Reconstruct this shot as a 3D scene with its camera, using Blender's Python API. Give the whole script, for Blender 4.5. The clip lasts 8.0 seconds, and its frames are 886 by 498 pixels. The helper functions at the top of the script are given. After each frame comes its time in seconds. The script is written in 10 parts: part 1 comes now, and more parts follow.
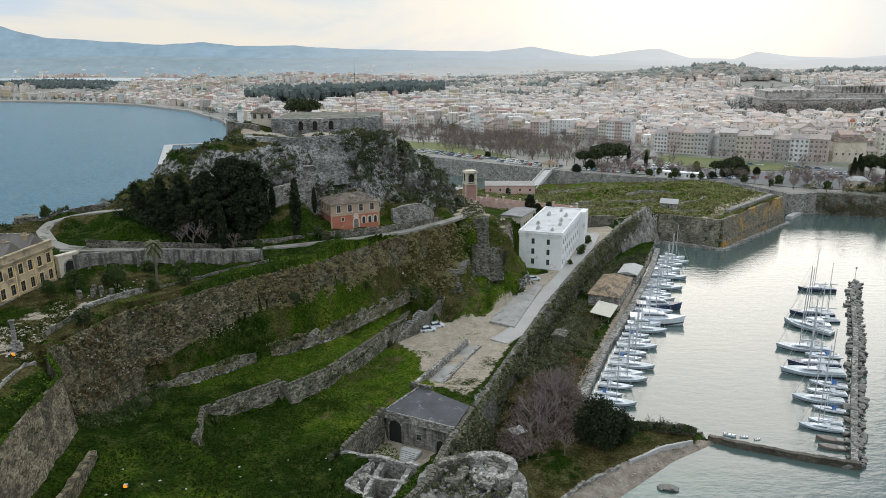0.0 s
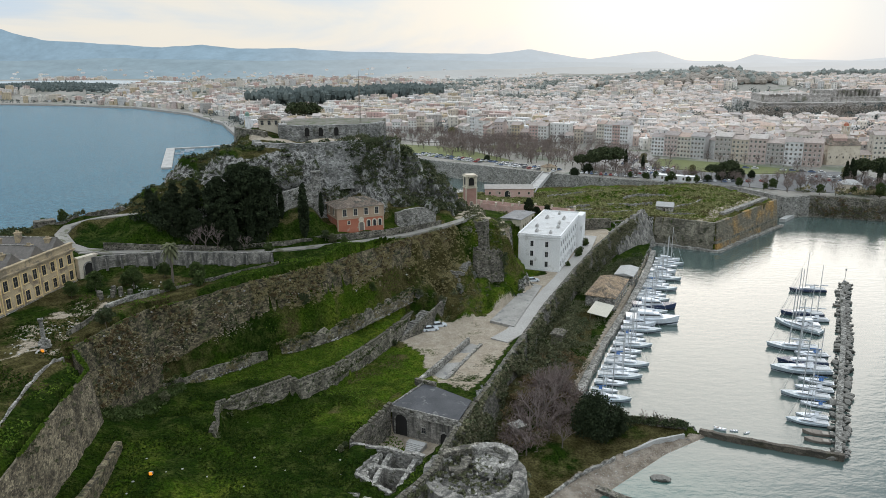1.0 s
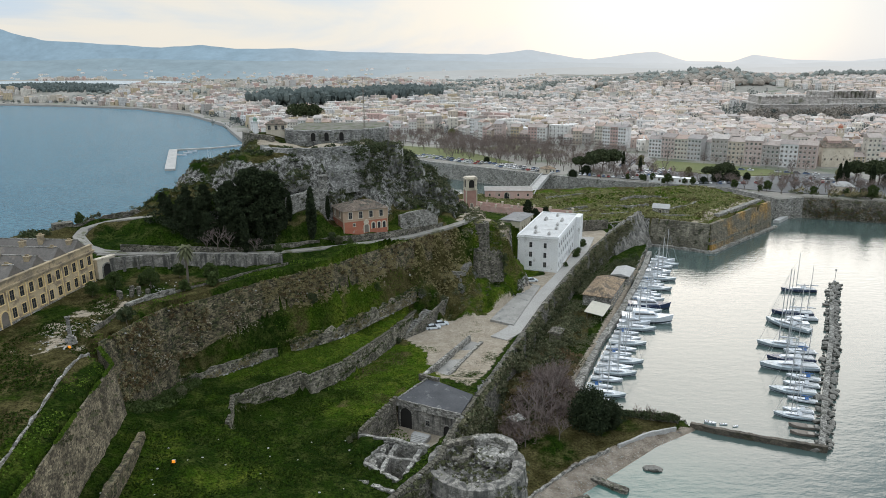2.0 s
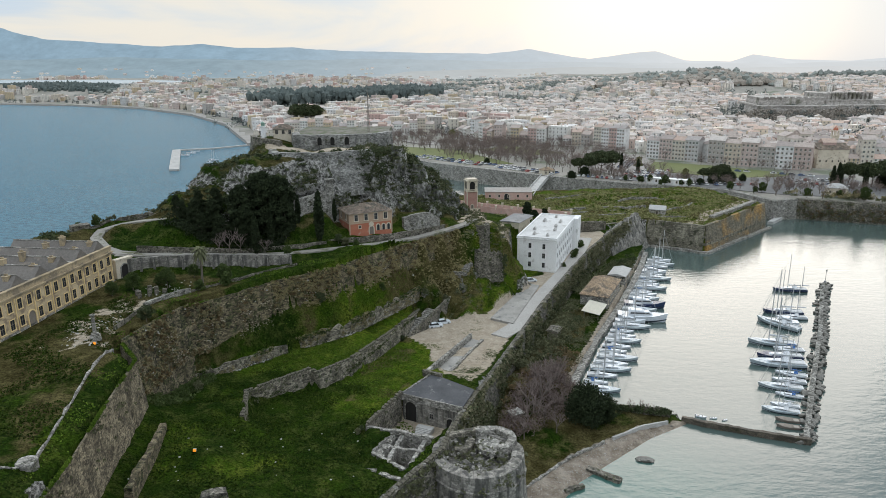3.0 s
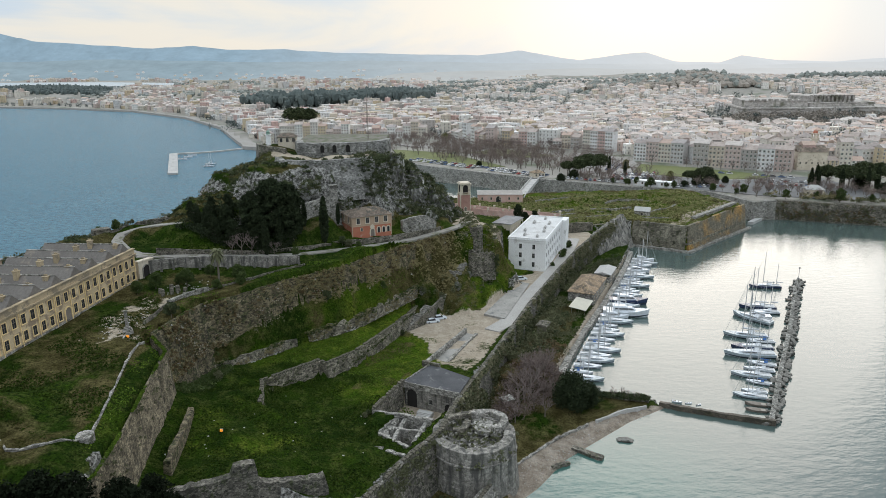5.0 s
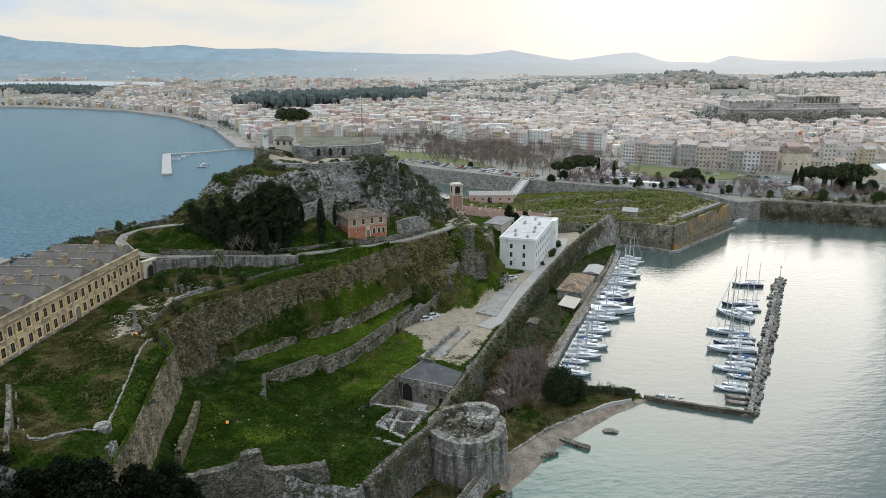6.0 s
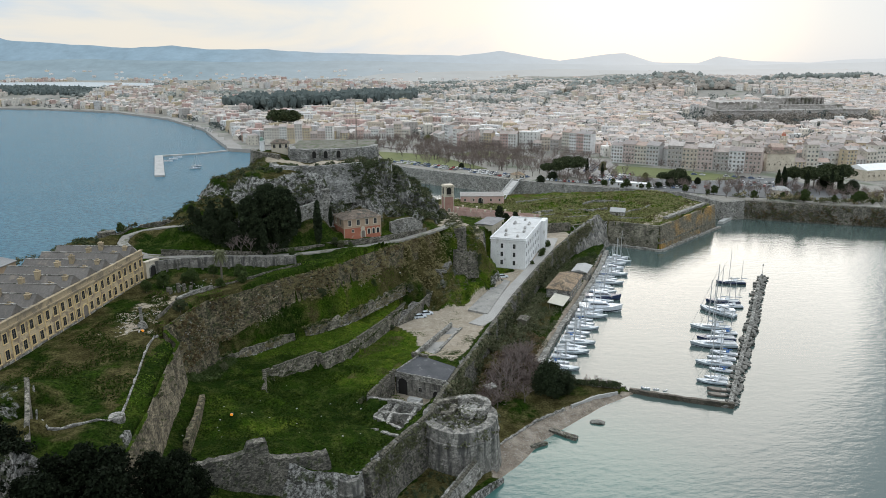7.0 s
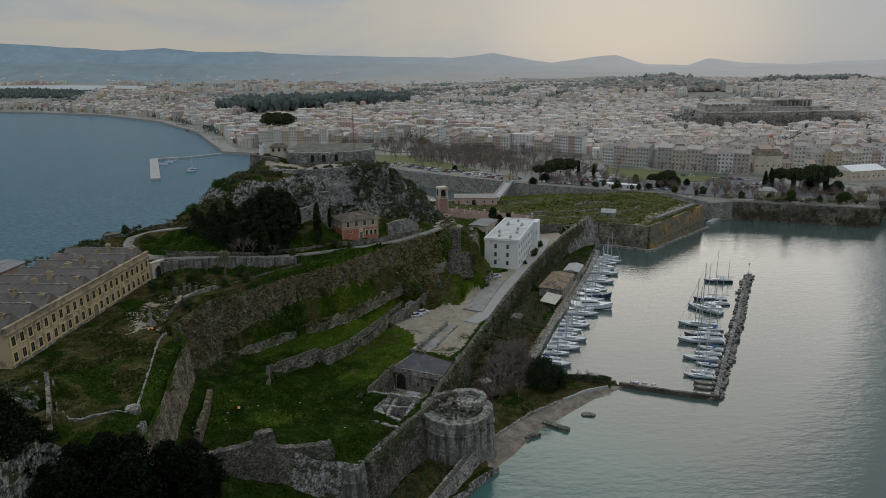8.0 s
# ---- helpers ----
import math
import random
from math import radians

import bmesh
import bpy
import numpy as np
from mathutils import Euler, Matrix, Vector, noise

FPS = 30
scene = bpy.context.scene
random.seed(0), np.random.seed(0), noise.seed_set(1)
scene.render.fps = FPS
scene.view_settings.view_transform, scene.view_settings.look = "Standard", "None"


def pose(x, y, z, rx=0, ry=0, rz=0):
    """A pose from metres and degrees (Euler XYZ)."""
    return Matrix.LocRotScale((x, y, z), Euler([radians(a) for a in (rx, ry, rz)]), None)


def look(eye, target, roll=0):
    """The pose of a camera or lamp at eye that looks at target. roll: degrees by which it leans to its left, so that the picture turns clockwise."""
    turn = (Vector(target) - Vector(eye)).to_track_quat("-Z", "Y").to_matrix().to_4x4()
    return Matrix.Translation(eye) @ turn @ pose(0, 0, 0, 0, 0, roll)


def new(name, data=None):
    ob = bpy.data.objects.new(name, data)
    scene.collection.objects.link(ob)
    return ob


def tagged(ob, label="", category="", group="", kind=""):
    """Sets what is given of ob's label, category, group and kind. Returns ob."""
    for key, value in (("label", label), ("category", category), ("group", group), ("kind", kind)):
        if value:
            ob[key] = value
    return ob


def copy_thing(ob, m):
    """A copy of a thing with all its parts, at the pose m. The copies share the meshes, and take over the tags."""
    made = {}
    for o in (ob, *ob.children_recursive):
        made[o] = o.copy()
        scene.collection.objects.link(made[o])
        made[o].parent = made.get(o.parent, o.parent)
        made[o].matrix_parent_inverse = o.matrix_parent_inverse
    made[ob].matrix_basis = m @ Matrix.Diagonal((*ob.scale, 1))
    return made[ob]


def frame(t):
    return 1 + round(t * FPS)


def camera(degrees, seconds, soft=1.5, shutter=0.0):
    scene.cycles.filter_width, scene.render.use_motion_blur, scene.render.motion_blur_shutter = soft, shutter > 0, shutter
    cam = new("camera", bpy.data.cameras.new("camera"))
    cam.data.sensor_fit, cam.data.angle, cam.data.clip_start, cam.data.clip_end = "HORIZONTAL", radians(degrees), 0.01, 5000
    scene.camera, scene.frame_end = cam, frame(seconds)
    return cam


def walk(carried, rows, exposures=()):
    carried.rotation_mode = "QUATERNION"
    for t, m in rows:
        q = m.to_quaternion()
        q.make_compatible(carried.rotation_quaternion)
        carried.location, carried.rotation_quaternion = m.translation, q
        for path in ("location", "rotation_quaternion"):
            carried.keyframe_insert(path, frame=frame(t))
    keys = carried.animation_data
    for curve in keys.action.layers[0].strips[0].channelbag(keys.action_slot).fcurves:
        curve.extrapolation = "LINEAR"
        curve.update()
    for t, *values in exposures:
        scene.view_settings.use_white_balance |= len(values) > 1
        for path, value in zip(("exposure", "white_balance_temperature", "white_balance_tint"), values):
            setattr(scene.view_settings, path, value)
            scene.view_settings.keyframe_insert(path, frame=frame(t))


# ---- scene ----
cam = camera(66.8, 8.0, 0.4)
PATH = [
    (0, (2.196, -5.151, 72.911), (2.219, -3.222, 72.385), -0.5),
    (0.5, (1.722, -8.119, 73.667), (1.747, -6.188, 73.146), -0.6),
    (1, (1.207, -11.192, 74.608), (1.234, -9.261, 74.088), -0.5),
    (1.5, (0.761, -14.309, 75.533), (0.79, -12.378, 75.014), -0.5),
    (3, (-0.422, -24.043, 79.088), (-0.392, -22.113, 78.565), -0.4),
    (3.5, (-0.814, -27.338, 79.935), (-0.783, -25.408, 79.413), -0.4),
    (4, (-1.163, -30.626, 80.769), (-1.128, -28.696, 80.249), -0.4),
    (4.5, (-1.535, -33.938, 81.602), (-1.492, -32.007, 81.082), -0.5),
    (6, (-2.68, -43.967, 84.755), (-2.601, -42.039, 84.232), -0.4),
    (6.5, (-3.156, -47.185, 85.485), (-3.063, -45.257, 84.963), -0.4),
    (7, (-3.666, -50.485, 86.303), (-3.559, -48.558, 85.781), -0.4),
    (7.5, (-4.273, -53.785, 87.034), (-4.155, -51.858, 86.515), -0.4),
    (8, (-4.922, -57.031, 87.579), (-4.794, -55.103, 87.062), -0.5),
]
EXPOSURES = [(t, stops, 6300, 10) for t, stops in ((0.0, 0.02), (7.0, 0.02), (7.3, -0.11), (7.6, -0.48), (7.8, -0.73), (8.0, -1.03))]
walk(cam, [(t, look(e, a, r)) for t, e, a, r in PATH], EXPOSURES)

# ---- light ----
SUN_AZ, SUN_EL = radians(19.0), radians(19.0)      # azimuth clockwise from +y
world = bpy.data.worlds.new("world")
scene.world = world
world.use_nodes = True
wt = world.node_tree
wt.nodes.clear()


def wn(kind, **vals):
    n = wt.nodes.new(kind)
    for k, v in vals.items():
        n.inputs[k].default_value = v
    return n


w_out = wn("ShaderNodeOutputWorld")
w_bg = wn("ShaderNodeBackground", Strength=0.15)
sky = wn("ShaderNodeTexSky")
sky.sky_type = "NISHITA"
sky.sun_disc = False
sky.sun_elevation, sky.sun_rotation = SUN_EL, SUN_AZ
sky.altitude, sky.air_density, sky.dust_density, sky.ozone_density = 80, 1.0, 2.0, 1.0
w_co = wn("ShaderNodeTexCoord")
w_map = wn("ShaderNodeMapping", Scale=(1.0, 1.0, 6.0), Location=(0.35, 0.0, 0.2))
w_cl = wn("ShaderNodeTexNoise", Scale=1.5, Detail=6.0, Roughness=0.55, Distortion=0.7)
w_dot = wn("ShaderNodeVectorMath")
w_dot.operation = "DOT_PRODUCT"
w_dot.inputs[1].default_value = (math.sin(SUN_AZ) * math.cos(SUN_EL), math.cos(SUN_AZ) * math.cos(SUN_EL), math.sin(SUN_EL))


def w_range(sock, lo, hi, to0=0.0, to1=1.0):
    r = wn("ShaderNodeMapRange")
    r.interpolation_type = "SMOOTHSTEP"
    for k, q in (("From Min", lo), ("From Max", hi), ("To Min", to0), ("To Max", to1)):
        r.inputs[k].default_value = q
    wt.links.new(sock, r.inputs["Value"])
    return r.outputs["Result"]


def w_mix(f, a, z):
    x = wn("ShaderNodeMix")
    x.data_type = "RGBA"
    for sock, v in (("Factor", f), ("A", a), ("B", z)):
        if isinstance(v, float):
            x.inputs[sock].default_value = v
        elif isinstance(v, tuple):
            x.inputs[sock].default_value = (*v, 1)
        else:
            wt.links.new(v, x.inputs[sock])
    return x.outputs["Result"]


wt.links.new(w_co.outputs["Generated"], w_map.inputs["Vector"])
wt.links.new(w_map.outputs["Vector"], w_cl.inputs["Vector"])
wt.links.new(w_co.outputs["Generated"], w_dot.inputs[0])
# thin overcast: grey-blue, with pink-cream streaks, brighter round the veiled sun
veil = w_mix(w_range(w_cl.outputs["Fac"], 0.47, 0.66), (4.0, 4.6, 5.15), (5.7, 5.35, 4.7))
veil = w_mix(w_range(w_dot.outputs["Value"], 0.85, 1.0, 0.0, 0.75), veil, (5.7, 5.55, 5.25))
veil = w_mix(w_range(w_dot.outputs["Value"], 0.98, 1.0), veil, (7.0, 6.8, 6.45))
# the sunset glow low on the horizon
w_low = wn("ShaderNodeVectorMath")
w_low.operation = "DOT_PRODUCT"
w_low.inputs[1].default_value = (math.sin(SUN_AZ) * math.cos(radians(4)), math.cos(SUN_AZ) * math.cos(radians(4)), math.sin(radians(4)))
wt.links.new(w_co.outputs["Generated"], w_low.inputs[0])
veil = w_mix(w_range(w_low.outputs["Value"], 0.972, 1.0, 0.0, 0.85), veil, (6.7, 6.35, 5.75))
# an overcast sky is brightest overhead
w_sep = wn("ShaderNodeSeparateXYZ")
wt.links.new(w_co.outputs["Generated"], w_sep.inputs["Vector"])
veil = w_mix(w_range(w_sep.outputs["Z"], 0.12, 1.0), veil, (9.6, 10.4, 11.0))
wt.links.new(w_mix(0.95, sky.outputs["Color"], veil), w_bg.inputs["Color"])
wt.links.new(w_bg.outputs["Background"], w_out.inputs["Surface"])
sun = new("sun", bpy.data.lights.new("sun", "SUN"))
sun.data.energy, sun.data.angle, sun.data.color = 0.75, radians(36), (1.0, 0.9, 0.78)
sun.matrix_world = look((0, 0, 0), (-math.sin(SUN_AZ) * math.cos(SUN_EL), -math.cos(SUN_AZ) * math.cos(SUN_EL), -math.sin(SUN_EL)))


# ---- materials ----
def material(name, dark, light, scale=1.0, rough=0.85, bump=0.3, grain=8.0, spread=0.25, patch=None, patch_at=0.55, metal=0.0, rnd=0.0, cells=0.0, cell_tones=(0.62, 1.4), patch_soft=0.08):
    """Two tones at a broad scale, fine grain over them, an optional third tone in patches, and relief."""
    m = bpy.data.materials.new(name)
    m.use_nodes = True
    nt = m.node_tree
    b = nt.nodes["Principled BSDF"]
    co = nt.nodes.new("ShaderNodeTexCoord")

    def noise_at(sc, det=5.0, ro=0.6):
        n = nt.nodes.new("ShaderNodeTexNoise")
        n.inputs["Scale"].default_value, n.inputs["Detail"].default_value, n.inputs["Roughness"].default_value = sc, det, ro
        nt.links.new(co.outputs["Object"], n.inputs["Vector"])
        return n.outputs["Fac"]

    def ramp(fac, a, z):
        r = nt.nodes.new("ShaderNodeMapRange")
        r.inputs["From Min"].default_value, r.inputs["From Max"].default_value = a, z
        nt.links.new(fac, r.inputs["Value"])
        return r.outputs["Result"]

    def mix(fac, a, z):
        x = nt.nodes.new("ShaderNodeMix")
        x.data_type = "RGBA"
        for sock, v in (("Factor", fac), ("A", a), ("B", z)):
            if isinstance(v, (int, float)):
                x.inputs[sock].default_value = v
            elif isinstance(v, tuple):
                x.inputs[sock].default_value = (*v, 1)
            else:
                nt.links.new(v, x.inputs[sock])
        return x.outputs["Result"]

    big, fine = noise_at(0.22 * scale), noise_at(grain * scale, 3.0, 0.7)
    col = mix(ramp(big, 0.5 - spread, 0.5 + spread), dark, light)
    if patch:
        col = mix(ramp(noise_at(0.5 * scale, 6.0), patch_at, patch_at + patch_soft), col, patch)
    hsv = nt.nodes.new("ShaderNodeHueSaturation")
    nt.links.new(col, hsv.inputs["Color"])
    nt.links.new(ramp(fine, -0.6, 1.4) if not rnd else ramp(fine, -0.6, 1.4), hsv.inputs["Value"])
    hsv2 = nt.nodes.new("ShaderNodeHueSaturation")
    hsv2.inputs["Value"].default_value = 2.0
    nt.links.new(hsv.outputs["Color"], hsv2.inputs["Color"])
    out = hsv2.outputs["Color"]
    if rnd:
        oi = nt.nodes.new("ShaderNodeObjectInfo")
        h3 = nt.nodes.new("ShaderNodeHueSaturation")
        r = nt.nodes.new("ShaderNodeMapRange")
        r.inputs["To Min"].default_value, r.inputs["To Max"].default_value = 1 - rnd, 1 + rnd
        nt.links.new(oi.outputs["Random"], r.inputs["Value"])
        nt.links.new(r.outputs["Result"], h3.inputs["Value"])
        nt.links.new(out, h3.inputs["Color"])
        out = h3.outputs["Color"]
    joint = None
    if cells:
        mp = nt.nodes.new("ShaderNodeMapping")
        mp.inputs["Scale"].default_value = (1, 1, 1.6)
        nt.links.new(co.outputs["Object"], mp.inputs["Vector"])
        v1, v2 = nt.nodes.new("ShaderNodeTexVoronoi"), nt.nodes.new("ShaderNodeTexVoronoi")
        v2.feature = "DISTANCE_TO_EDGE"
        for v in (v1, v2):
            v.inputs["Scale"].default_value = cells
            nt.links.new(mp.outputs["Vector"], v.inputs["Vector"])
        sp = nt.nodes.new("ShaderNodeSeparateColor")
        nt.links.new(v1.outputs["Color"], sp.inputs["Color"])
        h4, h5 = nt.nodes.new("ShaderNodeHueSaturation"), nt.nodes.new("ShaderNodeHueSaturation")
        q1, q2 = nt.nodes.new("ShaderNodeMapRange"), nt.nodes.new("ShaderNodeMapRange")
        q1.inputs["To Min"].default_value, q1.inputs["To Max"].default_value = cell_tones
        q2.inputs["From Max"].default_value, q2.inputs["To Min"].default_value = 0.1, 0.55
        nt.links.new(sp.outputs["Red"], q1.inputs["Value"])
        nt.links.new(v2.outputs["Distance"], q2.inputs["Value"])
        nt.links.new(out, h4.inputs["Color"])
        nt.links.new(q1.outputs["Result"], h4.inputs["Value"])
        nt.links.new(h4.outputs["Color"], h5.inputs["Color"])
        nt.links.new(q2.outputs["Result"], h5.inputs["Value"])
        out, joint = h5.outputs["Color"], q2.outputs["Result"]
    nt.links.new(out, b.inputs["Base Color"])
    b.inputs["Roughness"].default_value, b.inputs["Metallic"].default_value = rough, metal
    if bump:
        bp = nt.nodes.new("ShaderNodeBump")
        bp.inputs["Strength"].default_value, bp.inputs["Distance"].default_value = bump, 0.12 / scale
        if joint:
            jm = nt.nodes.new("ShaderNodeMath")
            nt.links.new(fine, jm.inputs[0])
            nt.links.new(joint, jm.inputs[1])
            bp.inputs["Distance"].default_value = 0.2
            nt.links.new(jm.outputs[0], bp.inputs["Height"])
        else:
            nt.links.new(fine, bp.inputs["Height"])
        nt.links.new(bp.outputs["Normal"], b.inputs["Normal"])
    return m


STONE = material("old_stone", (0.085, 0.078, 0.06), (0.215, 0.196, 0.16), 1.6, 0.95, 1.0, 3.0, 0.15, (0.055, 0.062, 0.028), 0.55, cells=2.3, cell_tones=(0.4, 1.8))
STONE_PALE = material("pale_stone", (0.18, 0.17, 0.15), (0.36, 0.345, 0.31), 1.6, 0.95, 0.9, 3.0, 0.18, (0.09, 0.09, 0.062), 0.56, cells=2.0, cell_tones=(0.5, 1.55))
STONE_BROWN = material("brown_stone", (0.066, 0.055, 0.03), (0.168, 0.14, 0.086), 1.6, 0.95, 1.0, 3.0, 0.15, (0.045, 0.048, 0.018), 0.5, cells=2.3, cell_tones=(0.3, 2.1))
STONE_BASTION = material("bastion_stone", (0.098, 0.083, 0.052), (0.26, 0.22, 0.146), 1.6, 0.95, 1.0, 3.0, 0.13, (0.08, 0.066, 0.042), 0.54, cells=2.5, cell_tones=(0.4, 1.75))
STONE_DARK = material("dark_olive_stone", (0.115, 0.105, 0.078), (0.25, 0.23, 0.175), 0.8, 0.95, 0.9, 6.0, 0.16, (0.06, 0.062, 0.035), 0.54, cells=1.3, cell_tones=(0.55, 1.5))
STONE_CITADEL = material("citadel_stone", (0.14, 0.137, 0.126), (0.33, 0.322, 0.3), 1.2, 0.95, 0.9, 4.0, 0.16, (0.09, 0.092, 0.066), 0.57, cells=1.7, cell_tones=(0.5, 1.6))
STONE_GRIM = material("grimy_rubble", (0.062, 0.058, 0.047), (0.175, 0.16, 0.132), 1.6, 0.95, 1.0, 3.0, 0.16, (0.05, 0.056, 0.028), 0.54, cells=2.2, cell_tones=(0.4, 1.9))
WET_STONE = material("wet_weedy_stone", (0.045, 0.038, 0.026), (0.12, 0.1, 0.075), 1.0, 0.7, 0.8, 5.0, 0.2, (0.05, 0.045, 0.02), 0.55, cells=1.2)
STONE_RUBBLE = material("mossy_rubble", (0.072, 0.066, 0.045), (0.26, 0.236, 0.185), 1.6, 0.95, 1.0, 3.0, 0.16, (0.05, 0.062, 0.024), 0.56, cells=2.0, cell_tones=(0.4, 1.9))



def streaked_stone():
    """Pale dressed stone with dark vertical weathering."""
    m = material("streaked_tower_stone", (0.14, 0.132, 0.115), (0.34, 0.32, 0.285), 1.2, 0.95, 0.7, 4.0, 0.2, (0.12, 0.118, 0.09), 0.56, cells=1.5, cell_tones=(0.7, 1.3))
    nt = m.node_tree
    b = nt.nodes["Principled BSDF"]
    old = b.inputs["Base Color"].links[0].from_socket
    co, mp, n = nt.nodes.new("ShaderNodeTexCoord"), nt.nodes.new("ShaderNodeMapping"), nt.nodes.new("ShaderNodeTexNoise")
    mp.inputs["Scale"].default_value = (1.0, 1.0, 0.1)
    n.inputs["Scale"].default_value, n.inputs["Detail"].default_value = 0.9, 5.0
    r, x = nt.nodes.new("ShaderNodeMapRange"), nt.nodes.new("ShaderNodeMix")
    r.inputs["From Min"].default_value, r.inputs["From Max"].default_value, r.inputs["To Max"].default_value = 0.48, 0.62, 0.85
    x.data_type = "RGBA"
    x.inputs["B"].default_value = (0.055, 0.055, 0.05, 1)
    nt.links.new(co.outputs["Object"], mp.inputs["Vector"])
    nt.links.new(mp.outputs["Vector"], n.inputs["Vector"])
    nt.links.new(n.outputs["Fac"], r.inputs["Value"])
    nt.links.new(r.outputs["Result"], x.inputs["Factor"])
    nt.links.new(old, x.inputs["A"])
    nt.links.new(x.outputs["Result"], b.inputs["Base Color"])
    return m


TOWER_STONE = streaked_stone()


# ---- ground of the fortress ----
def inside(poly, x, y):
    """Which of the points x, y lie inside the polygon."""
    hit = np.zeros(x.shape, bool)
    for (x0, y0), (x1, y1) in zip(poly, poly[1:] + poly[:1]):
        if y0 != y1:
            hit ^= ((y0 > y) != (y1 > y)) & (x < (x1 - x0) * (y - y0) / (y1 - y0) + x0)
    return hit


def between(controls, x, y, power=3.0):
    """A smooth height through control points."""
    c = np.array(controls, float)
    d = ((x[:, None] - c[:, 0]) ** 2 + (y[:, None] - c[:, 1]) ** 2 + 0.5) ** (power / 2)
    return ((1 / d) @ c[:, 2]) / (1 / d).sum(1)


def along(line, x, y):
    """Distance from the polyline and the third value interpolated along it."""
    best, val = np.full(x.shape, 1e9), np.zeros(x.shape)
    for (x0, y0, z0), (x1, y1, z1) in zip(line, line[1:]):
        dx, dy = x1 - x0, y1 - y0
        u = np.clip(((x - x0) * dx + (y - y0) * dy) / (dx * dx + dy * dy), 0, 1)
        d = np.hypot(x - x0 - u * dx, y - y0 - u * dy)
        near = d < best
        best[near], val[near] = d[near], (z0 + u * (z1 - z0))[near]
    return best, val


def flat(line):
    return [(p[0], p[1]) for p in line]


# lines of the plan, from the near end to the far one: x, y, height of the top
SEA_WALL = [(-12.4, 61.6, 12.8), (-7, 72, 12.4), (1, 84, 12.2), (4, 94, 12.2), (7, 102, 12), (12, 116, 10.4), (17, 130, 9.2), (33, 169, 9.2), (49, 204, 9.4), (62, 230, 10), (74, 250, 11), (91, 271, 14)]
LOW_WALL = [(-37.5, 93, 14.6), (-39, 102, 15.2), (-28, 112, 15.2), (-25.5, 110.5, 15.2), (-20, 117, 15), (-12, 136, 13.6), (-4.5, 156, 12.6), (3, 172, 12.4)]
RUIN_WALL = [(-51, 107, 17.6), (-43, 114, 17.6), (-35, 122.5, 17.6), (-21.5, 133, 18.6), (-10.5, 149, 19), (-2, 162, 19)]
HIGH_FOOT = [(-54.5, 101, 20), (-52.6, 108.5, 20.5), (-44.8, 115.7, 22.5), (-37.0, 124.9, 24.4), (-23.4, 135.2, 25.6), (-12.4, 150.9, 26), (-3.9, 163.8, 26)]
HIGH_WALL = [(-57.5, 91, 31.6), (-56, 103, 31), (-53.8, 110.2, 30.8), (-46.4, 117.4, 30.8), (-38.4, 126.4, 31), (-24.8, 137, 31.4), (-13.6, 152, 31.5), (-5, 164.6, 31.0), (6, 178, 30.6)]
BASTION = [(-57.5, 90, 31.2), (-53.3, 85.6, 29.9), (-51.4, 72, 29.9), (-48.9, 56, 29.8), (-47.8, 44, 29.6), (-50, 40, 29.6), (-58, 39, 30)]
LANE_LINE = [(-76, 131.5, 36.6), (-70, 132.6, 36.2), (-64, 135.4, 35.4), (-48, 139, 34), (-37, 142.2, 33.5), (-24.6, 149.4, 32.8), (-14.5, 157, 32.1), (-6, 164.8, 31.5), (0, 171.6, 31.3), (5.4, 177.8, 31.2), (10.5, 184.5, 31.2), (13, 190, 31.1)]
LOOP_LINE = [(-72, 132.2, 36.3), (-76, 132.6, 36.7), (-80.4, 135.3, 37.1), (-86, 142.5, 37.7), (-86.6, 147, 38.6), (-82.3, 149.7, 40), (-75.3, 149.2, 41), (-69.9, 148.6, 41.5)]
FAR_BASTION = [(60, 262), (97, 272), (118, 257.5), (165, 301), (150, 350), (60, 352), (20, 340), (-10, 330), (-10, 300), (30, 280)]

SPACING = 1.0
gx, gy = np.meshgrid(np.arange(-128, 176, SPACING), np.arange(-118, 362, SPACING), indexing="ij")
shape2 = gx.shape
X, Y = gx.ravel(), gy.ravel()
Z = np.full(X.shape, -6.0)
rock, gravel, dry = np.zeros(X.shape), np.zeros(X.shape), np.zeros(X.shape)

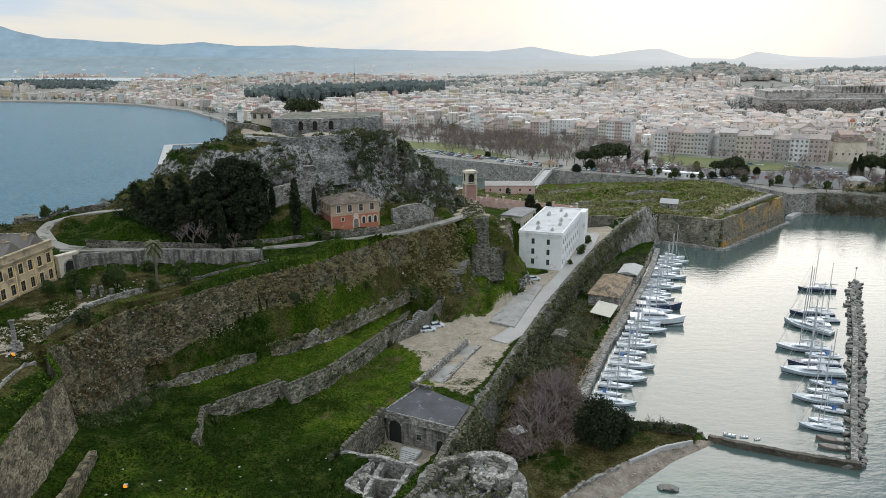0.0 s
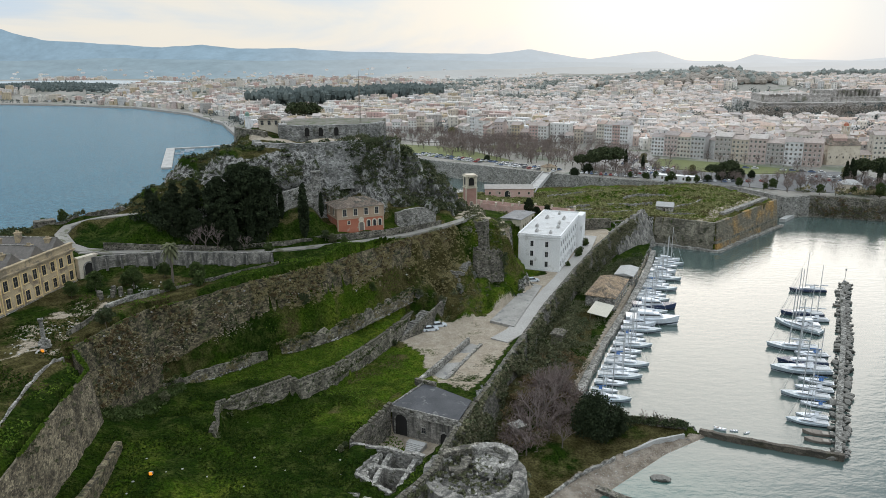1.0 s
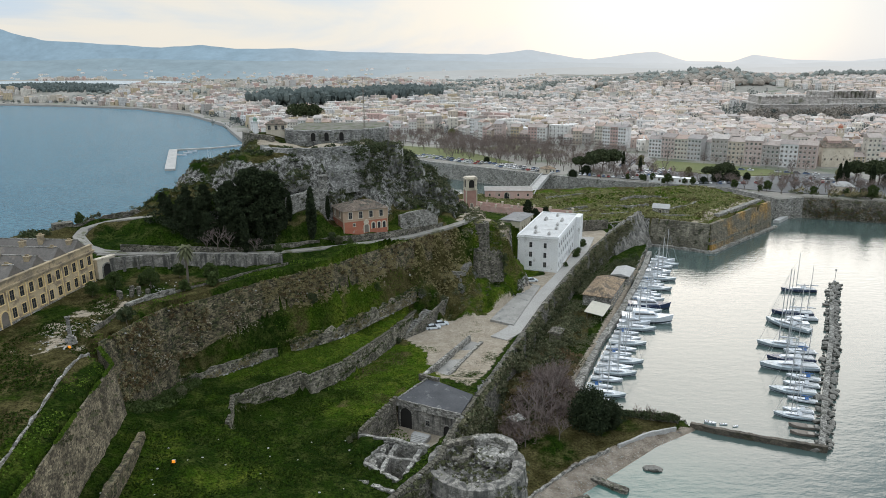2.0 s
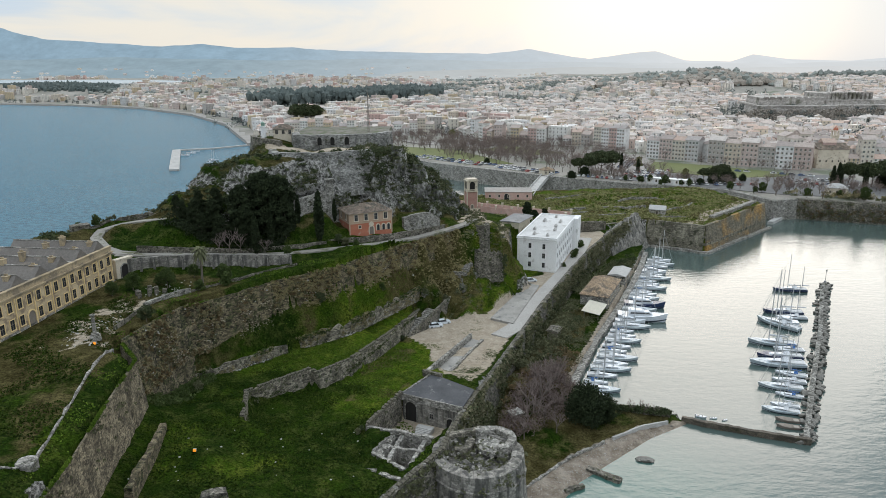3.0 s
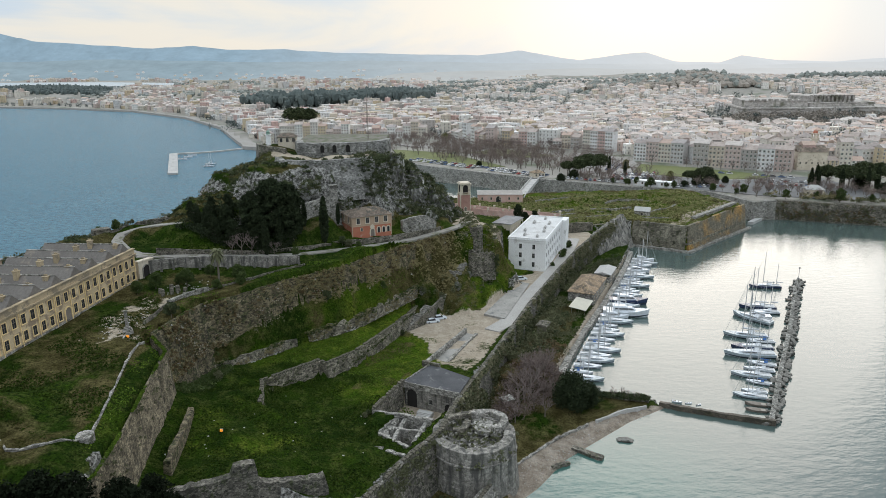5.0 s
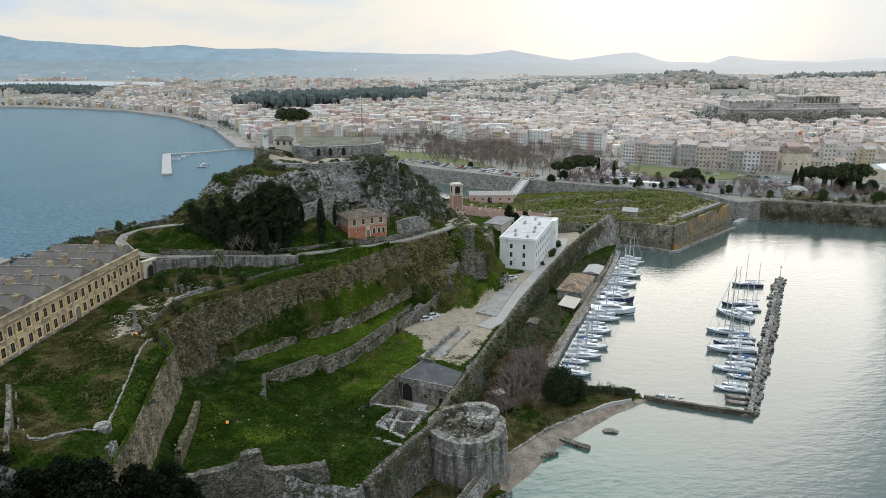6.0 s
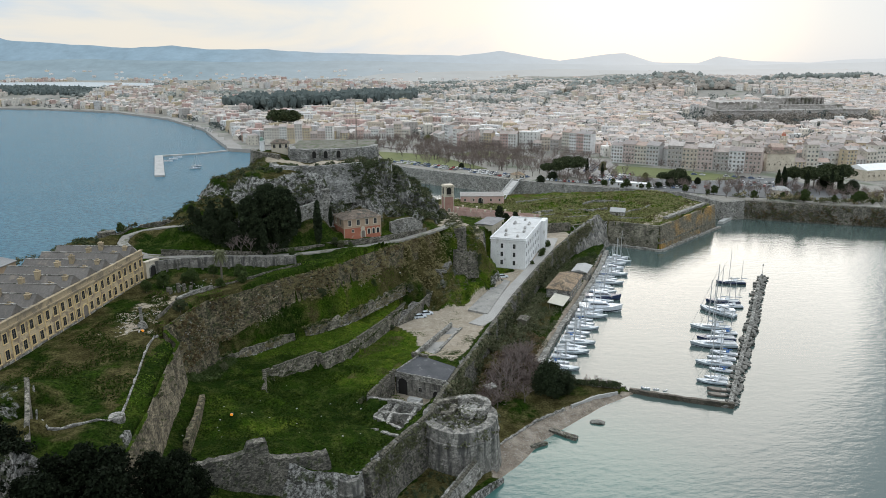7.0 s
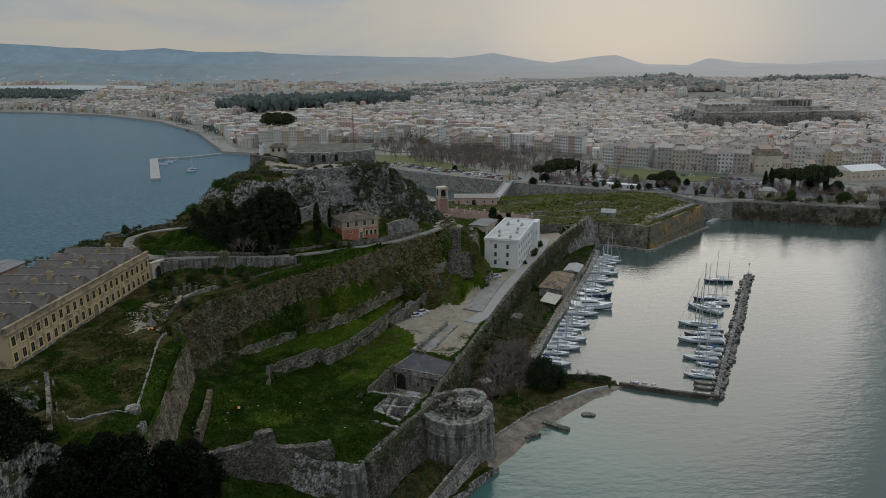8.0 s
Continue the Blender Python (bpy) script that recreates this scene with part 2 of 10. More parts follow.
# shore below the sea wall, with beach and quay
SHORE = [(-40, 20), (2, 58), (10, 68), (19, 77), (23, 80.5), (30.5, 89), (38.5, 95.5), (49.5, 104.5), (59, 110.5), (56.5, 116), (47, 118.6), (40, 120.6), (36, 126), (33.5, 131), (60, 186), (92, 258), (98, 275), (70, 275), (30, 190), (0, 110), (-20, 70), (-60, 20)]
m = inside(SHORE, X, Y)
Z[m] = between([(20.4, 81.3, 0.05), (27.8, 90.9, 0.05), (35.9, 97.7, 0.05), (46.9, 106.7, 0.05), (56.5, 112.5, 0.2), (23, 80, -0.7), (30.5, 88.5, -0.7), (38.5, 95, -0.7), (50, 104.5, -0.7), (18.2, 88.8, 1.2), (27.7, 98.1, 1.2), (35.8, 103.6, 1.2), (45.2, 109.4, 1.2), (53, 113, 1.0), (24, 84.8, 0.0), (32, 94.2, 0.0), (41.5, 102.2, 0.0), (23, 94, 1.2), (31.5, 101.5, 1.2), (40, 106.8, 1.2), (56, 115, 0.8), (50, 121, 1.4), (40, 122, 2.2), (30, 112, 2.6), (22, 105, 3.0), (14, 96, 3.4), (12, 80, 2.2), (4, 78, 2.6), (6, 70, 2.0), (-2, 66, 3.0), (34, 131, 1.5), (28, 130, 4), (24, 125, 5.5), (46, 160, 1.5), (40, 162, 3.5), (60, 188, 1.5), (54, 192, 2.5), (78, 228, 1.5), (92, 258, 1.5), (85, 262, 3), (-10, 50, 2), (-30, 30, 2)], X[m], Y[m])

# an even slope of shingle into the water
WATERLINE = [(15, 76), (20.4, 81.3), (27.8, 90.9), (35.9, 97.7), (46.9, 106.7), (58, 113.2)]
m = inside([(13, 78), (20, 72), (32, 84), (40, 92), (51, 101), (62, 111), (57, 116), (45.2, 109.9), (35.8, 104), (27.7, 98.6), (18, 89)], X, Y) & (Z > -5)
d, _ = along([(x, y, 0) for x, y in WATERLINE], X[m], Y[m])
sea_side = inside(WATERLINE + [(70, 100), (40, 70)], X[m], Y[m])
Z[m] = np.clip(np.where(sea_side, -0.16 * d, 0.2 * d), -1.2, 1.25)

# the lower ward and the mound before it
LOWER = flat(SEA_WALL) + [(80, 290), (40, 300), (10, 300), (-10, 170)] + [(-62, 110), (-62, 88), (-58, 88), (-55, 30), (-20, 52)]
m = inside(LOWER, X, Y)
Z[m] = between([(-48, 80, 17.8), (-47, 63, 18), (-40, 74, 18.6), (-38, 60, 19.2), (-30, 62, 18), (-19, 64, 13.6), (-13, 63, 12.6), (-22, 76.6, 14.9), (-17, 77, 13.6), (-14, 81, 12), (-7, 76, 11.8), (-1, 84, 11.6), (-42, 91.6, 17.2), (-38, 89.4, 16.6), (-33, 86.6, 16.2), (-28, 80.6, 15.6), (-46, 98, 16.6), (-52, 88, 18), (-27, 70, 16.4), (-32, 100, 12), (-20, 96, 12), (-16, 104, 12), (-26, 107, 12), (-19, 114, 11.5), (-12, 132, 9.6), (-8, 143, 8.8), (-4, 154, 8.6), (2, 112, 12), (4, 100, 11.8), (9, 108, 11.2), (16, 130, 8.7), (6, 126, 9), (8, 145, 8.5), (20, 155, 8.5), (33, 169, 8.5), (39, 200, 8.5), (50, 206, 8.5), (54, 233, 8.5), (62, 240, 8.5), (72, 252, 9.2), (10, 170, 9.5), (20, 180, 9), (64, 262, 8.5)], X[m], Y[m])

# the hollow beyond the mound
m = inside([(-41.5, 92.5), (-33, 87.4), (-24.5, 78), (-15, 80), (-13.5, 92), (-8, 104), (-6, 118), (-12, 131), (-20, 115.5), (-26, 109.5), (-29, 111), (-38, 101.6), (-37, 94)], X, Y)
Z[m] = np.minimum(Z[m], 11.2 - np.clip((Y[m] - 112) / 10, 0, 2))

# grass strips between the walls
STRIP = flat(LOW_WALL) + [(6, 190), (-6, 190)] + flat(RUIN_WALL[::-1]) + [(-56, 103), (-50, 96)]
m = inside(STRIP, X, Y)
Z[m] = between([(-48, 101, 16.5), (-40, 98, 15.4), (-38, 104, 14.7), (-49, 107, 15.6), (-42, 112, 14.9), (-36, 118, 14.7), (-28, 113, 14.7), (-22, 121, 14.4), (-22, 133, 14.8), (-12, 138, 13), (-13, 147, 14), (-5, 157, 12.4), (-4, 162, 13.4), (2, 172, 12.2)], X[m], Y[m])
SLOPE = flat(RUIN_WALL) + [(0, 190)] + flat(HIGH_WALL[::-1]) + [(-60, 103)]
m = inside(SLOPE, X, Y)
d0, z0 = along(RUIN_WALL, X[m], Y[m])
d1, z1 = along(HIGH_FOOT, X[m], Y[m])
d2, z2 = along(HIGH_WALL, X[m], Y[m])
low = z0 - 0.2 + (z1 - z0 + 0.2) * np.clip(d0 / (d0 + d1 + 1e-6), 0, 1)
high = z1 + (z2 - z1) * np.clip(d1 / (d1 + d2 + 1e-6), 0, 1)
Z[m] = np.where(d2 < d0 - 0.0, np.where(d0 > 4.0, high, low), np.where(d0 < 4.0, low, high))

# the wooded slope before the bastion
m = inside([(-62, -110), (-62, 42), (-46, 42), (-45, 56), (-30, 58), (-13, 60), (-4, 50), (-40, 20), (-40, -110)], X, Y)
Z[m] = between([(-58, 36, 25), (-50, 38, 23), (-47, 50, 18.5), (-40, 48, 17), (-30, 50, 12), (-18, 54, 6), (-10, 52, 3), (-60, 10, 25), (-46, 10, 14), (-60, -50, 22), (-44, -50, 8)], X[m], Y[m])

# the upper terrace, the hill and the headland
UPPER = flat(HIGH_WALL) + [(14, 186), (24, 196), (27, 206), (30, 225), (44, 250), (44, 300), (-20, 320), (-60, 290), (-118, 210), (-122, 140), (-124, 100), (-120, 40), (-110, -100), (-62, -100), (-60, 39), (-50, 40), (-47.8, 44), (-48.9, 56), (-51.4, 72), (-53.3, 85.2), (-57, 88)]
m = inside(UPPER, X, Y)
Z[m] = between([
    (-57, 100, 31.5), (-60, 85, 32), (-70, 70, 32), (-72, 95, 32.4), (-66, 110, 32.3), (-55, 118, 31.6), (-47, 127, 31.6), (-60, 124, 32.4), (-72, 124, 32.6), (-50, 132, 32.6), (-55, 55, 32), (-64, 50, 32), (-48, 46, 32), (-54, 62, 32),
    (-66, 127.6, 32), (-62, 129.6, 31.8), (-54, 131.6, 31.7), (-44, 133, 31.8), (-37, 135, 32),
    (-82, 64, 32.4), (-100, 70, 32), (-100, 110, 33), (-112, 60, 26), (-116, 100, 30), (-70, 46, 36.5), (-67, 53, 36), (-63.5, 46, 34), (-58, 44, 31.8), (-70, 34, 38), (-62, 36, 34), (-75, 20, 40), (-63, 15, 36), (-90, 0, 34), (-70, -60, 30), (-40, -60, 24),
    (-30, 141, 32.2), (-18, 155, 32.4), (-6, 168, 32.4), (6, 180, 31.5), (-64, 137, 35), (-48, 139, 33.8), (-37, 142, 33.8), (-24, 153, 33.8), (-7, 164.5, 33.2), (12, 182, 31),
    (-76, 137, 37), (-84, 136, 39.6), (-85, 148, 41), (-69, 148, 42), (-72, 138, 37.4), (-66, 143, 40), (-95, 140, 39), (-92, 155, 36), (-110, 150, 27), (-112, 120, 33), (-104, 175, 12), (-116, 190, 2),
    (-18, 164, 34), (-12, 168, 34), (-26, 162, 35.5), (-50, 148, 38), (-40, 150, 38.5), (-32, 158, 40.5), (-22, 171, 40), (-8, 178, 36.5), (2, 187, 33), (9, 198, 29.5), (12, 212, 25),
    (-56, 155, 44), (-68, 160, 46), (-64, 172, 52), (-52, 169, 54.5), (-42, 171.5, 54.8), (-33, 172.5, 54.8), (-24, 176, 54.6), (-16, 183, 54), (-10, 192, 51), (-4, 203, 45), (2, 213, 39), (8, 224, 28),
    (-45, 184, 55.3), (-30, 184, 55.3), (-22, 188, 55.2), (-20, 200, 55.4), (-52, 193, 56), (-55, 203, 57), (-40, 210, 56), (-60, 188, 52), (-75, 178, 32), (-82, 170, 30), (-90, 190, 8), (-68, 200, 42), (-72, 214, 26), (-85, 220, 2), (-45, 235, 46), (-20, 235, 44), (-45, 270, 20), (0, 240, 30), (14, 235, 21), (16, 262, 16), (20, 285, 13.5), (-10, 280, 16), (36, 270, 12), (40, 290, 12),
    (14, 192, 27), (21, 199, 24), (18, 210, 24), (24, 215, 21), (28, 236, 17)], X[m], Y[m], 3.6)
m = inside(FAR_BASTION, X, Y)
Z[m] = between([(97, 276, 11.5), (118, 263, 11.5), (112, 276, 11), (130, 280, 12.6), (160, 303, 12.6), (150, 330, 12.6), (110, 310, 10), (80, 300, 9.5), (90, 345, 12), (50, 330, 9.5), (20, 320, 11), (130, 320, 13.4), (60, 270, 9.5), (70, 345, 11)], X[m], Y[m])
# the scrubby hillside below the lane
m = inside([(-6.5, 151.5), (4, 157), (15, 161.5), (26, 178), (33, 188), (29, 197), (21, 190), (14, 188), (6, 179.5), (-4, 165.4), (-7.5, 160)], X, Y)
Z[m] = between([(-6, 152.5, 12.4), (-5, 155.8, 12.9), (-5, 158.6, 19.5), (-5.6, 161, 25), (-2, 155.4, 9.4), (4.7, 159, 8.7), (15, 163, 8.7), (25, 179.5, 8.8), (32, 189, 8.8), (-7, 159.6, 25), (-4, 164, 30), (1, 171, 30.6), (6, 177.6, 31), (-1, 161.5, 18.5), (4, 168, 18.5), (9, 174, 19.5), (2, 164.5, 13.5), (10, 167, 12), (15, 172, 13), (20, 175.5, 13), (14, 177.5, 15), (20, 180, 15.5), (10.5, 180.5, 29), (14, 183, 31), (19, 184, 31), (23, 187, 25), (25, 184, 13), (27, 191, 15), (14, 188, 31)], X[m], Y[m], 3.6)
hillside = m
# beds of the lane and of the track round the headland, and the gravel place where the lane ends
for bed, half, bank in ((LOOP_LINE, 1.8, 0.5), (LANE_LINE, 1.7, 1.1)):
    d, zb = along(bed, X, Y)
    m = inside(UPPER, X, Y) & (d < 9)
    cut = zb[m] - 0.25 + bank * np.clip(d[m] - half, 0, 99)
    fill = zb[m] - 0.25 - 0.7 * np.clip(d[m] - half, 0, 99)
    Z[m] = np.clip(Z[m], fill, cut)
m = inside([(7, 181), (12, 182.5), (16.5, 185), (18, 195), (16, 206), (11, 207), (7, 197)], X, Y)
Z[m] = 31.0
# the bastion's grassy crest falls to its coping, and a bank rises against its foot
d, _ = along(BASTION, X, Y)
m = inside(UPPER, X, Y) & (Y < 92) & (Y > 38)
Z[m] -= 2.4 * np.clip(1 - d[m] / 4.6, 0, 1)
m = inside(LOWER, X, Y) & ~inside(UPPER, X, Y) & (Y < 96)
Z[m] = np.maximum(Z[m], 21.2 - 0.5 * d[m])
# the green slope by the white house
m = inside([(20, 190), (24, 180), (30, 189), (31, 204), (24, 220), (16, 200)], X, Y)
Z[m] = np.maximum(Z[m], between([(18, 176, 9), (28, 196, 9), (22, 200, 15), (18, 190, 15), (14, 186, 18), (12, 182, 17)], X[m], Y[m]))

G = Z.reshape(shape2)
sx, sy = np.gradient(G, SPACING)
steep = np.clip((np.hypot(sx, sy) - 0.7) / 0.7, 0, 1).ravel()
fract = np.array([noise.fractal((a * 0.12, b * 0.12, 0.3), 1.0, 2.1, 5) for a, b in zip(X, Y)])
fract2 = np.array([noise.fractal((a * 0.45, b * 0.45, 7.3), 1.0, 2.1, 3) for a, b in zip(X, Y)])
cliff = inside([(-75, 150), (-40, 148), (-28, 160), (-8, 173), (6, 184), (26, 196), (24, 230), (0, 240), (-20, 205), (-50, 178), (-80, 182)], X, Y) * steep
rocky = inside([(-75, 150), (-40, 148), (-28, 160), (-8, 173), (6, 184), (26, 196), (24, 230), (0, 240), (-20, 205), (-50, 178), (-80, 182)], X, Y) | inside([(20, 190), (26, 194), (31, 204), (26, 222), (18, 208)], X, Y) | (X < -84) | (Y < 50) | inside(SHORE, X, Y)
rock = steep * rocky
near_hill = inside([(-110, 66), (-71, 60), (-66, 52), (-60, 40), (-44, 36), (-30, -100), (-120, -100)], X, Y)
rock = np.maximum(rock, near_hill * np.clip(0.9 * fract2 + 0.15, 0, 1))
m = inside([(4, 158), (-2, 155), (-6, 151), (-7, 145), (-2, 136), (-1, 128), (2, 116), (8, 112), (14, 128), (30, 168), (50, 206), (64, 240), (64, 262), (54, 256), (46, 232), (38, 200), (30, 196), (20, 172), (4, 166)], X, Y) | inside([(54, 228), (64, 236), (74, 252), (74, 263), (60, 262), (50, 240)], X, Y)
gravel = (m & ~hillside) * np.clip(1.0 + fract * 0.7 - np.clip((134 - Y) / 26, 0, 1) * 0.85, 0, 1)
ledge = inside([(-69, 84), (-60, 86), (-59, 98), (-60, 110), (-66, 112), (-70, 98)], X, Y)
gravel = np.maximum(gravel, ledge * np.clip(0.25 + 1.6 * fract2, 0, 0.9))
trodden = inside([(7, 182), (12, 182.5), (18, 185), (21, 190), (29, 208), (26, 224), (16, 222), (9, 204)], X, Y)
gravel = np.maximum(gravel, trodden * np.clip(0.55 + 1.2 * fract2, 0, 0.9))
beach = inside([(14, 74), (22, 78), (31, 87), (39, 94), (50, 103), (60, 110), (58, 114), (52, 112.5), (45, 110), (35.6, 104.2), (27.3, 98.8), (18, 89.6), (11, 82)], X, Y)
gravel = np.maximum(gravel, beach * np.clip(0.85 + 0.2 * fract2, 0, 1))
quay = inside([(33, 129), (60, 184), (94, 258), (92.4, 259), (58, 186), (31.6, 129.6)], X, Y)
gravel = np.maximum(gravel, quay * 0.75)
dry = np.clip(0.75 + 0.9 * fract - 0.45 * np.clip((72 - Y) / 12, 0, 1), 0, 1) * inside([(-90, 40), (-52, 44), (-56, 90), (-44, 124), (-60, 130), (-80, 124)], X, Y)
dry = np.maximum(dry, 1.3 * inside([(-16, 44), (16, 78), (2, 82), (-9, 62)], X, Y))
dry = np.maximum(dry, 0.95 * inside([(12, 84), (19, 90), (36, 104), (52, 112), (56, 118), (34, 130), (54, 190), (30, 168), (10, 110)], X, Y) * np.clip(0.95 + fract, 0, 1))
dry = np.maximum(dry, 0.8 * inside([(-14, 136), (-20, 104), (-6, 106), (0, 140), (-4, 154)], X, Y) * np.clip(0.35 + fract * 1.2, 0, 1))
dry = np.maximum(dry, 0.5 * near_hill)
dry = np.maximum(dry, 1.0 * beach)
dry = np.maximum(dry, 0.95 * inside([(-100, 120), (-72, 150), (-36, 150), (-8, 174), (14, 190), (20, 240), (-10, 250), (-90, 230), (-120, 150)], X, Y) * np.clip(0.75 + fract, 0, 1))
far_b = inside(FAR_BASTION, X, Y)
dry = np.maximum(dry, far_b * np.clip(0.42 + 1.2 * fract, 0, 0.9))
wild = inside(SLOPE, X, Y)
dry = np.maximum(dry, hillside * np.clip(0.85 - 0.5 * np.clip((X - 5) / 8, 0, 1) + 0.7 * fract, 0.0, 1.0))
dry = np.maximum(dry, inside(SLOPE, X, Y) * np.clip((X + 18) / 8, 0, 0.8))
dry = np.maximum(dry, wild * np.clip(-0.02 + 1.0 * fract + 1.1 * np.clip((-45 - X) / 6, 0, 1), 0, 0.9))
d, _ = along([(-50, 190, 0), (-44, 184, 0), (-38, 181, 0), (-30, 181.5, 0), (-22, 184.5, 0), (-16, 190, 0)], X, Y)
gravel = np.maximum(gravel, np.clip(3.4 - d, 0, 1) * 0.9)
d, _ = along([(112, 262, 0), (128, 277, 0), (158, 306, 0)], X, Y)
gravel = np.maximum(gravel, np.clip(2.6 - d, 0, 1) * 0.8)
Z = Z + cliff * (2.0 * fract + 1.3 * fract2) + (Z > 1.0) * (0.12 + 0.35 * near_hill) * fract2 * (1 - gravel) + far_b * (0.7 * fract + 0.35 * fract2)
for bank in ([(122, 276, 0), (136, 292, 0), (152, 308, 0)], [(78, 296, 0), (96, 304, 0), (112, 312, 0)], [(70, 318, 0), (100, 330, 0), (130, 326, 0)]):
    d, _ = along(bank, X, Y)
    Z = Z + 1.9 * np.exp(-(d / 3.6) ** 2)

# sunken yard and cells beside the casemate
PITS = [([(-14, 92.2), (-6, 108.4), (7.6, 101.2), (-1, 88)], 6.6), ([(-12, 83.6), (-8.4, 91), (-1.2, 88), (-5.8, 78.6)], 7.6)]
for poly, floor_z in PITS:
    m = inside(poly, X, Y)
    Z[m], rock[m], dry[m], gravel[m] = floor_z, 0.1, 1.0, 0.8

ground = bpy.data.meshes.new("ground")
nx, ny = shape2
idx = np.arange(nx * ny).reshape(shape2)
quads = np.stack([idx[:-1, :-1], idx[1:, :-1], idx[1:, 1:], idx[:-1, 1:]], -1).reshape(-1, 4)
quads = quads[Z[quads].max(1) > -5.5]
ground.from_pydata(np.stack([X, Y, Z], -1).tolist(), [], quads.tolist())
# bright grass on the terraces towards the harbour, elsewhere shade darkens the grass colour
lush = np.clip(0.15 + 0.85 * np.clip((X + 0.35 * (Y - 100) + 26) / 26, 0, 1) + 0.5 * fract, 0, 1)
lush = np.where(inside(STRIP, X, Y) & (X > -44), np.maximum(lush, 0.5 + 0.5 * fract), lush)
lush = np.where(far_b, np.clip(0.9 + fract, 0, 1), lush)
lush = np.where(hillside, np.clip(0.45 + 0.35 * np.clip((X - 5) / 8, 0, 1) + 0.9 * fract, 0, 1), lush)
# grass along the shore darkened for the shade of the trees
lush = np.where(inside(SHORE, X, Y), 0.1, lush)
mound = inside([(-46, 58), (-20, 61), (-12, 66), (-16.6, 77), (-24, 78), (-33, 87), (-42, 92), (-48, 84)], X, Y)
lush = np.where(mound, np.clip(0.32 + 0.6 * fract, 0, 1), lush)
lush = np.where(inside(UPPER, X, Y) & (Y > 116), lush * 0.45, lush)
# the hollow's shade beyond the crest is put into the grass tone
d, _ = along([(-42, 93, 0), (-33, 87.6, 0), (-24, 78.4, 0), (-16, 79, 0)], X, Y)
lush = np.where(~mound & (d < 9) & (Y > 77), lush * np.clip(d / 9, 0.1, 1), lush)
for key, vals in (("sand", np.clip(1.0 * beach + 0.2 * quay, 0, 1)), ("rock", rock), ("gravel", gravel), ("dry", dry), ("lush", lush)):
    att = ground.attributes.new(key, "FLOAT", "POINT")
    att.data.foreach_set("value", np.asarray(vals, np.float32))
ground.polygons.foreach_set("use_smooth", [True] * len(ground.polygons))


def ground_material():
    m = bpy.data.materials.new("turf_rock_and_gravel")
    m.use_nodes = True
    nt = m.node_tree
    b = nt.nodes["Principled BSDF"]
    b.inputs["Roughness"].default_value = 0.95
    b.inputs["Specular IOR Level"].default_value = 0.02
    co = nt.nodes.new("ShaderNodeTexCoord")

    def ns(sc, det=6.0, ro=0.62):
        n = nt.nodes.new("ShaderNodeTexNoise")
        n.inputs["Scale"].default_value, n.inputs["Detail"].default_value, n.inputs["Roughness"].default_value = sc, det, ro
        nt.links.new(co.outputs["Object"], n.inputs["Vector"])
        return n.outputs["Fac"]

    def rng(v, a, z, lo=0.0, hi=1.0):
        r = nt.nodes.new("ShaderNodeMapRange")
        for k, q in (("From Min", a), ("From Max", z), ("To Min", lo), ("To Max", hi)):
            r.inputs[k].default_value = q
        nt.links.new(v, r.inputs["Value"])
        return r.outputs["Result"]

    def mix(f, a, z):
        x = nt.nodes.new("ShaderNodeMix")
        x.data_type = "RGBA"
        for sock, v in (("Factor", f), ("A", a), ("B", z)):
            if isinstance(v, tuple):
                x.inputs[sock].default_value = (*v, 1)
            else:
                nt.links.new(v, x.inputs[sock])
        return x.outputs["Result"]

    def add(a, z):
        x = nt.nodes.new("ShaderNodeMath")
        nt.links.new(a, x.inputs[0])
        nt.links.new(z, x.inputs[1])
        return x.outputs[0]

    def mask(key):
        a = nt.nodes.new("ShaderNodeAttribute")
        a.attribute_name = key
        return a.outputs["Fac"]

    broad, mid, fine, clump = ns(0.06), ns(0.35), ns(2.6, 4.0, 0.7), ns(1.1, 5.0, 0.7)
    grass = mix(rng(broad, 0.35, 0.65), (0.01, 0.023, 0.003), (0.026, 0.049, 0.005))
    grass = mix(rng(mid, 0.46, 0.66), grass, (0.05, 0.064, 0.015))
    grass = mix(rng(clump, 0.5, 0.6), grass, (0.009, 0.02, 0.003))
    bright_grass = mix(rng(mid, 0.4, 0.62), (0.045, 0.085, 0.006), (0.105, 0.13, 0.016))
    bright_grass = mix(rng(clump, 0.5, 0.62), bright_grass, (0.022, 0.042, 0.005))
    grass = mix(rng(add(mask("lush"), rng(clump, 0.2, 0.8, -0.35, 0.35)), 0.3, 0.8), grass, bright_grass)
    earth = mix(rng(mid, 0.35, 0.65), (0.036, 0.032, 0.011), (0.1, 0.088, 0.037))
    stone = mix(rng(clump, 0.42, 0.6), (0.06, 0.058, 0.051), (0.36, 0.35, 0.325))
    stone = mix(rng(mid, 0.54, 0.62), stone, (0.055, 0.065, 0.032))
    pale = mix(rng(mid, 0.35, 0.7), (0.35, 0.295, 0.225), (0.46, 0.4, 0.32))
    shingle = mix(rng(mid, 0.35, 0.65), (0.19, 0.155, 0.12), (0.34, 0.295, 0.24))
    pale = mix(mask("sand"), pale, shingle)
    col = mix(rng(add(mask("dry"), rng(mid, 0.2, 0.8, -0.35, 0.35)), 0.35, 0.75), grass, earth)
    col = mix(rng(add(mask("rock"), rng(clump, 0.2, 0.8, -0.3, 0.3)), 0.4, 0.6), col, stone)
    hsv = nt.nodes.new("ShaderNodeHueSaturation")
    nt.links.new(rng(fine, 0.3, 0.7, 0.25, 1.75), hsv.inputs["Value"])
    nt.links.new(col, hsv.inputs["Color"])
    grit = nt.nodes.new("ShaderNodeHueSaturation")
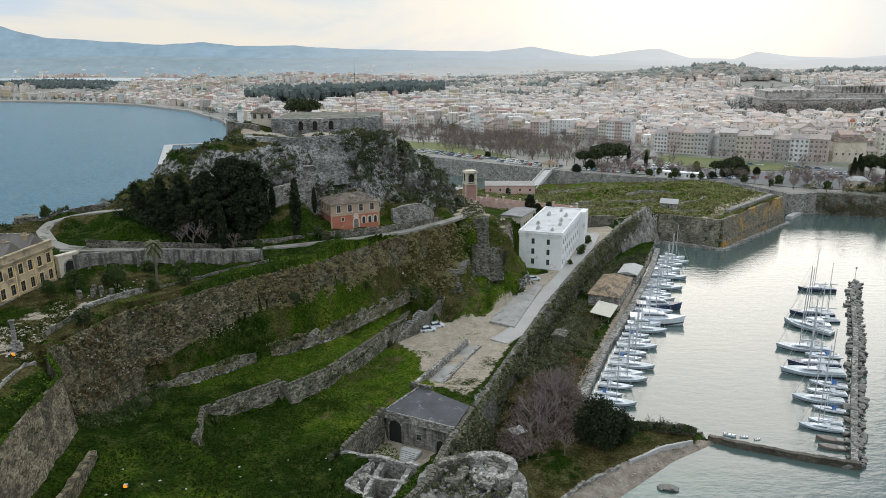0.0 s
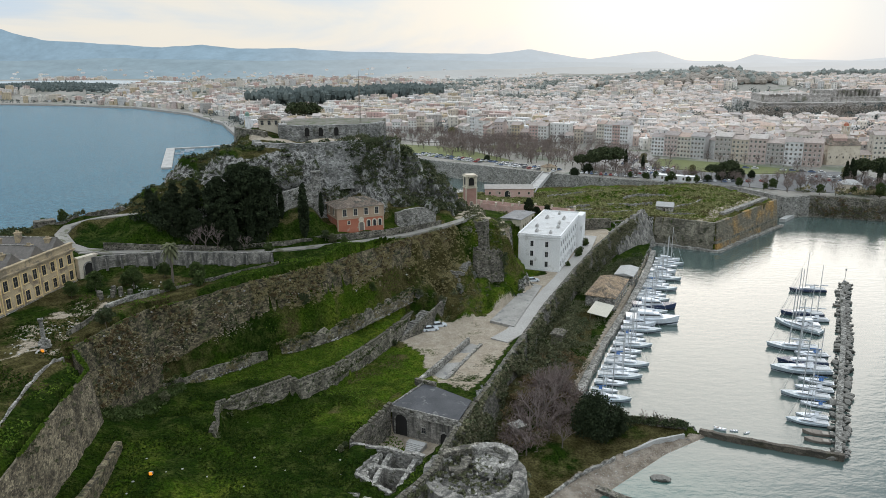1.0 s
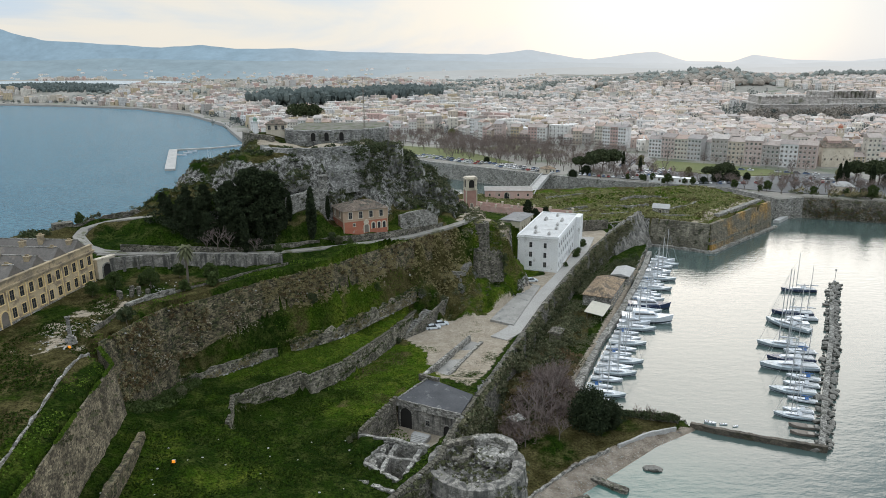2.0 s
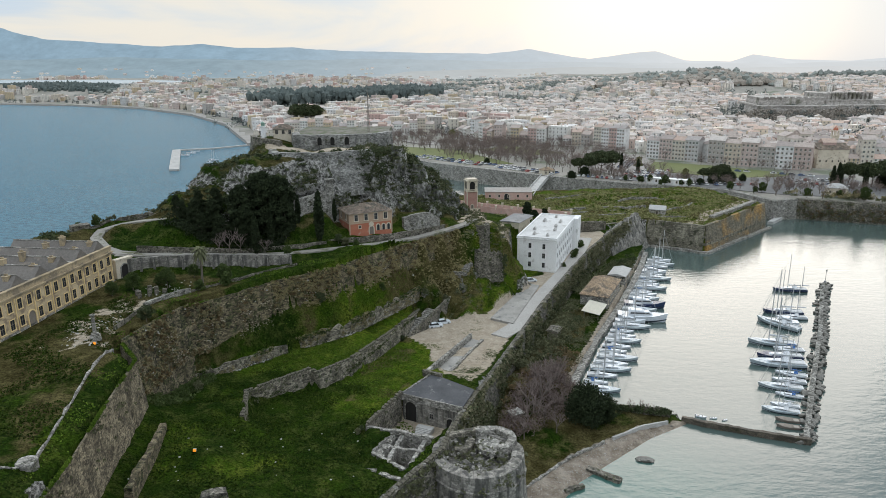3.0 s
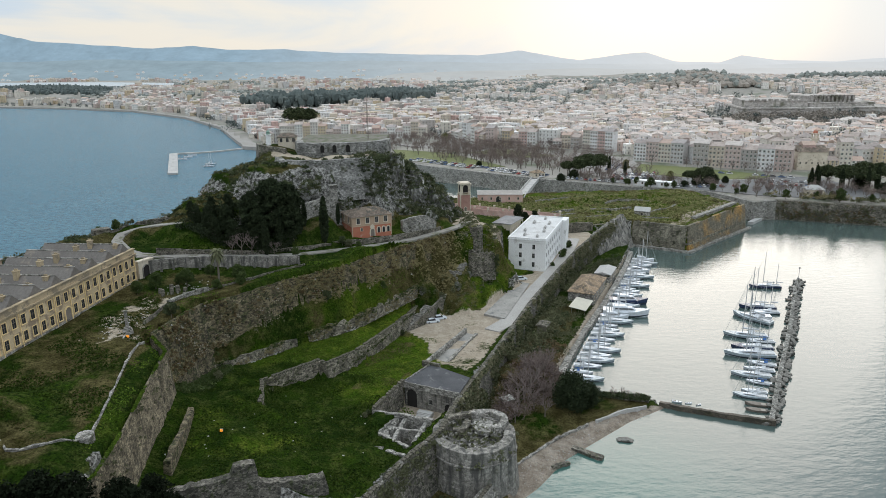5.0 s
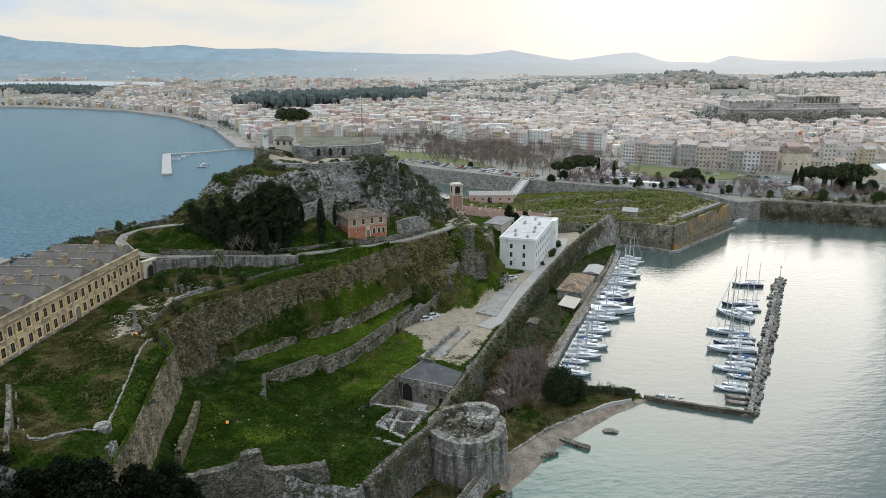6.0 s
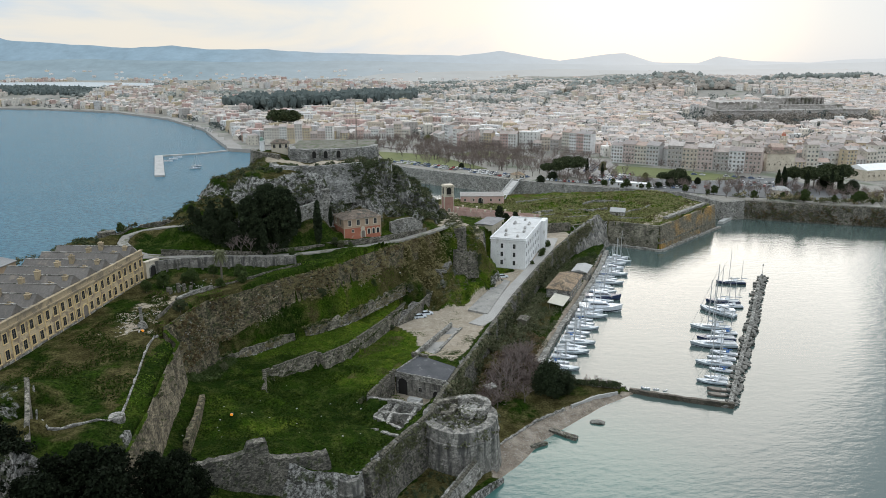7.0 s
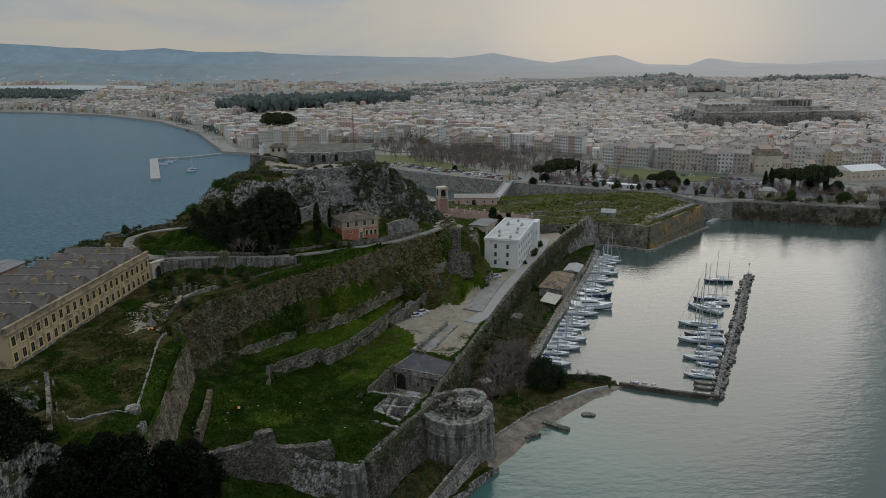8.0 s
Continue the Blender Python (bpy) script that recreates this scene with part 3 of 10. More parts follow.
    nt.links.new(rng(add(fine, clump), 0.7, 1.3, 0.75, 1.28), grit.inputs["Value"])
    nt.links.new(pale, grit.inputs["Color"])
    worn = mix(rng(add(mask("gravel"), rng(add(clump, fine), 0.7, 1.3, -0.3, 0.3)), 0.35, 0.65), hsv.outputs["Color"], grit.outputs["Color"])
    nt.links.new(worn, b.inputs["Base Color"])
    bp = nt.nodes.new("ShaderNodeBump")
    bp.inputs["Strength"].default_value, bp.inputs["Distance"].default_value = 0.9, 0.5
    nt.links.new(add(fine, clump), bp.inputs["Height"])
    nt.links.new(bp.outputs["Normal"], b.inputs["Normal"])
    return m


GROUND = ground_material()
ground.materials.append(GROUND)
tagged(new("ground", ground), "winter grass, bare rock and gravel of a terraced fortress headland", "ground", kind="structure")


def ground_z(x, y):
    """The ground's height at a place."""
    i, j = int(round((x - gx[0, 0]) / SPACING)), int(round((y - gy[0, 0]) / SPACING))
    i, j = min(max(i, 0), nx - 1), min(max(j, 0), ny - 1)
    return float(Z[i * ny + j])


# ---- the sea ----
def sea_material():
    m = bpy.data.materials.new("sea_water")
    m.use_nodes = True
    nt = m.node_tree
    b = nt.nodes["Principled BSDF"]
    co = nt.nodes.new("ShaderNodeTexCoord")
    b.inputs["Roughness"].default_value = 0.16
    mp = nt.nodes.new("ShaderNodeMapping")
    mp.inputs["Scale"].default_value = (0.5, 1.0, 1.0)
    mp.inputs["Rotation"].default_value = (0, 0, radians(12))
    nt.links.new(co.outputs["Object"], mp.inputs["Vector"])
    n1, n2 = nt.nodes.new("ShaderNodeTexNoise"), nt.nodes.new("ShaderNodeTexNoise")
    n1.inputs["Scale"].default_value, n1.inputs["Detail"].default_value, n1.inputs["Roughness"].default_value = 0.55, 5.0, 0.6
    n2.inputs["Scale"].default_value, n2.inputs["Detail"].default_value = 0.02, 4.0
    nt.links.new(mp.outputs["Vector"], n1.inputs["Vector"])
    nt.links.new(co.outputs["Object"], n2.inputs["Vector"])
    sep = nt.nodes.new("ShaderNodeSeparateXYZ")
    nt.links.new(co.outputs["Object"], sep.inputs["Vector"])

    def rng(sock, lo, hi, to0=0.0, to1=1.0):
        r = nt.nodes.new("ShaderNodeMapRange")
        r.interpolation_type = "SMOOTHSTEP"
        for k, q in (("From Min", lo), ("From Max", hi), ("To Min", to0), ("To Max", to1)):
            r.inputs[k].default_value = q
        nt.links.new(sock, r.inputs["Value"])
        return r.outputs["Result"]

    def mix(f, a, z):
        x = nt.nodes.new("ShaderNodeMix")
        x.data_type = "RGBA"
        for sock, v in (("Factor", f), ("A", a), ("B", z)):
            if isinstance(v, tuple):
                x.inputs[sock].default_value = (*v, 1)
            else:
                nt.links.new(v, x.inputs[sock])
        return x.outputs["Result"]

    # open water in the bay, silty harbour water, turquoise shallows off the beach
    harbour = rng(sep.outputs["X"], -70, 30)
    dist = nt.nodes.new("ShaderNodeVectorMath")
    dist.operation = "DISTANCE"
    dist.inputs[1].default_value = (22, 72, 0)
    nt.links.new(co.outputs["Object"], dist.inputs[0])
    open_sea = mix(n2.outputs["Fac"], (0.085, 0.195, 0.255), (0.12, 0.235, 0.29))
    # ripple shading is painted into the bay's colour from the wave noise
    open_sea = mix(rng(n1.outputs["Fac"], 0.42, 0.6, 0.0, 0.5), open_sea, (0.04, 0.11, 0.165))
    silt = mix(n2.outputs["Fac"], (0.055, 0.085, 0.078), (0.08, 0.11, 0.1))
    silt = mix(rng(dist.outputs["Value"], 58, 10), silt, (0.05, 0.125, 0.105))
    nt.links.new(rng(harbour, 0, 1, 0.2, 0.06), b.inputs["Roughness"])
    nt.links.new(mix(harbour, open_sea, silt), b.inputs["Base Color"])
    nt.links.new(rng(harbour, 0, 1, 1.16, 1.62), b.inputs["IOR"])
    bp = nt.nodes.new("ShaderNodeBump")
    bp.inputs["Distance"].default_value = 2.0
    nt.links.new(rng(harbour, 0, 1, 1.0, 0.06), bp.inputs["Strength"])
    n3, s3, a3 = nt.nodes.new("ShaderNodeTexNoise"), nt.nodes.new("ShaderNodeMath"), nt.nodes.new("ShaderNodeMath")
    n3.inputs["Scale"].default_value, n3.inputs["Detail"].default_value, n3.inputs["Roughness"].default_value = 0.11, 6.0, 0.7
    nt.links.new(mp.outputs["Vector"], n3.inputs["Vector"])
    s3.operation = "MULTIPLY"
    s3.inputs[1].default_value = 1.3
    nt.links.new(n3.outputs["Fac"], s3.inputs[0])
    nt.links.new(s3.outputs[0], a3.inputs[0])
    nt.links.new(n1.outputs["Fac"], a3.inputs[1])
    nt.links.new(a3.outputs[0], bp.inputs["Height"])
    nt.links.new(bp.outputs["Normal"], b.inputs["Normal"])
    return m


SEA = sea_material()


def sheet(name, corners, mat):
    me = bpy.data.meshes.new(name)
    me.from_pydata(corners, [], [list(range(len(corners)))])
    me.materials.append(mat)
    return new(name, me)


tagged(sheet("water", [(-4600, -1500, 0), (4600, -1500, 0), (4600, 4600, 0), (-4600, 4600, 0)], SEA), "calm grey-blue sea with fine ripples", "water", kind="structure")


# ---- shapes ----
def part(name, bm, mat, parent=None, label="", smooth=False):
    """Links a bmesh as one mesh object, under parent if there is one."""
    me = bpy.data.meshes.new(name)
    bm.to_mesh(me)
    bm.free()
    for one in (mat if isinstance(mat, (list, tuple)) else (mat,)):
        me.materials.append(one)
    if smooth:
        me.polygons.foreach_set("use_smooth", [True] * len(me.polygons))
    ob = new(name, me)
    ob.parent = parent
    if label:
        tagged(ob, label)
    return ob


def solid(bm, loops, mat_index=0):
    """Skins a closed solid over loops of equal length, capped at both ends."""
    rings = [[bm.verts.new(p) for p in loop] for loop in loops]
    n = len(rings[0])
    fs = []
    for a, z in zip(rings, rings[1:]):
        for i in range(n):
            fs.append(bm.faces.new((a[i], a[(i + 1) % n], z[(i + 1) % n], z[i])))
    fs += [bm.faces.new(rings[0][::-1]), bm.faces.new(rings[-1])]
    for f in fs:
        f.material_index = mat_index
    return fs


def block(bm, x0, x1, y0, y1, z0, z1, taper=0.0, mat_index=0):
    """An upright block, its top drawn in by taper."""
    t = taper
    return solid(bm, [[(x0, y0, z0), (x1, y0, z0), (x1, y1, z0), (x0, y1, z0)], [(x0 + t, y0 + t, z1), (x1 - t, y0 + t, z1), (x1 - t, y1 - t, z1), (x0 + t, y1 - t, z1)]], mat_index)


def finer(line, step):
    out = []
    for p, q in zip(line, line[1:]):
        n = max(1, int(math.hypot(q[0] - p[0], q[1] - p[1]) / step))
        out += [tuple(p[k] + (q[k] - p[k]) * i / n for k in range(len(p))) for i in range(n)]
    return out + [tuple(line[-1])]


def wall_bm(line, foot, thick=1.0, batter=0.0, side=1, step=1.4, worn=0.15, proud=0.5, cope=0.0, seed=1):
    """A wall along a line of x, y, top. foot: height of the foot, or how to find it. side 1: its open face is to the right of the line."""
    rnd = random.Random(seed)
    bm = bmesh.new()
    pts = finer(line, step)
    loops = []
    for i, p in enumerate(pts):
        a, z = pts[max(i - 1, 0)], pts[min(i + 1, len(pts) - 1)]
        dx, dy = z[0] - a[0], z[1] - a[1]
        ln = math.hypot(dx, dy) or 1
        ox, oy = dy / ln * side, -dx / ln * side
        base = foot(p) if callable(foot) else foot
        top = p[2] + rnd.uniform(-worn, worn)
        w = rnd.uniform(-0.12, 0.12)
        out_top, out_foot = proud + w, proud + w + batter * (p[2] - base)
        mid = (out_top + out_foot) / 2 + rnd.uniform(-0.15, 0.15)
        loops.append([(p[0] + ox * o, p[1] + oy * o, h) for o, h in ((proud - thick, base - 1), (proud - thick, top - 0.05), (out_top + cope, top), (out_top + cope, top - 0.35), (mid, (top + base) / 2), (out_foot, base - 1))])
    solid(bm, loops)
    bmesh.ops.recalc_face_normals(bm, faces=bm.faces)
    return bm


def stone_wall(label, line, foot, mat=None, **more):
    ob = part("stone_wall", wall_bm(line, foot, **more), mat or STONE)
    return tagged(ob, label, "wall", kind="structure")


def high_foot(p):
    _, z = along(HIGH_FOOT, np.array([p[0]]), np.array([p[1]]))
    return float(z[0]) - 1.2 - 3.0 * min(max((-44 - p[0]) / 8, 0), 1)


stone_wall("rough grey sea wall overgrown with ivy", SEA_WALL, lambda p: 2.0 if p[1] < 100 else 3.0, STONE_GRIM, thick=1.4, batter=0.22, side=1, proud=0.4, seed=2)
stone_wall("low zigzag rubble wall on the grass", LOW_WALL, lambda p: p[2] - 3.2, STONE_RUBBLE, thick=1.0, batter=0.05, seed=3)
stone_wall("ruined terrace wall with pale stones", [(x, y, z - 0.6) for x, y, z in RUIN_WALL[:3]], lambda p: p[2] - 2.6, STONE_RUBBLE, thick=0.7, batter=0.08, worn=0.4, step=1.3, seed=4)
stone_wall("broken upper course of the terrace wall", [(-40.5, 119.4, 18.9), (-37.4, 122.6, 18.9), (-34.6, 125.4, 18.8)], lambda p: p[2] - 1.6, STONE_RUBBLE, thick=0.6, worn=0.35, step=0.8, seed=44)
stone_wall("tumbled terrace wall of pale stones", [(x, y, z - 0.7) for x, y, z in [(-32.4, 124.6, 18.0)] + RUIN_WALL[3:]], lambda p: p[2] - 2.4, STONE_RUBBLE, thick=0.8, batter=0.12, worn=0.75, step=0.9, seed=45)
stone_wall("high overgrown retaining wall of brown rubble", [(x, y, z - 0.1) for x, y, z in HIGH_WALL], high_foot, STONE_BROWN, thick=0.5, batter=0.24, worn=0.12, proud=0.4, seed=5)
stone_wall("tall battered bastion wall of weathered stone", [(x, y, z - 0.3) for x, y, z in BASTION], lambda p: 17.5, STONE_BASTION, thick=0.4, batter=0.12, side=-1, proud=0.5, worn=0.06, seed=6)


# ---- more materials ----
def tinted(name, tones, rough=0.9, bump=0.25, grain=3.0, island=False, dirt=(0.16, 0.14, 0.12)):
    """A rendered or tiled surface whose tone is drawn at random for each object, with weathering."""
    m = bpy.data.materials.new(name)
    m.use_nodes = True
    nt = m.node_tree
    b = nt.nodes["Principled BSDF"]
    b.inputs["Roughness"].default_value = rough
    pick = nt.nodes.new("ShaderNodeNewGeometry" if island else "ShaderNodeObjectInfo")
    ramp = nt.nodes.new("ShaderNodeValToRGB")
    ramp.color_ramp.interpolation = "CONSTANT"
    for i, tone in enumerate(tones):
        e = ramp.color_ramp.elements[i] if i < 2 else ramp.color_ramp.elements.new(i / len(tones))
        e.position, e.color = i / len(tones), (*tone, 1)
    nt.links.new(pick.outputs["Random Per Island" if island else "Random"], ramp.inputs["Fac"])
    co = nt.nodes.new("ShaderNodeTexCoord")
    n1, n2 = nt.nodes.new("ShaderNodeTexNoise"), nt.nodes.new("ShaderNodeTexNoise")
    for n, sc, det in ((n1, 0.35, 6.0), (n2, grain, 3.0)):
        n.inputs["Scale"].default_value, n.inputs["Detail"].default_value, n.inputs["Roughness"].default_value = sc, det, 0.65
        nt.links.new(co.outputs["Object"], n.inputs["Vector"])
    r = nt.nodes.new("ShaderNodeMapRange")
    for k, q in (("From Min", 0.48), ("From Max", 0.75), ("To Min", 0.0), ("To Max", 0.55)):
        r.inputs[k].default_value = q
    nt.links.new(n1.outputs["Fac"], r.inputs["Value"])
    x = nt.nodes.new("ShaderNodeMix")
    x.data_type = "RGBA"
    x.inputs["B"].default_value = (*dirt, 1)
    nt.links.new(r.outputs["Result"], x.inputs["Factor"])
    nt.links.new(ramp.outputs["Color"], x.inputs["A"])
    h = nt.nodes.new("ShaderNodeHueSaturation")
    r2 = nt.nodes.new("ShaderNodeMapRange")
    for k, q in (("From Min", 0.25), ("From Max", 0.75), ("To Min", 0.78), ("To Max", 1.22)):
        r2.inputs[k].default_value = q
    nt.links.new(n2.outputs["Fac"], r2.inputs["Value"])
    nt.links.new(r2.outputs["Result"], h.inputs["Value"])
    nt.links.new(x.outputs["Result"], h.inputs["Color"])
    nt.links.new(h.outputs["Color"], b.inputs["Base Color"])
    bp = nt.nodes.new("ShaderNodeBump")
    bp.inputs["Strength"].default_value, bp.inputs["Distance"].default_value = bump, 0.1
    nt.links.new(n2.outputs["Fac"], bp.inputs["Height"])
    nt.links.new(bp.outputs["Normal"], b.inputs["Normal"])
    return m


WALL_TONES = [tuple(0.72 * c + 0.2 * sum(tone) / 3 for c in tone) for tone in [(0.62, 0.40, 0.34), (0.60, 0.47, 0.28), (0.66, 0.59, 0.49), (0.74, 0.71, 0.65), (0.63, 0.53, 0.40), (0.62, 0.48, 0.42), (0.78, 0.77, 0.75), (0.46, 0.42, 0.38), (0.72, 0.66, 0.56), (0.55, 0.42, 0.36), (0.76, 0.74, 0.69), (0.66, 0.60, 0.49), (0.58, 0.56, 0.54), (0.70, 0.64, 0.57)]]
# roof tones paled towards the walls, as haze would do
ROOF_TONES = [(0.4, 0.335, 0.295), (0.45, 0.385, 0.345), (0.36, 0.325, 0.305), (0.5, 0.45, 0.41), (0.41, 0.345, 0.305), (0.44, 0.33, 0.27), (0.32, 0.275, 0.25)]
TOWN_WALL = tinted("town_render", WALL_TONES)
# brighter copies for the far houses: haze is put into the paint
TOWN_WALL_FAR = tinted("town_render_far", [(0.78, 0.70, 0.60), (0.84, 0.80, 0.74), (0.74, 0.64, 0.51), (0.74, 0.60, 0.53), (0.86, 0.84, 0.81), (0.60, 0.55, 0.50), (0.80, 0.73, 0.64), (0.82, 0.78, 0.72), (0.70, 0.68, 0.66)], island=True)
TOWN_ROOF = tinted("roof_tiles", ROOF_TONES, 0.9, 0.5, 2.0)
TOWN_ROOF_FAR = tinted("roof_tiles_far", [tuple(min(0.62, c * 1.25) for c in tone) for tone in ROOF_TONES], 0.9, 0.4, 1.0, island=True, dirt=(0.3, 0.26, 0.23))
# far panes lightened to grey for haze
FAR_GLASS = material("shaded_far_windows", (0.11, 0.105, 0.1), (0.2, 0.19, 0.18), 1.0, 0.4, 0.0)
# near-black colour stands for the shade inside arches and doorways
DEEP = material("unlit_interior", (0.012, 0.011, 0.01), (0.022, 0.02, 0.018), 1.0, 1.0, 0.0)
# town panes greyed for haze, less than the far ones
TOWN_GLASS = material("dusty_window_glass", (0.055, 0.053, 0.05), (0.1, 0.096, 0.09), 1.0, 0.3, 0.0)
DARK_GLASS = material("dark_window_glass", (0.02, 0.022, 0.025), (0.035, 0.038, 0.04), 1.0, 0.15, 0.0)
SHUTTER = tinted("painted_shutters", [(0.16, 0.2, 0.17), (0.27, 0.21, 0.16), (0.36, 0.34, 0.31), (0.45, 0.41, 0.35)], 0.6)
WHITE = material("white_paint", (0.68, 0.68, 0.66), (0.8, 0.8, 0.78), 1.0, 0.6, 0.1, 6.0)
WHITE_WALL = material("white_render", (0.62, 0.62, 0.61), (0.76, 0.76, 0.75), 0.8, 0.85, 0.2, 5.0, 0.25, (0.5, 0.49, 0.47), 0.6)
CREAM = material("weathered_yellow_render", (0.56, 0.42, 0.21), (0.74, 0.57, 0.31), 0.9, 0.9, 0.3, 5.0, 0.22, (0.30, 0.26, 0.20), 0.57)
CREAM_PALE = material("worn_pale_render", (0.46, 0.40, 0.31), (0.60, 0.54, 0.44), 1.0, 0.9, 0.3, 5.0, 0.22, (0.33, 0.28, 0.22), 0.56)
RED_RENDER = material("faded_red_render", (0.32, 0.105, 0.062), (0.42, 0.165, 0.1), 1.2, 0.9, 0.3, 6.0, 0.2, (0.38, 0.26, 0.2), 0.6)
PINK_RENDER = material("faded_pink_render", (0.45, 0.28, 0.24), (0.56, 0.4, 0.35), 1.0, 0.9, 0.3, 5.0, 0.2, (0.4, 0.34, 0.3), 0.57)
BRICK = material("brown_brick", (0.33, 0.235, 0.165), (0.44, 0.335, 0.24), 1.4, 0.95, 0.4, 9.0)
TILE = material("weathered_clay_tiles", (0.11, 0.085, 0.065), (0.27, 0.21, 0.16), 1.2, 0.9, 0.8, 6.0, 0.2, (0.09, 0.085, 0.065), 0.52, cells=2.6, cell_tones=(0.6, 1.4))
TILE_ORANGE = material("orange_clay_tiles", (0.2, 0.14, 0.085), (0.42, 0.31, 0.2), 0.9, 0.9, 0.8, 6.0, 0.25, (0.16, 0.125, 0.09), 0.5, cells=2.2, cell_tones=(0.7, 1.3))
LEAD = material("grey_roofing_felt", (0.15, 0.15, 0.15), (0.26, 0.255, 0.25), 0.8, 0.85, 0.3, 4.0, 0.2, (0.1, 0.1, 0.095), 0.58)
CONCRETE = material("weathered_concrete", (0.31, 0.305, 0.29), (0.44, 0.43, 0.41), 0.8, 0.9, 0.3, 4.0, 0.22, (0.18, 0.18, 0.16), 0.58)
ASPHALT = material("worn_asphalt", (0.10, 0.10, 0.10), (0.16, 0.16, 0.155), 0.6, 0.9, 0.2, 5.0)
PAVING = material("pale_paving", (0.22, 0.205, 0.185), (0.31, 0.29, 0.265), 0.3, 0.9, 0.2, 2.0)
BARK = material("bark", (0.09, 0.075, 0.06), (0.16, 0.135, 0.11), 2.0, 0.95, 0.5, 6.0)
TWIG = material("bare_twigs", (0.13, 0.10, 0.09), (0.2, 0.16, 0.145), 1.0, 0.95, 0.0, 4.0)
METAL = material("dull_metal", (0.3, 0.3, 0.3), (0.42, 0.42, 0.42), 2.0, 0.45, 0.0, 4.0, metal=0.7)
TIMBER = material("grey_weathered_timber", (0.13, 0.11, 0.09), (0.22, 0.19, 0.16), 2.0, 0.85, 0.4, 8.0)


def leaf_material(name, dark, light):
    m = bpy.data.materials.new(name)
    m.use_nodes = True
    nt = m.node_tree
    b = nt.nodes["Principled BSDF"]
    b.inputs["Roughness"].default_value = 0.75
    b.inputs["Specular IOR Level"].default_value = 0.06
    g = nt.nodes.new("ShaderNodeNewGeometry")
    co = nt.nodes.new("ShaderNodeTexCoord")
    n = nt.nodes.new("ShaderNodeTexNoise")
    n.inputs["Scale"].default_value = 0.5
    nt.links.new(co.outputs["Object"], n.inputs["Vector"])
    add = nt.nodes.new("ShaderNodeMath")
    mul = nt.nodes.new("ShaderNodeMath")
    mul.operation = "MULTIPLY"
    mul.inputs[1].default_value = 0.5
    nt.links.new(g.outputs["Random Per Island"], mul.inputs[0])
    nt.links.new(mul.outputs[0], add.inputs[0])
    nt.links.new(n.outputs["Fac"], add.inputs[1])
    r = nt.nodes.new("ShaderNodeMapRange")
    r.inputs["From Min"].default_value, r.inputs["From Max"].default_value = 0.4, 1.1
    nt.links.new(add.outputs[0], r.inputs["Value"])
    x = nt.nodes.new("ShaderNodeMix")
    x.data_type = "RGBA"
    x.inputs["A"].default_value, x.inputs["B"].default_value = (*dark, 1), (*light, 1)
    nt.links.new(r.outputs["Result"], x.inputs["Factor"])
    nt.links.new(x.outputs["Result"], b.inputs["Base Color"])
    return m


LEAF_DARK = leaf_material("dark_evergreen_leaves", (0.03, 0.042, 0.02), (0.085, 0.1, 0.048))
LEAF = leaf_material("green_leaves", (0.03, 0.05, 0.014), (0.08, 0.105, 0.036))
LEAF_OLIVE = leaf_material("grey_green_leaves", (0.06, 0.066, 0.034), (0.165, 0.168, 0.095))
# near-black: the shade on the backlit near trees is put into the leaves
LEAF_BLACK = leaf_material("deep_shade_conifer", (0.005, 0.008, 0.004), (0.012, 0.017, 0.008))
# darkened for backlight and the shade inside the crowns
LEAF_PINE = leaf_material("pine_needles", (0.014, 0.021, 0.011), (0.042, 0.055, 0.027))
# far foliage paled and greyed: haze is put into these leaf colours
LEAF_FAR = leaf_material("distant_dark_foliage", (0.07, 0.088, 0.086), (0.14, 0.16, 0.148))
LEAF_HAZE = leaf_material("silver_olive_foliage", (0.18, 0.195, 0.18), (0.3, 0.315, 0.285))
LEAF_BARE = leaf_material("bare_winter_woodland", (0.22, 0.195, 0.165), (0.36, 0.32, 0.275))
LEAF_SPRING = leaf_material("yellow_green_leaves", (0.12, 0.12, 0.05), (0.2, 0.19, 0.09))


# ---- the land round the bay, and the far hills ----
COAST = [(600, 420), (330, 330), (275, 312), (262, 292), (235, 303), (192, 321), (178, 313), (165, 352), (120, 374), (85, 397), (50, 427), (0, 472), (-40, 530), (-110, 640), (-195, 692), (-204, 720), (-213, 741), (-293, 947), (-415, 1166), (-592, 1381), (-781, 1508), (-1018, 1611), (-1800, 1800), (-3200, 2050)]
LAND = COAST + [(-5000, 2300), (-5000, 4700), (5000, 4700), (5000, 1200), (2000, 650)]
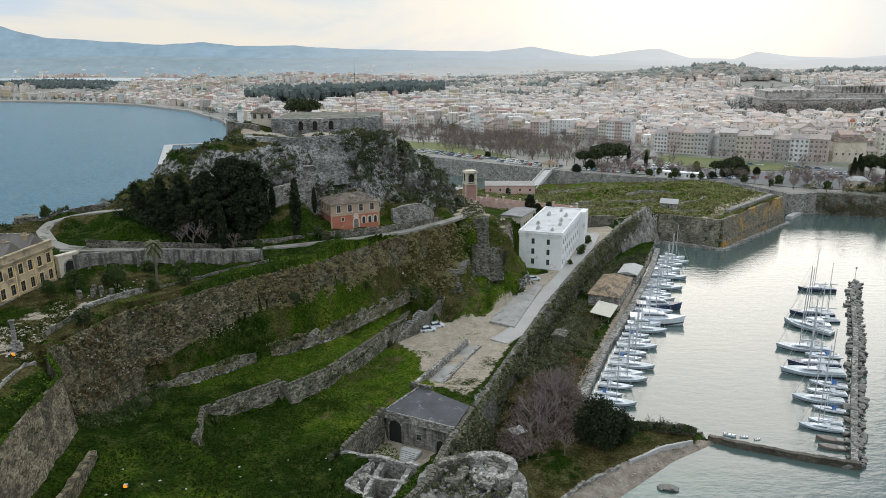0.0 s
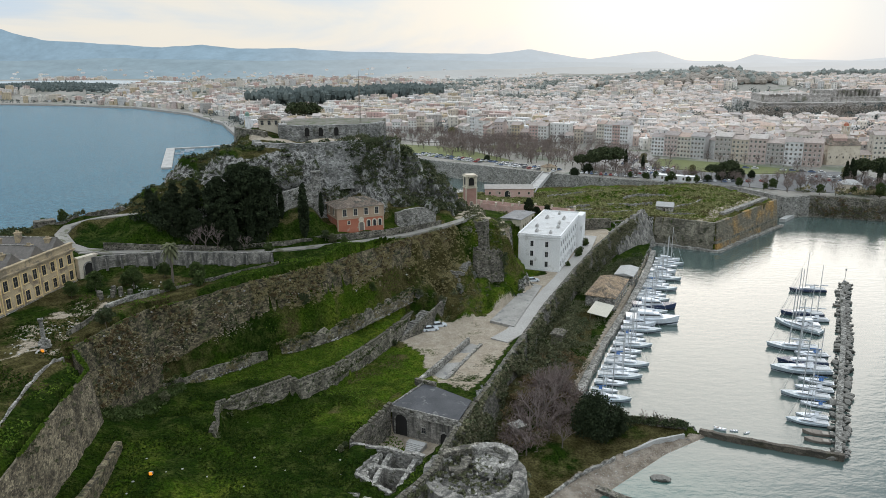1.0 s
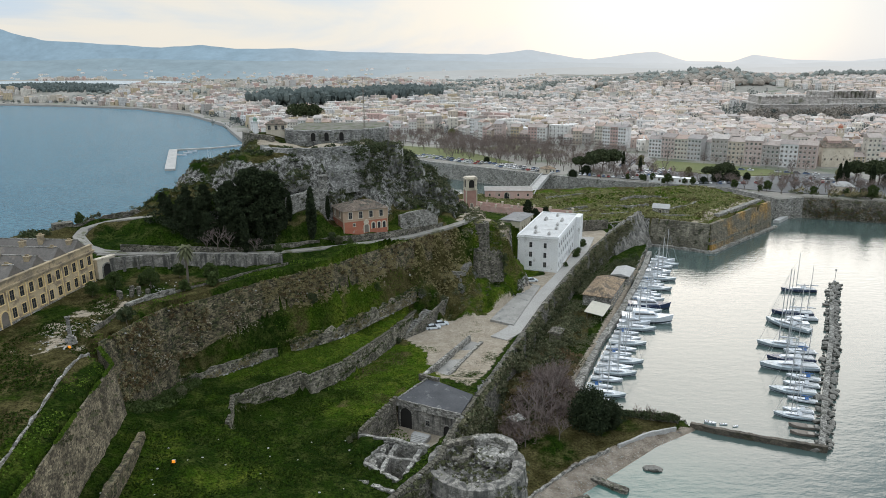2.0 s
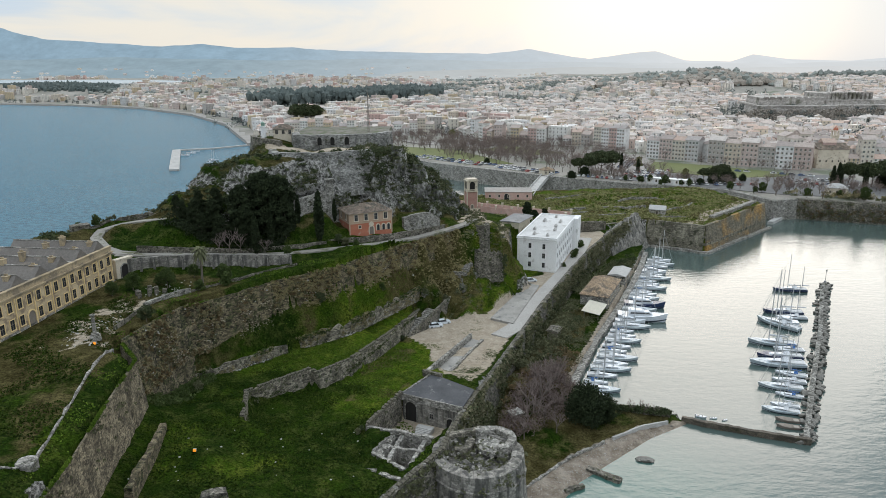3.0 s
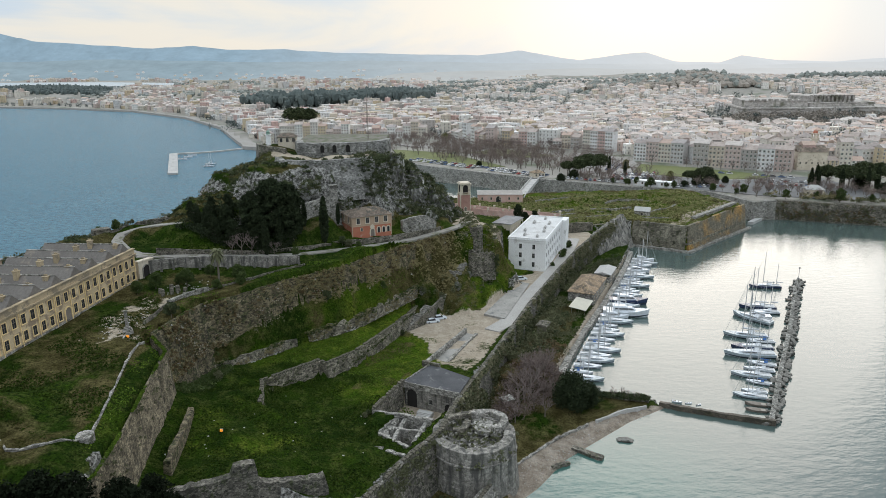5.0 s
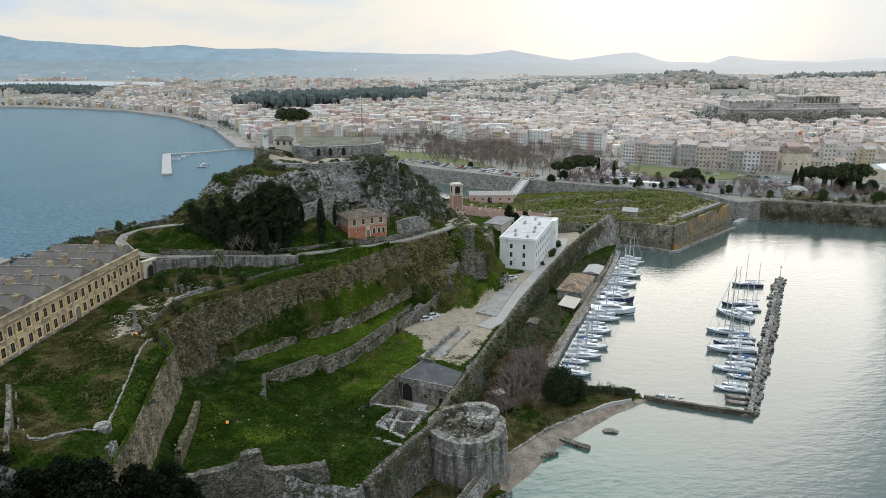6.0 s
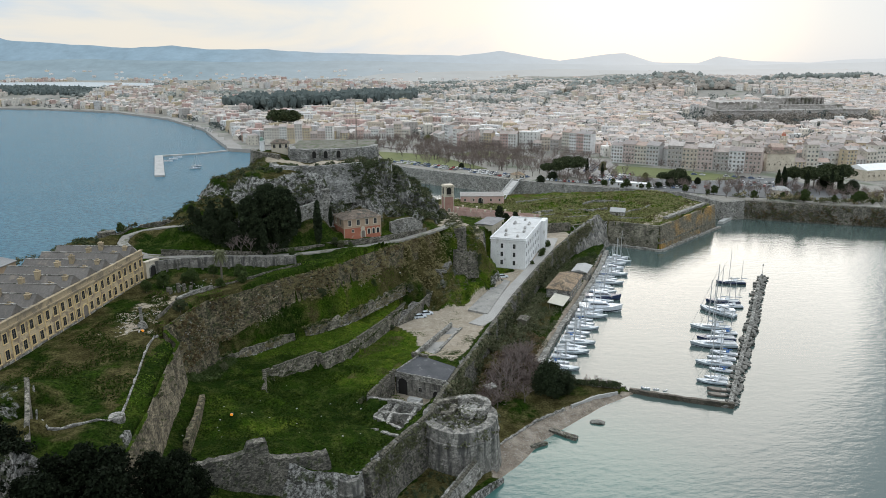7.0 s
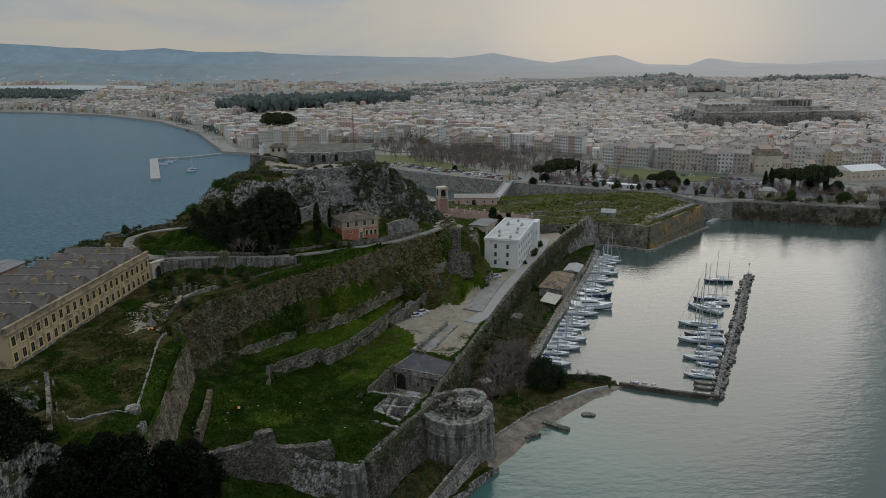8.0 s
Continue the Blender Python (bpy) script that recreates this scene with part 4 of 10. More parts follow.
LAND_HEIGHTS = [(192, 335, 9.6), (120, 385, 9.6), (50, 440, 9.6), (0, 490, 9.6), (-60, 580, 9), (-110, 650, 7), (-190, 720, 2.6), (-200, 760, 2.6), (-285, 955, 2.6), (-405, 1180, 2.6), (-585, 1400, 2.6), (-770, 1530, 2.6), (-1010, 1640, 2.6), (-1800, 1830, 2.6), (262, 300, 9.6), (330, 345, 9), (600, 450, 8), (-30, 700, 9), (60, 620, 9.6), (165, 500, 9.6), (210, 440, 9.6), (300, 450, 9.6), (500, 560, 10), (300, 800, 15), (300, 700, 11), (420, 680, 11), (560, 690, 11), (400, 780, 24), (460, 780, 25), (520, 790, 22), (440, 850, 24), (330, 900, 14), (480, 1400, 52), (570, 1400, 62), (660, 1430, 52), (740, 1420, 30), (400, 1420, 34), (580, 1560, 48), (1141, 2000, 42), (1300, 2040, 40), (1480, 2000, 28), (0, 900, 8), (-150, 1100, 5), (500, 1000, 18), (900, 1000, 14), (150, 1400, 12), (-300, 1500, 8), (700, 1500, 30), (-600, 1700, 24), (-900, 1900, 33), (-1060, 1970, 37.3), (-1500, 2150, 37.3), (-2400, 2410, 37.3), (-3400, 2590, 37.3), (-1500, 1980, 30), (-2400, 2200, 30), (-1500, 2300, 34), (-900, 2900, 36), (-1800, 3000, 36), (0, 2000, 22), (600, 2200, 40), (0, 3000, 32), (1000, 3000, 52), (1400, 2000, 46), (0, 4000, 40), (1500, 4200, 60), (-2000, 4300, 60)]
lev = 300 * (4700 / 300) ** np.linspace(0, 1, 170)
uu = np.linspace(-1, 1, 260)
ly = np.repeat(lev[:, None], 260, 1).ravel()
lx = (uu[None, :] * (lev[:, None] * 1.05 + 120)).ravel()
lz = between(LAND_HEIGHTS, lx, ly, 3.0)
d, _ = along([(p[0], p[1], 0) for p in COAST], lx, ly)
wave = np.array([noise.fractal((a * 0.0016, b * 0.0016, 2.0), 1.0, 2.0, 4) for a, b in zip(lx, ly)])
lz = lz + np.clip((ly - 1500) / 1500, 0, 1) * wave * np.where((lx < -600) & (ly < 3500), 2, 26)
lz = np.where(inside(LAND, lx, ly) & (d > 4) & ((ly < 2850) | (lx < -280)), lz, -8.0)
land = bpy.data.meshes.new("ground")
idx = np.arange(170 * 260).reshape(170, 260)
quads = np.stack([idx[:-1, :-1], idx[:-1, 1:], idx[1:, 1:], idx[1:, :-1]], -1).reshape(-1, 4)
quads = quads[lz[quads].max(1) > -7.5]
land.from_pydata(np.stack([lx, ly, lz], -1).tolist(), [], quads.tolist())
land.polygons.foreach_set("use_smooth", [True] * len(land.polygons))
# streets and fields paled to take up the haze over the town
LAND_MAT = material("fields_and_streets", (0.17, 0.16, 0.135), (0.3, 0.28, 0.245), 0.06, 0.95, 0.0, 12.0, 0.18, (0.12, 0.135, 0.09), 0.56)
land.materials.append(LAND_MAT)
tagged(new("ground", land), "low land with streets, fields and scrub round the bay", "ground", kind="structure")


def land_z(x, y):
    return float(between(LAND_HEIGHTS, np.array([float(x)]), np.array([float(y)]), 3.0)[0])


def ribbon(name, line, width, z_foot, mat, label, category, side=1, drop=0.0):
    """A raised band along a line of x, y, z that reaches inland from its edge, with a wall down to z_foot."""
    bm = bmesh.new()
    loops = []
    pts = finer(line, 25)
    for i, p in enumerate(pts):
        a, z = pts[max(i - 1, 0)], pts[min(i + 1, len(pts) - 1)]
        ln = math.hypot(z[0] - a[0], z[1] - a[1]) or 1
        ox, oy = (z[1] - a[1]) / ln * side, -(z[0] - a[0]) / ln * side
        loops.append([(p[0] - ox * o, p[1] - oy * o, h) for o, h in ((-0.9, z_foot), (0, p[2]), (0.01, p[2] + drop), (0.7, p[2] + drop), (0.71, p[2]), (width, p[2] - 0.1), (width, z_foot))])
    solid(bm, loops)
    bmesh.ops.recalc_face_normals(bm, faces=bm.faces)
    return tagged(part(name, bm, mat), label, category, kind="structure")


ribbon("stone_wall", [(600, 420, 9), (330, 330, 9.6), (275, 312, 9.8), (262, 292, 9.8), (235, 303, 9.8), (192, 321, 9.8)], 9, -2, STONE, "long grey town sea wall above the water", "wall", side=-1, drop=0.9)
ribbon("stone_wall", [(192, 321, 9.8), (178, 318, 9.6), (165, 352, 9.8), (120, 374, 9.8), (85, 397, 9.8), (50, 427, 9.8), (0, 472, 9.8), (-40, 530, 9.4), (-110, 640, 8)], 9, -2, STONE_PALE, "grey counterscarp wall of the moat", "wall", side=-1, drop=0.9)
ribbon("pavement", [(-110, 640, 4), (-195, 692, 2.8), (-204, 720, 2.8), (-213, 741, 2.8), (-293, 947, 2.8), (-415, 1166, 2.8), (-592, 1381, 2.8), (-781, 1508, 2.8), (-1018, 1611, 2.8), (-1800, 1800, 2.8), (-3200, 2050, 2.8)], 16, -2, PAVING, "pale seafront promenade curving round the bay", "pavement", side=-1, drop=0.5)
LAGOON = material("still_lagoon_water", (0.32, 0.36, 0.37), (0.4, 0.43, 0.44), 0.01, 0.25, 0.0, 0.1)
tagged(sheet("water", [(-4300, 2750, 37.5), (-2400, 2420, 37.5), (-1500, 2160, 37.5), (-1060, 1980, 37.5), (-780, 2150, 37.5), (-900, 2500, 37.5), (-1300, 2850, 37.5), (-2000, 3000, 37.5), (-4300, 3300, 37.5)], LAGOON), "pale shallow lagoon behind the woods", "water", kind="structure")


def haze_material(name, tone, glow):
    # the air's haze is painted as a glow into the hills' emission colour
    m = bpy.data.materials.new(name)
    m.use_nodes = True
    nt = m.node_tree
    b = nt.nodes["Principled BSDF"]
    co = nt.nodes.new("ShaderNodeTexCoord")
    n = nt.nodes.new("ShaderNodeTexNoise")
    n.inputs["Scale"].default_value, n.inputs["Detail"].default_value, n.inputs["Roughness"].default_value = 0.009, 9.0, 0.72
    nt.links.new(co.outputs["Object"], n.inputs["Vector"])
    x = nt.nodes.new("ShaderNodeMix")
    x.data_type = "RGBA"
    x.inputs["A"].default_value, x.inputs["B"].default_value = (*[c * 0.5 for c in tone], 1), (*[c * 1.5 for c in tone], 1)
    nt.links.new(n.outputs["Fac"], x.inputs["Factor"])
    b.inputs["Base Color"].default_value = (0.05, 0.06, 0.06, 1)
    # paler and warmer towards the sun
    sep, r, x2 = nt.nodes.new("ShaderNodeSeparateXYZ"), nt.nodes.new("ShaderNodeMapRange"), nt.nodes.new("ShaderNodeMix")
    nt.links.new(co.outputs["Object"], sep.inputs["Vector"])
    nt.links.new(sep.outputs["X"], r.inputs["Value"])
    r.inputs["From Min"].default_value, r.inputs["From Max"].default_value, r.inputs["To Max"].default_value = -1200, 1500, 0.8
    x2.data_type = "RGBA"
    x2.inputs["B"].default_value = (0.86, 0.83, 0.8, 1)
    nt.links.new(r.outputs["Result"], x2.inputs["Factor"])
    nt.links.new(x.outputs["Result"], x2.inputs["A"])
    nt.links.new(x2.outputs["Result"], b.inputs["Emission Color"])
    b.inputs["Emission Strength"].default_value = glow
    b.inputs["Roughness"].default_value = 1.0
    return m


RIDGE_SPOTS = []


def ridge(tops, y, depth, foot, mat, label, seed):
    """A range of far hills: a sheet rising from foot to an uneven skyline."""
    xs = np.linspace(tops[0][0], tops[-1][0], 320)
    top = np.interp(xs, [p[0] for p in tops], [p[1] for p in tops])
    verts, n = [], 8
    for k in range(n):
        f = k / (n - 1)
        for x0, t0 in zip(xs, top):
            rough = noise.fractal((x0 * 0.004, f * 2.5, seed), 1.0, 2.0, 5)
            verts.append((x0, y + depth * (f - 1), foot + (t0 - foot) * f ** 1.2 + rough * (9 + 22 * f * (1 - f) * 4) * (t0 / 250)))
    faces = [(k * 320 + i, k * 320 + i + 1, (k + 1) * 320 + i + 1, (k + 1) * 320 + i) for k in range(n - 1) for i in range(319)]
    pick_ = random.Random(seed)
    RIDGE_SPOTS.extend(pick_.sample(verts[320:320 * 4], 150))
    me = bpy.data.meshes.new("backdrop")
    me.from_pydata(verts, [], faces)
    me.materials.append(mat)
    me.polygons.foreach_set("use_smooth", [True] * len(me.polygons))
    return tagged(new("backdrop", me), label, "hills", kind="structure")


SKYLINE = [(-4600, 380), (-2727, 335), (-2455, 262), (-2029, 238), (-1709, 212), (-1465, 235), (-1241, 206), (-878, 210), (-735, 189), (-408, 179), (-7, 166), (359, 157), (633, 187), (800, 154), (1022, 124), (1315, 158), (1462, 168), (1652, 110), (1951, 100), (2094, 146), (2360, 110), (2736, 100), (2986, 118), (4600, 160)]
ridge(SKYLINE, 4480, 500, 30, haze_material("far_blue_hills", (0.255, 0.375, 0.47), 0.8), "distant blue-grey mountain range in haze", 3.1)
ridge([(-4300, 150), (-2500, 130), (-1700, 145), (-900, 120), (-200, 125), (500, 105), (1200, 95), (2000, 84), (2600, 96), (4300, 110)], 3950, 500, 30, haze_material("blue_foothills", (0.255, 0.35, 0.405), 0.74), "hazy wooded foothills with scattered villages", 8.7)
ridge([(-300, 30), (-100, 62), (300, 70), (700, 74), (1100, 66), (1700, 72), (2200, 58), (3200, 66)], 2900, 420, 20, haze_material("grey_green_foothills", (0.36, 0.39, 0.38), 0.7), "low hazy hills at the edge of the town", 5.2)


# ---- the town ----
def gable_house(w, d, h, rise, hip, seed, cols=3, rows=3, shutters=True):
    """A town house with tiled roof, chimney and windows, standing at the origin, its front to -y."""
    rnd = random.Random(seed)
    home = new("house")
    home.empty_display_size = 1
    bm = bmesh.new()
    block(bm, -w / 2, w / 2, -d / 2, d / 2, -6, h)
    block(bm, -w / 2 - 0.15, w / 2 + 0.15, -d / 2 - 0.15, d / 2 + 0.15, h - 0.35, h + 0.02)
    part("wall", bm, TOWN_WALL, home)
    bm = bmesh.new()
    e = 0.45
    k = d / 2 if hip else 0.0
    b0 = [bm.verts.new(v) for v in ((-w / 2 - e, -d / 2 - e, h + 0.03), (w / 2 + e, -d / 2 - e, h + 0.03), (w / 2 + e, d / 2 + e, h + 0.03), (-w / 2 - e, d / 2 + e, h + 0.03))]
    r0 = [bm.verts.new((-w / 2 - e + min(k, w / 2 - 0.3), 0, h + rise)), bm.verts.new((w / 2 + e - min(k, w / 2 - 0.3), 0, h + rise))]
    for f in ((b0[0], b0[1], r0[1], r0[0]), (b0[2], b0[3], r0[0], r0[1]), (b0[1], b0[2], r0[1]), (b0[3], b0[0], r0[0]), tuple(b0[::-1])):
        bm.faces.new(f)
    part("roof", bm, TOWN_ROOF, home)
    bm = bmesh.new()
    cx, cy = rnd.uniform(-w / 3, w / 3), rnd.uniform(-d / 4, d / 4)
    block(bm, cx - 0.45, cx + 0.45, cy - 0.35, cy + 0.35, h, h + rise + 0.9)
    block(bm, cx - 0.55, cx + 0.55, cy - 0.45, cy + 0.45, h + rise + 0.9, h + rise + 1.1)
    part("chimney", bm, TOWN_WALL, home)
    pane = bpy.data.meshes.new("window")
    bm = bmesh.new()
    block(bm, -0.32, 0.32, -0.05, 0.05, 0, 1.4, 0.0, 0)
    for s in (-1, 1):
        block(bm, s * 0.55 - 0.19, s * 0.55 + 0.19, -0.07, 0.05, 0, 1.4, 0.0, 1)
    block(bm, -0.65, 0.65, -0.14, 0.05, -0.16, -0.02, 0.0, 2)
    bm.to_mesh(pane)
    bm.free()
    for q in (TOWN_GLASS, SHUTTER, WHITE_WALL):
        pane.materials.append(q)
    for r in range(rows):
        for c in range(cols):
            ob = new("window", pane)
            ob.parent = home
            ob.matrix_basis = pose(-w / 2 + (c + 0.5) * w / cols, -d / 2 - 0.03, 1.0 + r * (h - 0.6) / rows)
    for r in range(rows):
        ob = new("window", pane)
        ob.parent = home
        ob.matrix_basis = pose(-w / 2 - 0.03, 0, 1.0 + r * (h - 0.6) / rows, 0, 0, -90)
    return home


rnd = random.Random(11)
KINDS = [gable_house(11, 10, 11.5, 2.4, False, 1, 4, 3), gable_house(9, 9, 13, 2.2, True, 2, 3, 4), gable_house(13, 10, 10, 2.6, False, 3, 4, 3), gable_house(10, 12, 14, 2.5, False, 4, 3, 4), gable_house(8, 8, 9, 2.0, True, 5, 3, 3), gable_house(14, 11, 12, 2.8, True, 6, 4, 3)]
LABELS = ["cream rendered town house with a clay tile roof", "ochre town house with a hipped tile roof", "faded pink town house with brown shutters", "tall grey town house with a tiled gable", "small pale town house with a hipped roof", "broad cream town house with a low hipped roof"]
for one, lab in zip(KINDS, LABELS):
    tagged(one, lab, "house", "town houses")
    one.matrix_basis = pose(0, 0, -400)


def front_house(a, z, depth, h, rows):
    """One house of the row that faces the park: its front runs from a to z."""
    w = math.hypot(z[0] - a[0], z[1] - a[1])
    cols = max(3, int(w / 2.35))
    home = gable_house(w - 0.15, depth, h, 2.6, False, int(w * 100 + h), cols, rows)
    tagged(home, f"tall pale town house with {rows} storeys of shuttered windows", "house", "town houses by the park")
    mx, my = (a[0] + z[0]) / 2, (a[1] + z[1]) / 2
    ang = math.degrees(math.atan2(z[1] - a[1], z[0] - a[0]))
    nx_, ny_ = -math.sin(radians(ang)), math.cos(radians(ang))
    home.matrix_basis = pose(mx + nx_ * depth / 2, my + ny_ * depth / 2, 9.6, 0, 0, ang)
    return home


FRONT = [((-160, 716), (-75, 712)), ((-75, 710), (10, 700)), ((20, 690), (56, 616)), ((58, 612), (140, 574)), ((142, 570), (163, 548)), ((166, 496), (196, 470)), ((200, 462), (255, 424)), ((262, 440), (312, 432)), ((330, 440), (400, 450))]
TALL = {5: (15.5, 5), 6: (16.0, 5), 4: (18, 6)}
front_boxes = []
for k, (a, z) in enumerate(FRONT):
    run = math.hypot(z[0] - a[0], z[1] - a[1])
    n = max(1, round(run / (11 if k in (5, 6) else 8.5)))
    for i in range(n):
        p = tuple(a[q] + (z[q] - a[q]) * i / n for q in (0, 1))
        r = tuple(a[q] + (z[q] - a[q]) * (i + 1) / n for q in (0, 1))
        hh, rw = TALL.get(k, (rnd.choice([6.5, 9.0, 10.5, 12.5, 14.5, 17, 19.5]), 0))
        rw = rw or max(3, round(hh / 3.1))
        hh *= rnd.uniform(0.9, 1.08) if k in (5, 6) else 1.0
        if k < 4 and rnd.random() < 0.16:
            continue
        front_house(p, r, 12 if k in (5, 6) else rnd.uniform(8, 14), hh + rnd.uniform(-0.3, 0.3), rw)
        front_boxes.append(((p[0] + r[0]) / 2, (p[1] + r[1]) / 2, 11))

# streets behind the front: blocks at a slant, nearest first
PARK = [(600, 420), (400, 445), (312, 428), (262, 432), (255, 418), (196, 464), (164, 490), (172, 520), (160, 552), (140, 580), (60, 620), (24, 694), (-75, 718), (-190, 722), (-110, 636), (0, 466), (120, 370), (178, 318), (262, 290)]
WOODS = [[(-350, 1290), (-225, 1330), (-170, 1400), (-210, 1560), (-345, 1480)], [(-190, 1345), (5, 1292), (25, 1380), (-60, 1500), (-180, 1460)], [(-1160, 1840), (-805, 1750), (-790, 1850), (-950, 1980), (-1420, 2000)]]
FORT_HILL = [(330, 735), (390, 712), (470, 706), (560, 730), (590, 800), (520, 900), (360, 870)]
WOOD_HILL = [(330, 1330), (420, 1250), (600, 1230), (760, 1280), (860, 1400), (760, 1560), (520, 1600), (360, 1500)]
places = []
y = 430.0
while y < 3300:
    grow = 1 + max(0, y - 900) / 2300
    step = 12.2 * grow
    x = -(y * 0.78 + 60)
    while x < y * 0.78 + 120:
        px, py = x + rnd.uniform(-4, 4) * grow + 6 * math.sin(y * 0.02), y + rnd.uniform(-4, 4) * grow
        x += step * rnd.uniform(0.78, 1.15)
        if y > 1100 and noise.fractal((px * 0.005, py * 0.005, 5.5), 1.0, 2.0, 4) < -0.22 + (y - 1100) / 3600:
            continue
        places.append((px, py))
    y += step * 0.98
px, py = np.array([p[0] for p in places]), np.array([p[1] for p in places])
ok = inside(LAND, px, py) & ~inside(PARK, px, py)
dc, _ = along([(p[0], p[1], 0) for p in COAST], px, py)
ok &= dc > 26
for w_ in WOODS:
    ok &= ~inside(w_, px, py)
ok &= ~inside([(-4300, 2200), (-1010, 1850), (-700, 2100), (-850, 2550), (-1300, 2900), (-4300, 3400)], px, py)
ok &= ~inside(FORT_HILL, px, py)
ok &= ~inside(WOOD_HILL, px, py) | (np.sin(px * 0.9 + py * 1.7) > 0.93)
for bx, by, br in front_boxes:
    ok &= np.hypot(px - bx, py - by) > br + 4
HZ = between(LAND_HEIGHTS, px, py, 3.0) + np.where(px < -600, 0.08, 1.0) * np.clip((py - 1500) / 1500, 0, 1) * np.array([noise.fractal((a * 0.0016, b * 0.0016, 2.0), 1.0, 2.0, 4) for a, b in zip(px, py)]) * 26
order = [i for i in np.argsort(py) if ok[i]]
near_n = 170
for i in order[:near_n]:
    one = copy_thing(rnd.choice(KINDS), pose(px[i], py[i], HZ[i], 0, 0, rnd.choice([8, -22, -35, 60, 95]) + rnd.uniform(-8, 8)) @ Matrix.Diagonal((1, 1, rnd.uniform(0.82, 1.2), 1)))

verts, faces, slots = [], [], []


def add_house(x, y, z, w, d, h, rise, ang, flat_roof, wall_slot=0):
    c, s = math.cos(ang), math.sin(ang)

    def q(u, v, t):
        verts.append((x + u * c - v * s, y + u * s + v * c, z + t))
        return len(verts) - 1

    b = [q(-w, -d, -8), q(w, -d, -8), q(w, d, -8), q(-w, d, -8)]
    t = [q(-w, -d, h), q(w, -d, h), q(w, d, h), q(-w, d, h)]
    for k in range(4):
        faces.append((b[k], b[(k + 1) % 4], t[(k + 1) % 4], t[k]))
        slots.append(wall_slot)
    if flat_roof:
        faces.append(tuple(t))
        slots.append(wall_slot)
    else:
        e = [q(-w - 0.4, -d - 0.4, h), q(w + 0.4, -d - 0.4, h), q(w + 0.4, d + 0.4, h), q(-w - 0.4, d + 0.4, h)]
        ridge_ = rnd.choice((0.45, 0.6, 0.98))
        r = [q(-w * ridge_, 0, h + rise), q(w * ridge_, 0, h + rise)]
        for f in ((e[0], e[1], r[1], r[0]), (e[2], e[3], r[0], r[1]), (e[1], e[2], r[1]), (e[3], e[0], r[0])):
            faces.append(f)
            slots.append(1)
    u0, v0 = rnd.uniform(-w, w) * 0.6, rnd.uniform(-d, d) * 0.5
    box = [q(u0 + a * 0.5, v0 + b_ * 0.4, h + t_) for t_ in (-0.5, rise + 0.7) for a, b_ in ((-1, -1), (1, -1), (1, 1), (-1, 1))]
    for k in range(4):
        faces.append((box[k], box[(k + 1) % 4], box[4 + (k + 1) % 4], box[4 + k]))
        slots.append(0)
    faces.append(tuple(box[4:]))
    slots.append(1)
    if y > 1900:
        return
    rows, cols = max(2, int(h / 3.2)), max(2, int(w * 2 / 3.2))
    for front in (0, 1):
        span = w if front == 0 else d
        for r_ in range(rows):
            for c_ in range(cols if front == 0 else 2):
                n_ = cols if front == 0 else 2
                u0 = -span + (c_ + 0.5) * 2 * span / n_
                z0 = 0.9 + r_ * (h - 0.5) / rows
                if front == 0:
                    ids = [q(u0 - 0.45, -d - 0.06, z0), q(u0 + 0.45, -d - 0.06, z0), q(u0 + 0.45, -d - 0.06, z0 + 1.5), q(u0 - 0.45, -d - 0.06, z0 + 1.5)]
                else:
                    sgn = -1 if x > 0 else 1
                    ids = [q(sgn * (w + 0.06), u0 - 0.6, z0), q(sgn * (w + 0.06), u0 + 0.6, z0), q(sgn * (w + 0.06), u0 + 0.6, z0 + 1.8), q(sgn * (w + 0.06), u0 - 0.6, z0 + 1.8)]
                faces.append(tuple(ids))
                slots.append(2)


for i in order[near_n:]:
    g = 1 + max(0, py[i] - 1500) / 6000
    # newer left part with flat blocks; its darker walls paint thinner haze there
    left_town = px[i] < 120 - 0.1 * (py[i] - 700)
    slab_ = left_town and rnd.random() < 0.22
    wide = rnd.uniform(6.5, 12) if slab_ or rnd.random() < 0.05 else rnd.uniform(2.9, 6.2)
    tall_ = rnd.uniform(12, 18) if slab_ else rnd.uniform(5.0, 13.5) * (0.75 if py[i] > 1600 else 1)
    add_house(px[i], py[i], HZ[i], wide * g, rnd.uniform(3.2, 5.2) * g, tall_, rnd.uniform(1.4, 2.6), radians(rnd.choice([8, -22, -35, 60, 100]) + rnd.uniform(-12, 12)), slab_ or rnd.random() < 0.16, 3 if left_town else 0)
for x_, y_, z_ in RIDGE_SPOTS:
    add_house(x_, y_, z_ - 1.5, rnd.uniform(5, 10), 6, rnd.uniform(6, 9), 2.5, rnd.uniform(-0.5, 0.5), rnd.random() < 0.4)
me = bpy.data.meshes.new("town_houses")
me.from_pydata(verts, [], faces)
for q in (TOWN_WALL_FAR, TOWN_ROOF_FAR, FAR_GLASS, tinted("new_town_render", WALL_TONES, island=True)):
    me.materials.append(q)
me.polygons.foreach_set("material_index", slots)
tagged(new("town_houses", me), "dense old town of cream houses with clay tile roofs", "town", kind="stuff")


# ---- buildings of the fortress ----
FITTED = {}


